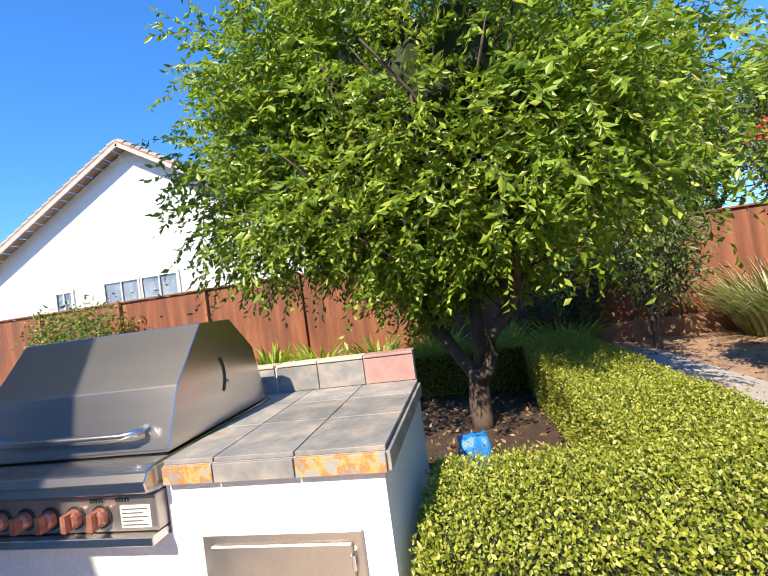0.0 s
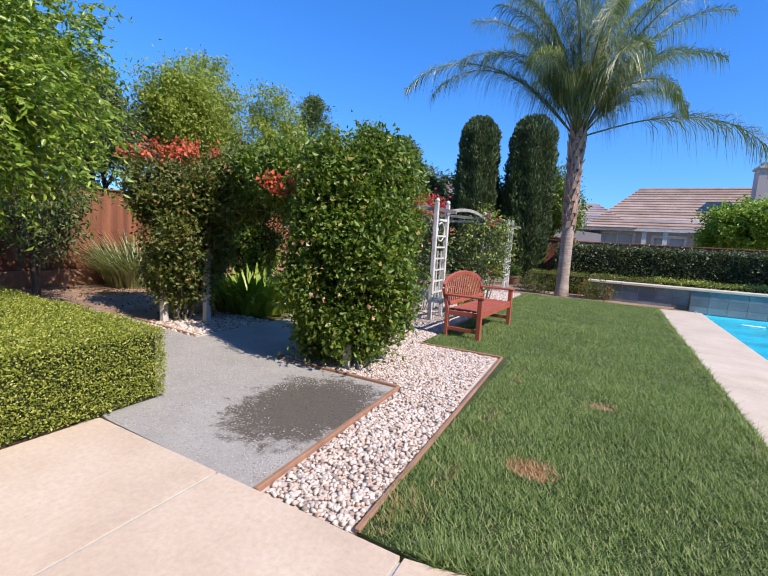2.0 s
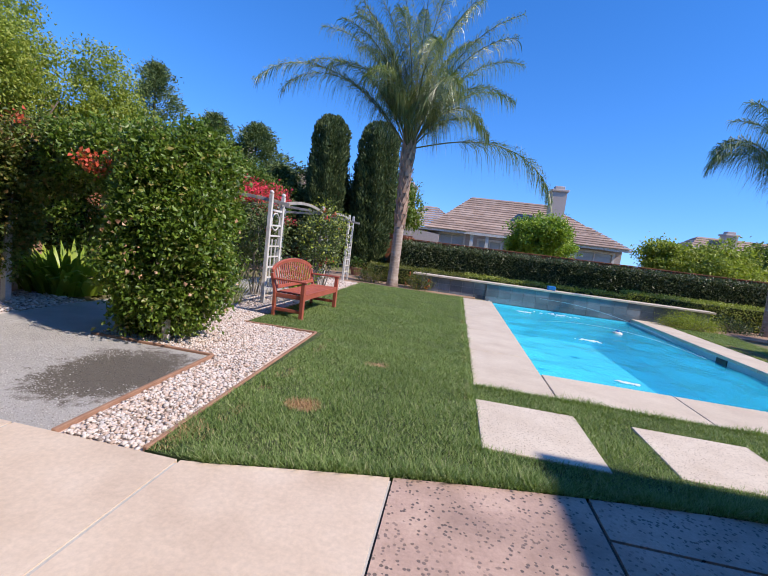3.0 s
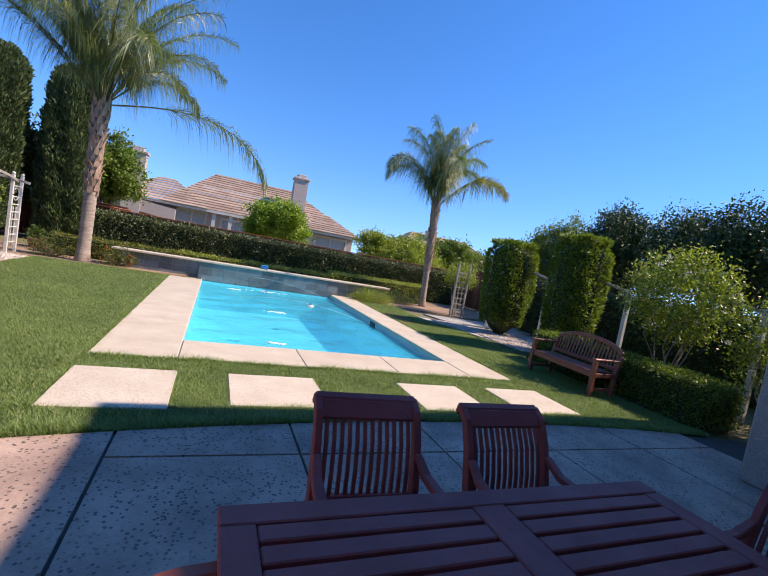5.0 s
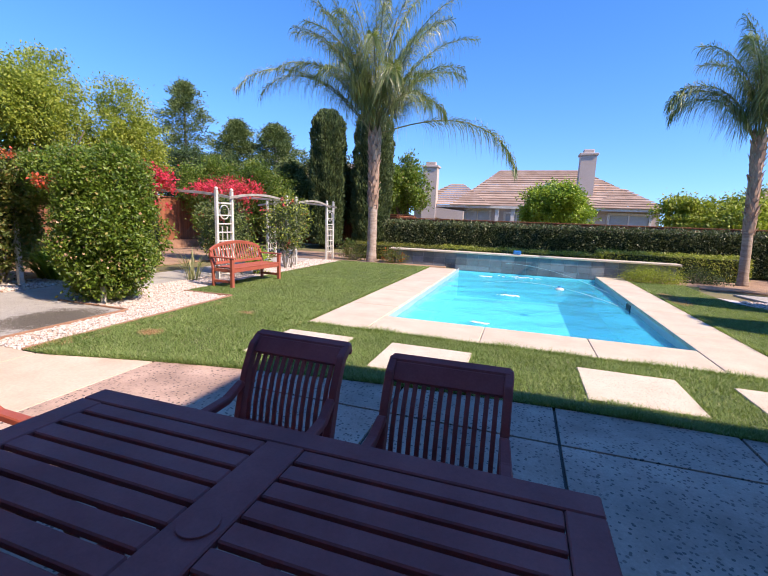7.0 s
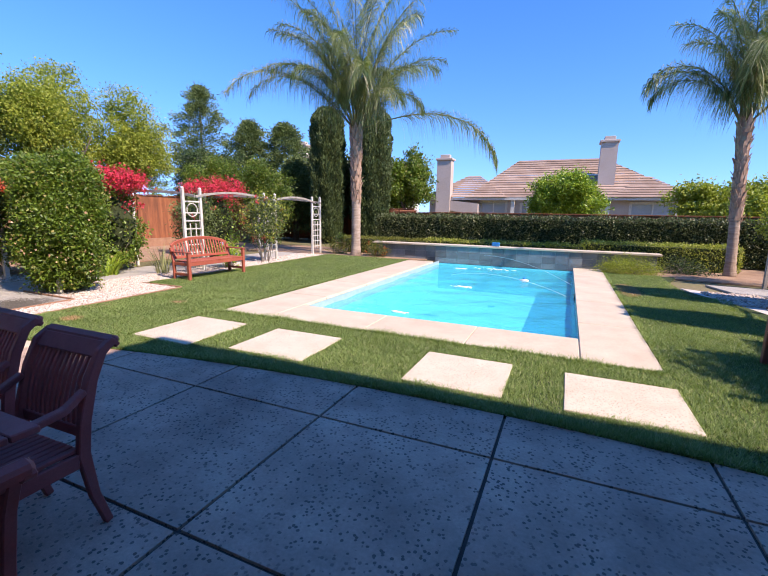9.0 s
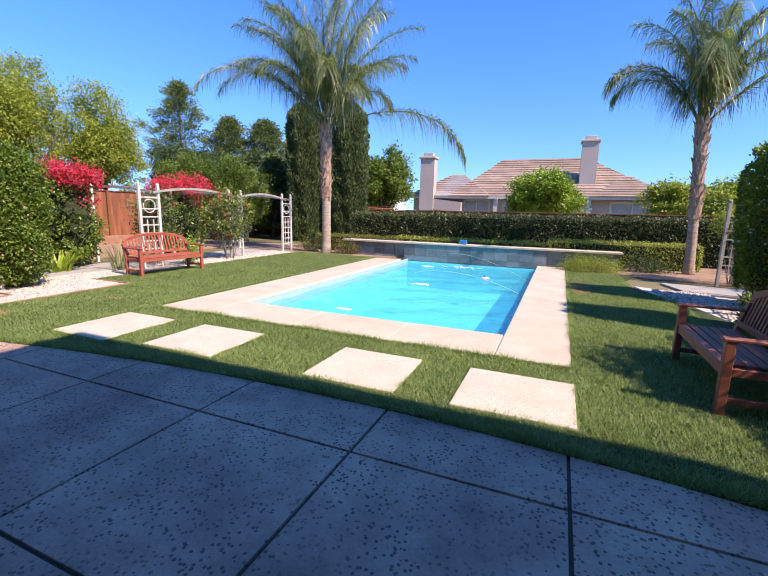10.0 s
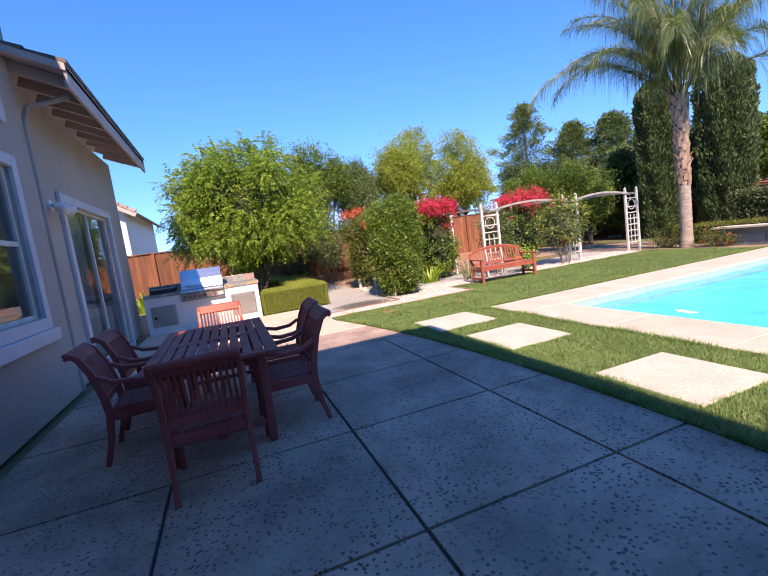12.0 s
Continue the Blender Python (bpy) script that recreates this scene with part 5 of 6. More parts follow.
rb3 = rose_bush("rose_bush", "tall loose rose bush with white blooms", (12.8, 3.3, 1.95), (.8, .95, .85), 330, M_vine, 26, M_white_flower, .06)
# paler yellow outer shell: sunlit leaves put into the leaf colour
p, a = clumps((12.75, 3.2, 2.05), (.82, .98, .85), 150, 18, .1, .75, .1)
leaves("new_growth", p, a, .055, .6, M_yellow_leaf, rb3, "yellow-green outer leaves")
rose_bush("rose_bush", "tall loose rose bush with pale blooms by the arbor", (13.4, 1.7, 1.45), (.9, .8, .9), 260, M_vine, 14, M_white_flower, .055)
rose_bush("rose_bush", "thin climbing shrub on a grey trellis", (13.3, 11.9, 1.55), (.6, .6, .45), 110, M_yellow_leaf, 0, M_white_flower, .07)
rose_bush("flower_clump", "low clump with pale blue flower heads", (-.62, 7.6, .45), (.25, .25, .3), 30, M_strap, 10, M_blue_flower, .08)
rose_bush("shrub", "dark orange-tinged shrub under the palm", (1.6, 13.0, .25), (.5, .3, .28), 70, M_vine_red, 12, M_orange_flower, .05)
rose_bush("shrub", "low reddish shrub by the palm", (-.1, 13.2, .25), (.6, .4, .28), 80, M_vine_red, 0, M_orange_flower, .05)
rose_bush("groundcover", "mound of yellow-green groundcover by the pool wall", (10.05, 12.6, .08), (.85, .42, .34), 420, M_yellow_leaf, 0, M_white_flower, .035)
rose_bush("shrub", "small dark shrubs in the palm bed", (11.6, 13.4, .15), (.8, .35, .25), 90, M_dark_leaf, 0, M_white_flower, .05)

# dark shrub, strap-leaved clumps, grasses by the fence
tree("shrub_tree", "small dark-leaved shrub tree against the fence", (-7.7, 3.1, -.03), [(0, .1), (.1, -.2)], (-7.7, 3.1, 1.9), (.9, .75, 1.1), 210, 24, .16, .12, .3, M_olive, M_bark, .4, .5, .05)
tree("shrub_tree", "dark leafy shrub against the fence", (-8.3, 2.0, -.03), [(0, .1)], (-8.3, 2.0, 1.4), (.5, .8, 1.2), 130, 22, .16, .1, .35, M_dark_leaf, M_bark, .4, .4, .05)

def strap_clump(name, label, c, r, n, length, width, mat, up=1.0):
    """A tuft of arching strap leaves, each with a few joints along it."""
    ob = thing(name, label, "plant", pose(*c))
    a = rng.uniform(0, 2 * math.pi, n)
    rad = r * np.sqrt(rng.uniform(0, 1, n)) * .6
    b0 = np.stack([np.cos(a) * rad, np.sin(a) * rad, np.zeros(n)], 1)
    out = np.stack([np.cos(a + rng.normal(0, .4, n)), np.sin(a + rng.normal(0, .4, n)), np.zeros(n)], 1)
    L = length * rng.uniform(.6, 1.15, n)
    lean = rng.uniform(.3, .95, n)
    side = np.cross(out, np.array([0, 0, 1.0]))
    V, S = [], 5
    for k in range(S):
        s = k / (S - 1)
        p = b0 + out * (L * lean * s ** 1.4)[:, None] + np.array([0, 0, 1.0]) * (L * up * (s * .95 - .55 * lean * s ** 2.4))[:, None]
        w = (width * (1 - s ** 2) * .5 + .0015)
        V += [p - side * w, p + side * w]
    v = np.stack(V, 1).reshape(-1, 3)
    i = np.arange(n)[:, None, None] * (2 * S)
    q = np.array([[2 * k, 2 * k + 1, 2 * k + 3, 2 * k + 2] for k in range(S - 1)])[None]
    cells("foliage", v, (i + q).reshape(-1, 4), mat, ob)
    return ob
strap_clump("agapanthus", "clump of broad bright green strap leaves", (-3.85, 4.95, -.02), 1.1, 360, 1.0, .1, M_strap)
strap_clump("agapanthus", "clump of bright green strap leaves in the bed", (-2.2, 5.1, -.02), .4, 90, .7, .05, M_strap)
strap_clump("ornamental_grass", "pale striped ornamental grass mound", (-8.0, 5.15, -.02), .9, 900, 1.6, .022, M_pale_grass)
strap_clump("ornamental_grass", "pale striped ornamental grass by the fence", (-7.6, 6.6, -.02), .7, 380, 1.2, .018, M_pale_grass)
for k in range(7):
    strap_clump("lily_clump", "broad-leaved green clump at the foot of the fence", (-7.9 + rng.normal(0, .2), -5.2 + k * 1.15, -.02), .5, 70, 1.1, .1, M_strap)
rose_bush("shrub", "green shrub against the fence", (-8.0, -8.6, 1.4), (.9, 1.1, .9), 170, M_vine, 0, M_white_flower, .08)
strap_clump("iris_clump", "thin upright bronze stems by the trellis", (-1.3, 6.0, -.02), .3, 60, .8, .014, M_pale_grass, 1.3)

# ---- arbors and trellises ----
M_weathered = surf("weathered_white", [(0.25, G(.24, .21, .18)), (0.5, G(.36, .33, .29)), (0.75, G(.48, .44, .40))], 6, 50, .8, .4, .003)
def trellis(m, label, h=2.15, gap=.56, mat=M_white):
    """Two square posts with a ladder lattice and a ring; finials on top."""
    t = thing("trellis", label, "trellis", m, "arbor trellises")
    for s in (-1, 1):
        bm = bmesh.new()
        bx(bm, s * gap / 2 - .035, s * gap / 2 + .035, -.035, .035, -.05, h)
        part("post", bm, mat, t, "", .004)
        bm = bmesh.new()
        bmesh.ops.create_uvsphere(bm, u_segments=10, v_segments=6, radius=.045, matrix=Matrix.Translation((s * gap / 2, 0, h + .035)))
        part("finial", bm, mat, t)
    g2 = gap / 2 - .036
    for k in range(7):
        z = .28 + k * .21
        bm = bmesh.new()
        bx(bm, -g2, g2, -.012, .012, z, z + .03)
        part("lattice_bar", bm, mat, t)
    for s in (-1, 1):
        bm = bmesh.new()
        bx(bm, s * .09 - .012, s * .09 + .012, -.0115, .0115, .2, 1.28)
        part("lattice_upright", bm, mat, t)
    bm = bmesh.new()
    bx(bm, -g2, g2, -.012, .012, h - .32, h - .28)
    part("lattice_bar", bm, mat, t)
    bm = bmesh.new()
    tube(bm, [(.17 * math.cos(a), 0, h - .52 + .17 * math.sin(a)) for a in np.linspace(0, 2 * math.pi, 21)], .014, 6, False)
    part("ring", bm, mat, t)
    return t
TR = [(-.90, 6.68), (-.90, 9.85), (-.92, 12.7)]
for x, y in TR:
    trellis(pose(x, y, 0, 0, 0, 90), "white painted wooden trellis with ring ornament")
for x, y in ((-3.5, 6.6), (-3.5, 9.85), (-3.4, 12.5)):
    trellis(pose(x, y, 0, 0, 0, 90), "white painted trellis on the far side of the arbor")
def arbor_post(x, y, h):
    bm = bmesh.new()
    bx(bm, x - .045, x + .045, y - .045, y + .045, -.05, h)
    tagged(part("arbor_post", bm, M_white, None, "", .005), "white arbor post under the climbing vine", "post", "arbor posts")
trellis(pose(-.56, 3.43, 0, 0, 0, 90), "white trellis half hidden in the climbing vine")
for x, y in ((-4.05, 3.28), (-3.6, 3.7)):
    arbor_post(x, y, 2.1)
def arched_beam(a, b, rise, label, w=.065):
    bm = bmesh.new()
    A, B = Vector(a), Vector(b)
    strip(bm, [A.lerp(B, f) + Vector((0, 0, rise * 4 * f * (1 - f))) for f in np.linspace(0, 1, 13)], .04, w, ((B - A).cross(Vector((0, 0, 1)))))
    tagged(part("arched_beam", bm, M_weathered, None, "", .004), label, "beam", "arbor beams")
for (x, y), nxt in zip(TR, TR[1:]):
    arched_beam((x + .05, y + .1, 1.98), (nxt[0] + .05, nxt[1] - .1, 1.98), .16, "weathered white arched arbor beam")
for x, y in TR:
    arched_beam((x + .35, y - .2, 1.98), (x - 3.1, y - .2, 1.98), .14, "weathered white arched cross beam")
for y0, y1 in ((2.2, 4.6), (4.8, 7.2), (7.3, 9.6)):
    arched_beam((13.3, y0, 1.95), (13.3, y1, 1.95), .16, "weathered white arched beam over the roses")
for y in (2.1, 4.7, 7.25, 9.7):
    arbor_post(13.3, y, 2.0)
tp = trellis(pose(13.1, 11.4, 0, 0, 0, 8), "bare grey wooden trellis in the bed", 2.0, .56, M_weathered)

# ---- palms ----
def frond(bm_pts, az, el, L, sag, n=115, leaf=1.0, wid=.022, mat=M_palm_leaf, parent=None, origin=(0, 0, 0), bare=.16, hang=.9):
    """One feather frond: an arching rachis with drooping leaflets along both sides."""
    o = np.array(origin, float)
    h = np.array([math.cos(az), math.sin(az), 0.0])
    side = np.array([-math.sin(az), math.cos(az), 0.0])
    S = 15
    pts = []
    q, bend = o.copy(), radians(45 + 150 * sag)
    for k in range(S):
        s = k / (S - 1)
        pts.append(q.copy())
        e = el + .06 - bend * s ** 1.9
        q = q + (h * math.cos(e) + np.array([0, 0, 1.0]) * math.sin(e)) * (L * .92 / (S - 1))
    bm = bmesh.new()
    tube(bm, pts, [.028 * (1 - .85 * k / (S - 1)) for k in range(S)], 5)
    fr_ = part("frond", bm, M_rachis, parent)
    s = np.repeat(np.linspace(bare, .995, n), 4)
    m = len(s)
    s = s + rng.normal(0, .004, m)
    P = np.array(pts)
    f = np.clip(s, 0, 1) * (S - 1)
    i0 = np.minimum(f.astype(int), S - 2)
    pos = P[i0] + (P[i0 + 1] - P[i0]) * (f - i0)[:, None]
    tan = unit(P[i0 + 1] - P[i0])
    sg = np.where(np.arange(m) % 2, 1.0, -1.0)[:, None]
    lift = rng.normal(.1, .7, m)[:, None]
    d = unit(side * sg * .7 + tan * .5 + np.array([0, 0, 1.0]) * lift)
    ll = (leaf * (.35 + .65 * np.sin(np.pi * np.clip(s, .05, .97) ** .8)) * rng.uniform(.75, 1.2, m))[:, None]
    w = np.cross(d, tan)
    w = unit(w + rng.normal(0, .2, (m, 3))) * wid * .5
    mid = pos + d * ll * .42 - np.array([0, 0, 1.0]) * ll * .14 * hang
    tip = pos + d * ll * .66 - np.array([0, 0, 1.0]) * ll * .70 * hang
    v = np.stack([pos - w * .5, pos + w * .5, mid + w, mid - w, tip], 1).reshape(-1, 3)
    i = np.arange(m)[:, None] * 5
    faces = np.concatenate([i + np.array([[0, 1, 2]]), i + np.array([[0, 2, 3]]), i + np.array([[3, 2, 4]])], 1).reshape(-1, 3)
    cells("foliage", v, faces, mat, fr_)

def palm(label, base_p, top, r0, r1, specs):
    p = thing("palm_tree", label, "palm")
    bm = bmesh.new()
    n = 46
    pts, rad = [], []
    for k in range(n):
        f = k / (n - 1)
        q = Vector(base_p).lerp(Vector(top), f)
        pts.append(q)
        swell = 1 + .35 * math.exp(-((f - .93) / .10) ** 2) + .25 * math.exp(-(f / .06) ** 2)
        rad.append((r0 + (r1 - r0) * f) * swell * (1 + (.03 if k % 2 else -.03)))
    tube(bm, pts, rad, 16)
    part("trunk", bm, M_palm_trunk, p, "ringed grey-brown trunk", 0, True)
    bm = bmesh.new()
    for k in range(104):
        a = k * 2.4
        z = top[2] - 2.75 + .027 * k
        rr_ = (r0 + (r1 - r0) * (z / top[2])) * (1 + .30 * math.exp(-((z / top[2] - .93) / .10) ** 2))
        q = Vector((base_p[0] + (top[0] - base_p[0]) * z / top[2], base_p[1], z))
        o = Vector((math.cos(a), math.sin(a), 0))
        u = rng.uniform(.2, .42)
        strip(bm, [q + o * (rr_ * .98), q + o * (rr_ * 1.1) + Vector((0, 0, u * .5)), q + o * (rr_ * 1.1 + rng.uniform(0, .10)) + Vector((0, 0, u))], [.16, .12, .03], [.03, .02, .01], (-math.sin(a), math.cos(a), 0))
    part("leaf_base_collar", bm, M_palm_bark, p, "split brown leaf bases")
    for az, el, L, sag, mt, kw in specs:
        frond(None, radians(az), radians(el), L, sag, mat=mt, parent=p, origin=(top[0] + .08 * math.cos(radians(az)), top[1] + .08 * math.sin(radians(az)), top[2] - .05), **kw)
    return p
sp1 = []
for az, el, L, sag in ((196, 44, 6.6, .40), (190, 48, 5.8, .44), (207, 72, 6.4, .10), (182, 68, 5.8, .20), (100, 84, 6.4, .04), (20, 83, 6.2, .06), (-80, 86, 6.2, .04), (250, 80, 6.0, .10), (16, 64, 5.6, .22), (34, 60, 5.0, .24), (-14, 70, 5.8, .16), (-74, 68, 4.6, .46), (-58, 60, 4.0, .56), (-96, 74, 5.0, .38), (-112, 60, 4.0, .56), (92, 66, 5.0, .28), (124, 62, 5.0, .30), (64, 64, 5.0, .28), (2, 48, 3.4, .56), (-28, 50, 3.4, .60), (216, 62, 4.4, .44), (150, 72, 5.6, .20), (-45, 78, 5.4, .22), (225, 80, 5.6, .14), (-30, 64, 5.2, .28), (-120, 70, 5.0, .34), (232, 66, 5.0, .30), (170, 78, 6.0, .12), (45, 76, 5.8, .12), (-4, 56, 4.4, .40), (202, 58, 5.0, .38), (-65, 80, 5.6, .18)):
    sp1.append((az, el, L, sag, M_palm_leaf, dict(n=115, leaf=1.0, wid=.0165, bare=.22)))
sp1.append((14, 14, 6.5, .38, M_palm_leaf, dict(bare=.27, hang=1.0, n=130, leaf=1.0, wid=.019)))
palm("tall queen palm with full drooping feather fronds", (.72, 13.0, -.05), (.70, 13.05, 4.75), .175, .165, sp1)
sp2 = []
for az, el, L, sag in ((188, 62, 3.7, .60), (176, 58, 3.3, .62), (200, 76, 4.0, .34), (100, 86, 3.9, .14), (30, 84, 3.9, .20), (-80, 84, 4.0, .16), (250, 80, 3.8, .26), (12, 74, 4.1, .40), (60, 72, 3.8, .36), (-100, 66, 3.4, .5), (140, 80, 3.8, .3), (192, 56, 3.6, .56), (215, 84, 4.0, .12), (60, 86, 4.1, .1), (20, 66, 3.8, .44), (-40, 80, 3.9, .22), (-130, 76, 3.7, .3)):
    sp2.append((az, el, L, sag, M_palm_leaf, dict(n=95, leaf=.95, wid=.019, bare=.2)))
sp2.append((6, 44, 4.7, .36, M_palm_leaf, dict(n=90, leaf=.8, bare=.14)))
sp2.append((5, 46, 4.7, .35, M_palm_mid, dict(n=70, leaf=.95, wid=.026, bare=.5)))
palm("slimmer queen palm with one yellowing frond", (12.77, 13.6, -.05), (12.55, 13.6, 4.3), .135, .115, sp2)

# ---- background trees ----
def cypress(label, x, y, r, h):
    t = thing("cypress", label, "tree", None, "cypresses")
    n = 26000
    z = h * rng.uniform(.02, 1, n) ** .9
    a = rng.uniform(0, 2 * math.pi, n)
    prof = r * np.minimum(1, (1.02 - z / h) * 9) ** .5 * (.86 + .14 * np.sin(z / h * 3.0))
    rr = prof * (1 + .10 * np.sin(a * 7 + z * .9) + rng.normal(0, .05, n) + .05 * np.sin(z * 6 + a * 3))
    p = np.stack([x + np.cos(a) * rr, y + np.sin(a) * rr, z], 1)
    ax = np.stack([np.cos(a) * .5, np.sin(a) * .5, np.full(n, 1.2)], 1)
    leaves("foliage", p, ax, .16, .35, M_cypress, t)
    # crown-wide dark core, slim only at the foot: inner shade put into colour
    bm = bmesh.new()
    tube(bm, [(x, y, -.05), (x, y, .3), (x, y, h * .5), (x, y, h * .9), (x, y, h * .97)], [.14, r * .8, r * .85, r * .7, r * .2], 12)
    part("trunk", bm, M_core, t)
cypress("dark columnar cypress behind the palm", -3.85, 18.4, .80, 6.95)
cypress("dark columnar cypress beside the first", -1.65, 19.3, .92, 7.05)

def conifer(label, x, y, r, h, mat=M_pine, n=420):
    t = thing("conifer", label, "tree")
    f = rng.uniform(.08, 1, n) ** .85
    a = rng.uniform(0, 2 * math.pi, n)
    tier = np.floor(f * 9)
    rr = r * np.minimum(1, (1 - f) * 2.4) ** .8 * rng.uniform(.1, 1.0, n) ** .6 * (1 + .4 * np.sin(a * 3 + tier * 2.4)) * (1.15 - .5 * (f * 9 - tier))
    cs = np.stack([x + np.cos(a) * rr, y + np.sin(a) * rr, f * h], 1)
    p = np.repeat(cs, 56, 0) + rng.normal(0, 1, (n * 56, 3)) * np.array([.2, .2, .13])
    ax = np.repeat(np.stack([np.cos(a), np.sin(a), np.full(n, .25)], 1), 56, 0)
    leaves("foliage", p, ax, .19, .28, mat, t)
    bm = bmesh.new()
    tube(bm, [(x, y, -.05), (x, y, h * .95)], [.2, .03], 8)
    part("trunk", bm, M_bark, t)
BG = [("yellow-green feathery tree beyond the arbor", (-10.6, 9.0), 4.5, (1.9, 1.7, 2.2), M_yellow_leaf, 330),
      ("yellow-green feathery tree by the fence", (-10.6, 11.8), 4.5, (2.0, 1.8, 2.2), M_yellow_leaf, 330),
      ("grey-green leafy tree behind the fence", (-12.0, 6.6), 3.6, (2.0, 1.8, 1.8), M_olive, 260),
      ("dark green round tree in the garden corner", (-11.4, 17.4), 3.2, (2.0, 1.6, 1.8), M_dark_leaf, 300),
      ("dark leafy tree behind the fence", (-10.4, 3.7), 4.2, (1.6, 1.5, 2.0), M_vine, 300),
      ("green shrubby tree behind the bougainvillea", (-8.0, 14.4), 2.6, (1.2, 1.2, 1.4), M_vine, 220),
      ("green tree behind the far fence", (-1.4, 24.0), 3.3, (1.6, 1.4, 2.3), M_vine, 300),
      ("loose green tree beyond the hedge", (-4.4, 20.5), 3.0, (1.8, 1.4, 2.0), M_olive, 260),
      ("dark green leafy tree by the cypresses", (-6.0, 16.2), 2.6, (1.6, 1.0, 1.6), M_vine, 260),
      ("round bright green tree before the far house", (8.4, 27.0), 2.8, (2.1, 1.7, 1.6), M_jujube, 360),
      ("round green bush tree beyond the hedge", (16.0, 24.4), 1.9, (2.7, 1.8, 1.5), M_yellow_leaf, 420),
      ("green tree beyond the hedge", (22.0, 27.0), 2.4, (2.6, 2.0, 1.7), M_vine, 320),
      ("dark leafy tree behind the rose bed", (19.2, 10.4), 3.1, (1.9, 2.2, 2.0), M_dark_leaf, 400),
      ("dark leafy tree behind the rose bed", (19.4, 6.6), 3.0, (1.8, 2.2, 1.9), M_dark_leaf, 400),
      ("dark leafy tree behind the roses", (20.4, 13.6), 2.9, (2.0, 2.2, 1.8), M_vine, 360),
      ("dark leafy tree by the wing", (19.2, 2.4), 2.8, (1.8, 2.2, 1.8), M_dark_leaf, 360)]
for lab, (x, y), z, r, mt, n in BG:
    tree("garden_tree", lab, (x, y, -.05), [(.1, 0), (-.1, .1)], (x, y, z), r, int(n * 1.5), 84 if y < 20 else 50, .18, .10 if y < 20 else .17, .5, mt, M_bark, .3, .35, .12, 0, 11)
conifer("tall dark conifer behind the garden corner", -15.5, 20.9, 2.7, 9.8)
conifer("dark conifer beside the tall one", -12.6, 22.4, 3.0, 7.6, M_pine, 560)
conifer("dark conifer behind the arbor", -10.2, 23.2, 3.2, 7.4, M_pine, 560)
conifer("small dark conifer by the cypresses", -6.9, 19.7, 1.8, 4.6)
conifer("slim dark conifer far behind the roses", 24.0, 20.0, .5, 5.0, M_pine, 120)

# pots
def pot(x, y, z, r, label):
    t = thing("plant_pot", label, "pot", pose(x, y, z))
    bm = bmesh.new()
    tube(bm, [(0, 0, 0), (0, 0, .25), (0, 0, .27), (0, 0, .32)], [r * .7, r, r * 1.12, r * 1.12], 18)
    part("pot", bm, M_terracotta, t)
    p, a = clumps((0, 0, .5), (r * .9, r * .9, .22), 22, 16, .06, .4)
    leaves("foliage", p, a, .09, .5, M_vine, t)
pot(-1.15, 15.2, -.02, .24, "terracotta pot with a small plant by the cypress")
pot(12.6, 15.3, -.02, .26, "terracotta pot with a green plant by the hedge")

# ---- neighbouring houses ----
def tile_rows(a, b, c, d, parent, n):
    """Overlapping courses of roof tile between the eave a-b and the ridge d-c."""
    A, B, C, Dd = map(Vector, (a, b, c, d))
    for k in range(n):
        f0, f1 = k / n, (k + 1.0) / n
        l0, r0, l1, r1 = A.lerp(Dd, f0), B.lerp(C, f0), A.lerp(Dd, f1), B.lerp(C, f1)
        bm = bmesh.new()
        lift = Vector((0, 0, .09))
        slab_between(bm, l0 + lift, r0 + lift, r1 + Vector((0, 0, .02)), l1 + Vector((0, 0, .02)), .05)
        part("tile_course", bm, M_roof, parent)

far = thing("neighbour_house", "long single-storey beige stucco house with tiled hip roof", "house")
bm = bmesh.new()
wall_with_openings(bm, -3.6, 16.2, 36.0, 36.3, 3.1, [(1.2, 3.2, 1.1, 2.75), (12.7, 15.5, 1.2, 2.65), (4.6, 6.4, .0, 2.5)])
bx(bm, -3.6, -3.3, 36.3, 46, 0, 3.1)
bx(bm, 15.9, 16.2, 36.3, 46, 0, 3.1)
bx(bm, -3.6, 16.2, 46, 46.3, 0, 3.1)
bx(bm, -3.3, 15.9, 38.5, 38.7, 0, 3.1)
part("wall", bm, M_far_stucco, far)
rf = new("roof")
rf.parent = far
E0, E1, F0, F1, ZE, ZR = -.2, 16.5, 35.4, 46.8, 3.1, 6.75
tile_rows((E0, F0, ZE), (E1, F0, ZE), (10.6, 41, ZR), (3.6, 41, ZR), rf, 16)
tile_rows((E1, F0, ZE), (E1, F1, ZE), (10.6, 41, ZR), (10.6, 41, ZR), rf, 12)
tile_rows((E0, F1, ZE), (E0, F0, ZE), (3.6, 41, ZR), (3.6, 41, ZR), rf, 12)
tile_rows((E1, F1, ZE), (E0, F1, ZE), (3.6, 41, ZR), (10.6, 41, ZR), rf, 6)
tile_rows((-3.9, 34.9, ZE), (3.4, 34.9, ZE), (.4, 38.5, 5.2), (-.6, 38.5, 5.2), rf, 10)
tile_rows((3.4, 34.9, ZE), (3.4, 42.0, ZE), (.4, 38.5, 5.2), (.4, 38.5, 5.2), rf, 10)
tile_rows((-3.9, 42.0, ZE), (-3.9, 34.9, ZE), (-.6, 38.5, 5.2), (-.6, 38.5, 5.2), rf, 10)
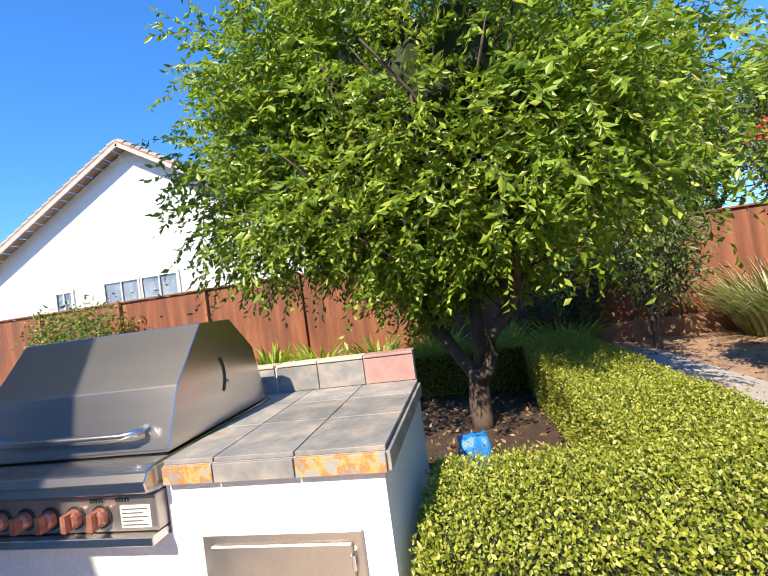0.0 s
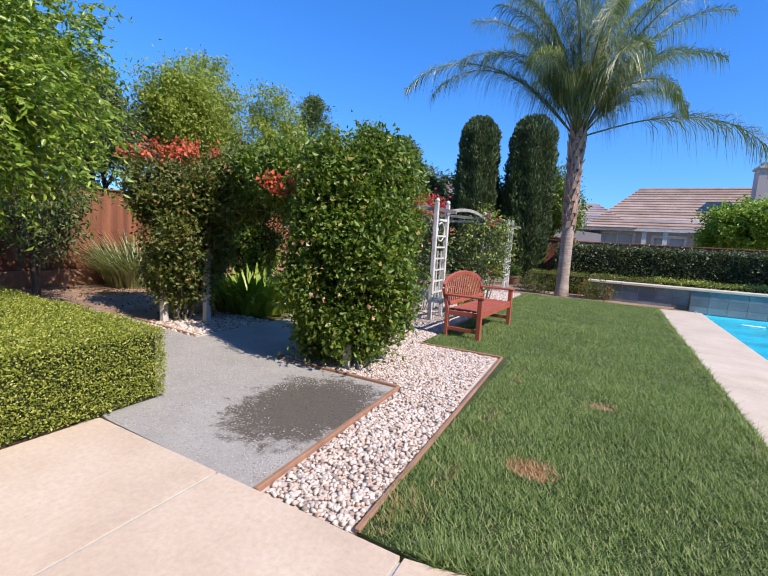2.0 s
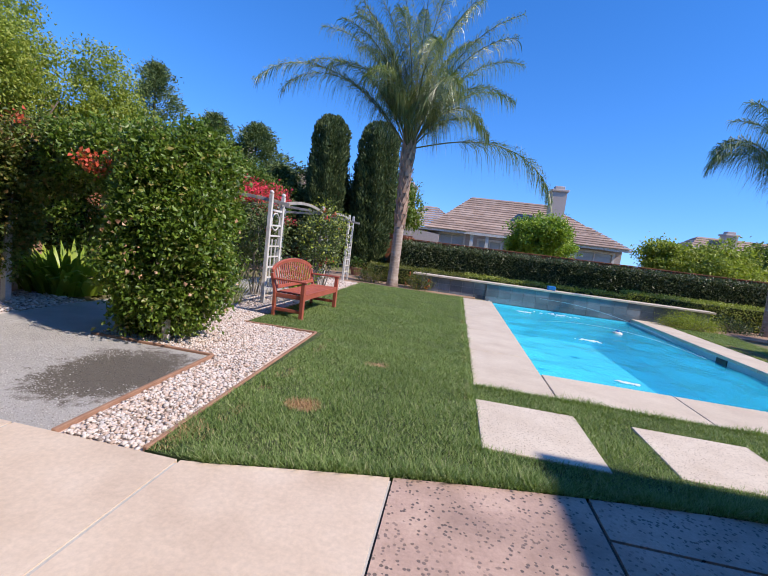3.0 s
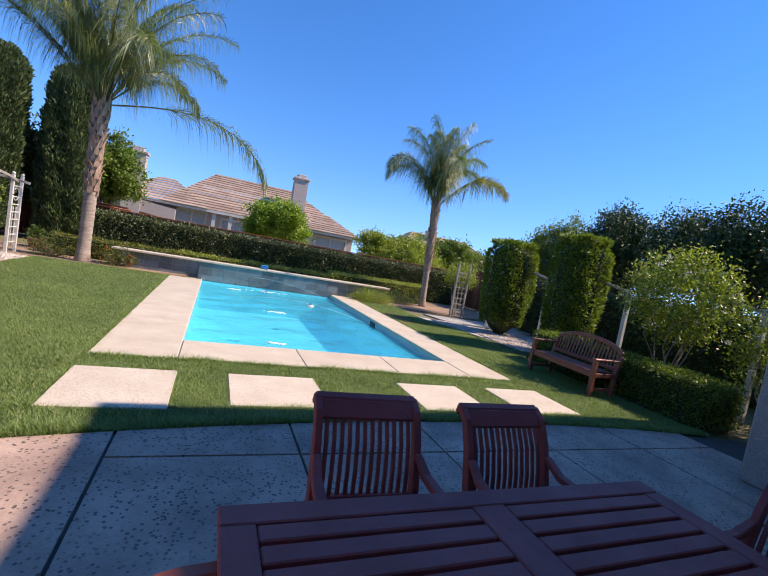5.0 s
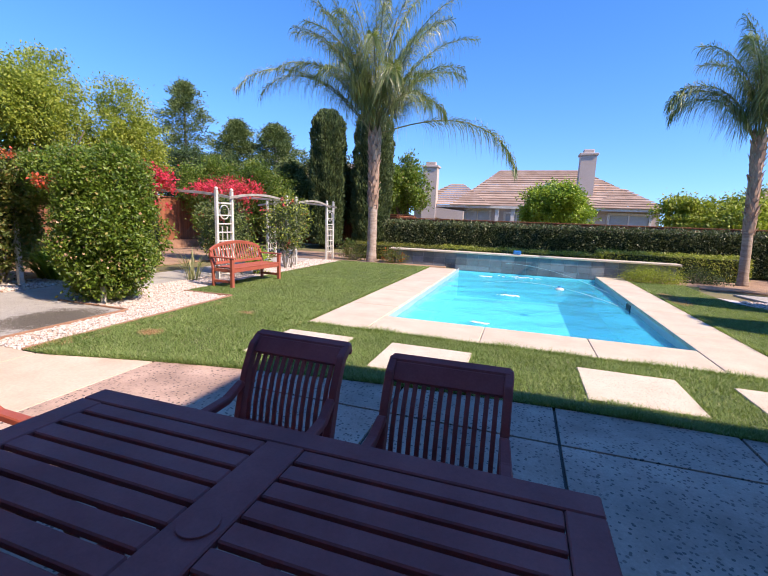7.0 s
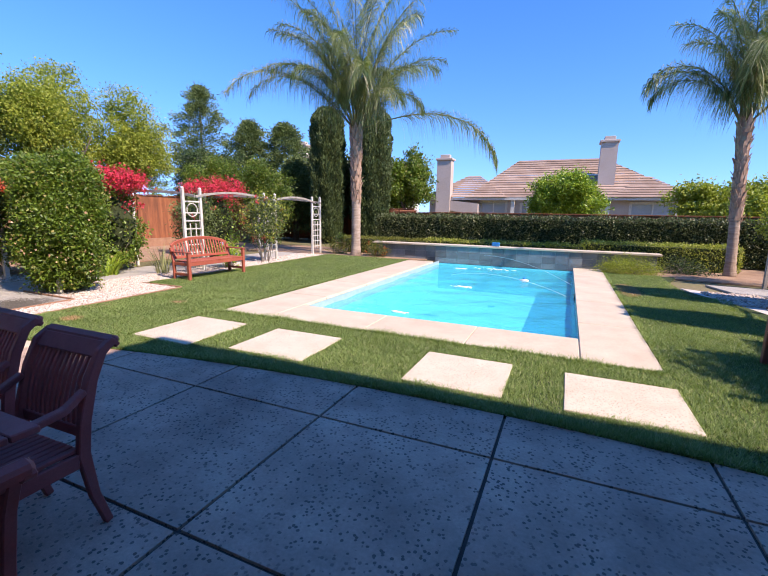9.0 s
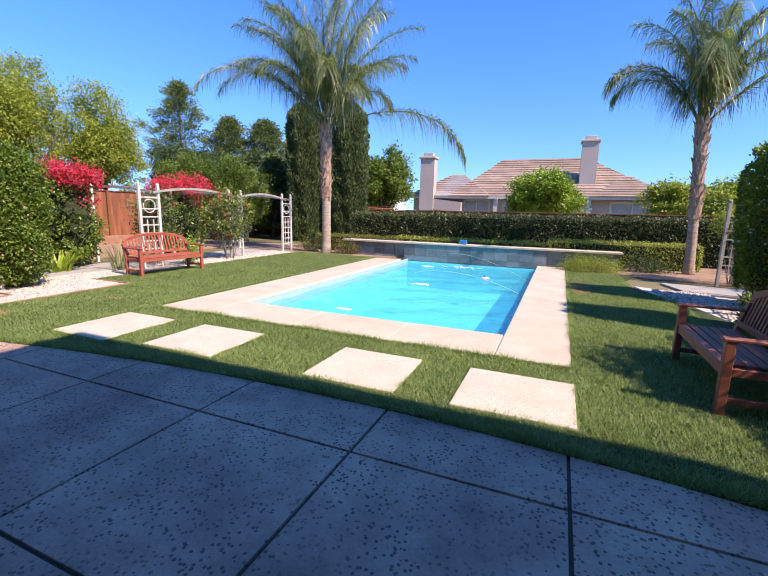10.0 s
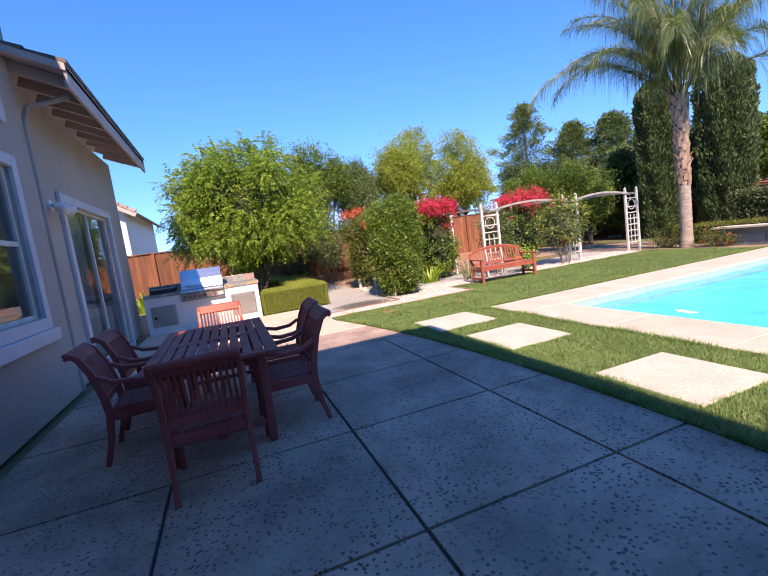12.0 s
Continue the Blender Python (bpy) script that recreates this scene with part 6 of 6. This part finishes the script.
tile_rows((11.0, 34.9, ZE), (16.6, 34.9, ZE), (14.0, 38.5, 4.9), (13.6, 38.5, 4.9), rf, 9)
bm = bmesh.new()
bx(bm, -3.8, 16.6, 35.05, 35.15, 2.92, 3.12)
part("fascia", bm, M_white, far, "pale eave board")
def chimney(x0, x1, y0, y1, z1, parent):
    bm = bmesh.new()
    bx(bm, x0, x1, y0, y1, 0, z1 - .5)
    c = part("chimney", bm, M_far_stucco, parent, "stucco chimney")
    bm = bmesh.new()
    bx(bm, x0 - .12, x1 + .12, y0 - .12, y1 + .12, z1 - .498, z1 - .32)
    part("chimney_cap", bm, M_far_stucco, c, "", .03)
    bm = bmesh.new()
    bx(bm, x0 + .2, x1 - .2, y0 + .2, y1 - .2, z1 - .318, z1)
    part("chimney_pot", bm, M_far_stucco, c, "", .03)
chimney(-2.6, -1.35, 34.6, 35.5, 6.75, far)
chimney(10.2, 11.4, 37.0, 38.2, 8.0, far)
bm = bmesh.new()
slab_between(bm, (-2.6, 34.7, 3.0), (1.1, 34.7, 2.6), (1.1, 35.9, 2.6), (-2.6, 35.9, 3.0), .9)
part("wing_wall", bm, M_far_stucco, far, "sloping stucco wing wall")
for x0, x1, z0, z1 in ((1.2, 3.2, 1.1, 2.75), (12.7, 15.5, 1.2, 2.65), (4.6, 6.4, .05, 2.5)):
    w = new("window")
    w.parent = far
    bm = bmesh.new()
    for a in ((x0 - .18, x0, z0 - .18, z1 + .18), (x1, x1 + .18, z0 - .18, z1 + .18), (x0, x1, z1, z1 + .18), (x0, x1, z0 - .18, z0)):
        bx(bm, a[0], a[1], 35.93, 35.998, a[2], a[3])
    bx(bm, (x0 + x1) / 2 - .05, (x0 + x1) / 2 + .05, 36.02, 36.1, z0, z1)
    part("frame", bm, M_white, w)
    bm = bmesh.new()
    bx(bm, x0, x1, 36.12, 36.13, z0, z1)
    part("pane", bm, M_blind, w)
for x in (3.9, 5.2, 7.2, 11.0):
    bm = bmesh.new()
    bx(bm, x - .14, x + .14, 35.2, 35.45, 0, 2.92)
    part("porch_post", bm, M_white, far)

# second far house on the right, third far left
def simple_house(label, x0, x1, y0, y1, ze, zr, mat_wall, chim=None):
    h_ = thing("neighbour_house", label, "house")
    bm = bmesh.new()
    bx(bm, x0, x1, y0, y1, 0, ze)
    part("wall", bm, mat_wall, h_)
    r_ = new("roof")
    r_.parent = h_
    o, xm, ym = .5, (x0 + x1) / 2, (y0 + y1) / 2
    q = (x1 - x0) * .28
    a, b, c, d = (x0 - o, y0 - o, ze), (x1 + o, y0 - o, ze), (x1 + o, y1 + o, ze), (x0 - o, y1 + o, ze)
    e, f = (xm - q, ym, zr), (xm + q, ym, zr)
    tile_rows(a, b, f, e, r_, 12)
    tile_rows(b, c, f, f, r_, 10)
    tile_rows(c, d, e, f, r_, 6)
    tile_rows(d, a, e, e, r_, 10)
    if chim:
        chimney(*chim, h_)
    for k in range(3):
        xw = x0 + (x1 - x0) * (.2 + .3 * k)
        w = new("window")
        w.parent = h_
        bm = bmesh.new()
        bx(bm, xw - .8, xw + .8, y0 - .05, y0 - .004, ze - 1.8, ze - .5)
        part("frame", bm, M_white, w)
        bm = bmesh.new()
        bx(bm, xw - .7, xw + .7, y0 - .07, y0 - .052, ze - 1.7, ze - .6)
        part("pane", bm, M_glass, w)
    return h_
simple_house("distant beige house with tiled roof and round chimney", 27.5, 44, 50, 60, 3.2, 6.6, M_far_stucco, (33.0, 34.3, 53, 54.2, 7.4))
simple_house("distant pale two-storey house with tiled roof", -25, -9.5, 40.5, 50, 4.6, 8.0, M_white_stucco, (-21.1, -19.9, 40.0, 41.0, 9.6))

# white gabled house beyond the left fence
wh = thing("gable_house", "white stucco gabled house with tiled roof beyond the fence", "house")
WX = -14.0
gy0, gy1, gya, gze, gza = -19.2, -5.2, -11.9, 4.75, 8.65
bm = bmesh.new()
def gable_wall(bm, x0, x1):
    pr = [(gy0, 0), (gy1, 0), (gy1, gze), (gya, gza), (gy0, gze)]
    lo = [bm.verts.new((x0, y, z)) for y, z in pr]
    hi = [bm.verts.new((x1, y, z)) for y, z in pr]
    bm.faces.new(lo), bm.faces.new(hi[::-1])
    for i in range(5):
        bm.faces.new((lo[i], hi[i], hi[(i + 1) % 5], lo[(i + 1) % 5]))
gable_wall(bm, WX - 9, WX)
part("wall", bm, M_white_stucco, wh)
r_ = new("roof")
r_.parent = wh
sl = (gza - gze) / (gy1 - gya)
for ye, s in ((gy1 + .6, 1), (gy0 - .6, -1)):
    zz = gze - .33
    a, b = (WX + .55, ye, zz), (WX - 9.5, ye, zz)
    c, d = (WX - 9.5, gya, gza + .05), (WX + .55, gya, gza + .05)
    tile_rows(a, b, c, d, r_, 18)
    bm = bmesh.new()
    strip(bm, [(WX + .57, ye, zz - .06), (WX + .57, gya, gza - .03)], .05, .22, (1, 0, 0))
    part("bargeboard", bm, M_fascia, wh, "pinkish barge board")
    bm = bmesh.new()
    for k in range(22):
        f0 = k / 22
        y = ye + (gya - ye) * f0
        z = zz + (gza - zz) * f0
        tube(bm, [(WX + .5, y, z + .10), (WX + .5, y + (gya - ye) / 22, z + (gza - zz) / 22 + .06)], [.13, .11], 8)
    part("rake_tiles", bm, M_roof, wh, "rounded rake tiles")
for y, w_, z0, z1 in ((-12.9, 1.5, 2.7, 3.5), (-11.2, 1.5, 2.7, 3.5), (-15.6, .7, 2.5, 3.4)):
    w = new("window")
    w.parent = wh
    bm = bmesh.new()
    for a in ((y - w_ / 2 - .12, y - w_ / 2, z0 - .12, z1 + .12), (y + w_ / 2, y + w_ / 2 + .12, z0 - .12, z1 + .12), (y - w_ / 2, y + w_ / 2, z1, z1 + .12), (y - w_ / 2, y + w_ / 2, z0 - .12, z0), (y - .03, y + .03, z0, z1)):
        bx(bm, WX + .004, WX + .07, a[0], a[1], a[2], a[3])
    part("frame", bm, M_white, w)
    bm = bmesh.new()
    bx(bm, WX + .01, WX + .02, y - w_ / 2, y + w_ / 2, z0, z1)
    part("pane", bm, M_glass, w)

# ---- loose small stuff ----
def stones(name, label, regions, per_m2, size, mat, z, flat=.55):
    """Scattered rounded stones, each its own uneven eight-cornered lump."""
    P = []
    for x0, x1, y0, y1, test in regions:
        n = int((x1 - x0) * (y1 - y0) * per_m2)
        p = np.stack([rng.uniform(x0, x1, n), rng.uniform(y0, y1, n)], 1)
        P.append(p[test(p)] if test else p)
    P = np.concatenate(P)
    n = len(P)
    dirs = np.array([[1, 0, 0], [.5, .87, 0], [-.5, .87, 0], [-1, 0, 0], [-.5, -.87, 0], [.5, -.87, 0], [0, 0, 1], [0, 0, -1]], float)
    s = size * rng.uniform(.5, 1.4, n)
    a = rng.uniform(0, 2 * math.pi, n)
    ca, sa = np.cos(a), np.sin(a)
    v = dirs[None] * (1 + rng.normal(0, .18, (n, 8, 1)))
    v = v * np.stack([s, s * rng.uniform(.55, .95, n), s * flat], 1)[:, None, :]
    x = v[..., 0] * ca[:, None] - v[..., 1] * sa[:, None]
    y = v[..., 0] * sa[:, None] + v[..., 1] * ca[:, None]
    zz = v[..., 2] + rng.normal(0, .25, (n, 8)) * s[:, None] * .25
    V = np.stack([x + P[:, :1], y + P[:, 1:], zz + z + rng.uniform(0, size * .3, n)[:, None]], 2).reshape(-1, 3)
    F = np.array([[k, (k + 1) % 6, 6] for k in range(6)] + [[(k + 1) % 6, k, 7] for k in range(6)])
    F = (np.arange(n)[:, None, None] * 8 + F[None]).reshape(-1, 3)
    return tagged(cells(name, V, F, mat), label, "gravel", "", "stuff")
edge_x = lambda y: .28 - .038 * (y - .97)
stones("pebbles", "white and tan river pebbles", [(.2, .95, 1.0, 2.95, lambda p: (p[:, 0] > edge_x(p[:, 1]) + .04) & (p[:, 0] < .92 - .035 * (p[:, 1] - 1))), (-1.4, .82, 2.98, 4.7, lambda p: p[:, 0] < .88 - .035 * (p[:, 1] - 1)), (-1.42, -.38, 4.7, 9.0, None)], 2300, .021, M_pebble, -.012)
stones("pebbles", "white pebbles further along the beds", [(-1.42, -.38, 9.0, 12.4, None), (-4.1, -2.95, 3.0, 4.4, None), (11.8, 14.3, 6.2, 9.2, None), (11.2, 12.2, 8.4, 9.9, None)], 700, .034, M_pebble, -.012)
in_stain = lambda p: (((p[:, 0] + .22) / .55) ** 2 + ((p[:, 1] - 2.1) / .66) ** 2) < rng.uniform(.35, 1.2, len(p))
stones("grit", "fine grey granite chips", [(-1.3, .22, 1.0, 2.93, lambda p: (p[:, 0] < edge_x(p[:, 1]) - .03) & ~in_stain(p)), (-4.4, -1.3, 1.6, 2.93, None)], 2600, .0058, M_chip, -.010)
stones("damp_grit", "dark damp granite chips", [(-.85, .2, 1.3, 2.92, lambda p: (p[:, 0] < edge_x(p[:, 1]) - .03) & in_stain(p))], 3000, .0055, M_dark_chip, -.010)

def litter(name, label, x0, x1, y0, y1, n, size):
    p = np.stack([rng.uniform(x0, x1, n), rng.uniform(y0, y1, n), np.full(n, -.012)], 1)
    ax = rng.normal(0, 1, (n, 3)) * np.array([1, 1, .15])
    tagged(leaves(name, p, ax, size, .5, M_litter), label, "leaf litter", "", "stuff")
litter("leaf_litter", "dry brown fallen leaves in the tree bed", -6.5, -2.2, -2.5, .7, 2600, .06)
litter("leaf_litter", "dry leaves along the fence bed", -8.7, -4.7, 1.8, 8.0, 2200, .05)

# grass blades
def blades(name, label, regions, per_m2, h, mat=M_grass, bald=True):
    P = []
    for x0, x1, y0, y1, test, dens in regions:
        n = int((x1 - x0) * (y1 - y0) * per_m2 * dens)
        p = np.stack([rng.uniform(x0, x1, n), rng.uniform(y0, y1, n)], 1)
        P.append(p[test(p)] if test else p)
    P = np.concatenate(P)
    bare = np.exp(-(((P[:, 0] - 1.62) / .14) ** 2 + ((P[:, 1] - 2.1) / .12) ** 2)) + .8 * np.exp(-(((P[:, 0] - 2.0) / .13) ** 2 + ((P[:, 1] - 3.65) / .09) ** 2)) + .45 * np.exp(-(((P[:, 0] - 1.16 + .02 * np.sin(P[:, 1] * 9)) / .05) ** 2)) * (np.sin(P[:, 1] * 5.1) + np.sin(P[:, 1] * 11.7) > .1) * (P[:, 1] < 4.6) + .7 * np.exp(-(((P[:, 0] - 9.75) / .25) ** 2 + ((P[:, 1] - 9.0) / .8) ** 2))
    P = P[rng.uniform(0, 1, len(P)) > bare * 1.5] if bald else P
    n = len(P)
    base_ = np.concatenate([P, np.full((n, 1), -.006)], 1)
    a = rng.uniform(0, 2 * math.pi, n)
    hh = h * rng.uniform(.5, 1.3, n) * (1 + .35 * np.sin(P[:, 0] * 5.3 + 1.3 * np.sin(P[:, 1] * 3.7)) * np.sin(P[:, 1] * 6.1 + P[:, 0] * 2))
    lean = np.stack([np.cos(a), np.sin(a), np.zeros(n)], 1) * (hh * rng.uniform(.4, 1.7, n))[:, None]
    w = np.stack([-np.sin(a), np.cos(a), np.zeros(n)], 1) * .0036
    v = np.stack([base_ - w, base_ + w, base_ + lean + np.array([0, 0, 1.0]) * hh[:, None]], 1).reshape(-1, 3)
    f = np.arange(n * 3).reshape(-1, 3)
    return tagged(cells(name, v, f, mat), label, "grass", "", "stuff")
ARC = lambda p: p[:, 1] > np.maximum(.97, 1.80 - .023 * (p[:, 0] - 7.3) ** 2) + .005
ST = [(3.17, 4.15, 1.95), (4.69, 5.72, 2.08), (6.90, 7.87, 2.10), (8.39, 9.39, 2.10)]
def not_stone(p):
    k = ARC(p)
    for a, b, c in ST:
        k &= ~((p[:, 0] > a) & (p[:, 0] < b) & (p[:, 1] > c + .02) & (p[:, 1] < 3.02))
    return k
blades("lawn_grass", "short mown lawn grass", [(.95, 3.16, 1.0, 5.0, lambda p: ARC(p) & (p[:, 0] > .96 - .035 * (p[:, 1] - 1)), 1.0), (3.16, 9.4, 1.2, 3.53, not_stone, 1.1), (9.4, 11.25, 1.2, 5.5, ARC, 1.0), (-.3, 3.15, 4.75, 8.0, None, .6), (-.3, 3.15, 8.0, 12.5, None, .35), (9.4, 11.4, 5.5, 9.0, None, .6), (9.4, 10.8, 9.0, 12.3, None, .4)], 11000, .032)
blades("lawn_edge_grass", "longer overhanging grass along the paving", [(1.2, 11.2, 1.0, 1.95, lambda p: ARC(p) & (p[:, 1] < np.maximum(.97, 1.80 - .023 * (p[:, 0] - 7.3) ** 2) + .16), 1.2), (3.1, 3.17, 1.9, 12.3, None, .8), (9.38, 9.46, 3.5, 12.3, None, .8), (3.16, 9.4, 3.44, 3.53, None, 1.0)], 9000, .055)

ring = lambda p: ((p[:, 0] - 1.62) / .17) ** 2 + ((p[:, 1] - 2.1) / .14) ** 2 < 1
blades("dry_grass", "dry straw-coloured grass in the bare lawn patches", [(1.3, 1.95, 1.8, 2.4, ring, 1.6), (1.85, 2.15, 3.55, 3.75, None, .7), (1.0, 1.1, 1.0, 1.5, ARC, .9), (1.1, 1.22, 1.2, 4.6, lambda p: np.sin(p[:, 1] * 5.1) + np.sin(p[:, 1] * 11.7) > .1, .35), (3.06, 3.14, 2.2, 9.0, lambda p: np.sin(p[:, 1] * 4.3) > .2, .5), (9.45, 9.9, 8.2, 10.4, lambda p: ((p[:, 0] - 9.65) / .25) ** 2 + ((p[:, 1] - 9.2) / .9) ** 2 < 1, 1.1)], 5200, .03, M_straw, False)

# water jets and small pool things
bm = bmesh.new()
for a, b, rise in (((5.7, 13.05, .25), (8.5, 10.2, -.12), .35), ((8.4, 8.6, -.16), (5.2, 10.6, -.16), .45)):
    A, B = Vector(a), Vector(b)
    tube(bm, [A.lerp(B, f) + Vector((0, 0, rise * 4 * f * (1 - f) * .5)) for f in np.linspace(0, 1, 21)], .0045, 5)
tagged(part("water_jet", bm, M_foam), "thin arcing water jets over the pool", "water jet", "", "stuff")
for x, y, r in ((5.1, 12.2, .16), (6.2, 12.6, .34), (6.0, 8.7, .15), (5.6, 5.4, .12)):
    bm = bmesh.new()
    for k in range(40):
        q = rng.normal(0, r * .5, 2) * np.array([1.6, .6])
        bmesh.ops.create_icosphere(bm, subdivisions=1, radius=rng.uniform(.012, .035), matrix=Matrix.Translation((x + q[0], y + q[1], -.155)) @ Matrix.Diagonal((1.6, 1, .4, 1)))
    tagged(part("foam", bm, M_foam), "white splash of bubbles on the pool water", "foam", "", "stuff")
fl = thing("pool_float", "small white floating chlorine dispenser", "float", pose(7.3, 10.6, -.17))
bm = bmesh.new()
tube(bm, [(0, 0, -.05), (0, 0, .0), (0, 0, .03), (0, 0, .05)], [.09, .13, .11, .05], 16)
part("ring", bm, M_white, fl)
bm = bmesh.new()
tube(bm, [(0, 0, .05), (0, 0, .09)], [.05, .04], 12)
part("cap", bm, M_blue_bag, fl, "blue cap")
bm = bmesh.new()
bmesh.ops.create_cube(bm, size=1, matrix=Matrix.Translation((6.05, 13.3, .63)) @ Matrix.Diagonal((.26, .16, .14, 1)))
tagged(part("blue_box", bm, M_blue_bag, None, "", .02), "small blue plastic box on the pool wall", "box")

# ---- pieces of floors and walls ----
for a, b, c in ST:
    bm = bmesh.new()
    poly(bm, [(a, c), (b, c), (b, 3.03), (a, 3.03)], -.05, .014)
    tagged(part("stepping_stone", bm, M_stone, None, "", .006), "pale exposed-aggregate square stepping stone set in the lawn", "paver", "stepping stones", "")
for x0, x1, y0, y1 in SLABS:
    j = .012
    tops = [(x, min(y1 - j, arc(x))) for x in np.linspace(x1 - j, x0 + j, 8)]
    if max(t_[1] for t_ in tops) <= y0 + .05:
        continue
    if x0 > 10 and y0 > -.3:
        continue
    pts = [(x0 + j, y0 + j), (x1 - j, y0 + j)] + [t_ for t_ in tops if t_[1] > y0 + .02]
    if len(pts) < 4:
        continue
    bm = bmesh.new()
    poly(bm, pts, -.06, 0)
    part("slab", bm, M_patio if x0 > 2.4 else M_patio_smooth, patio)
for x0, x1, y0, y1 in COPES:
    bm = bmesh.new()
    bx(bm, x0 + .004, x1 - .004, y0 + .004, y1 - .004, -.055, .006)
    part("slab", bm, M_coping, coping, "", .008)
for x0, x1, z0, z1, y in WALL_TILES:
    bm = bmesh.new()
    bx(bm, x0, x1, y, y + .03, z0, z1)
    part("slate_tile", bm, M_slate_dark, pool_wall)
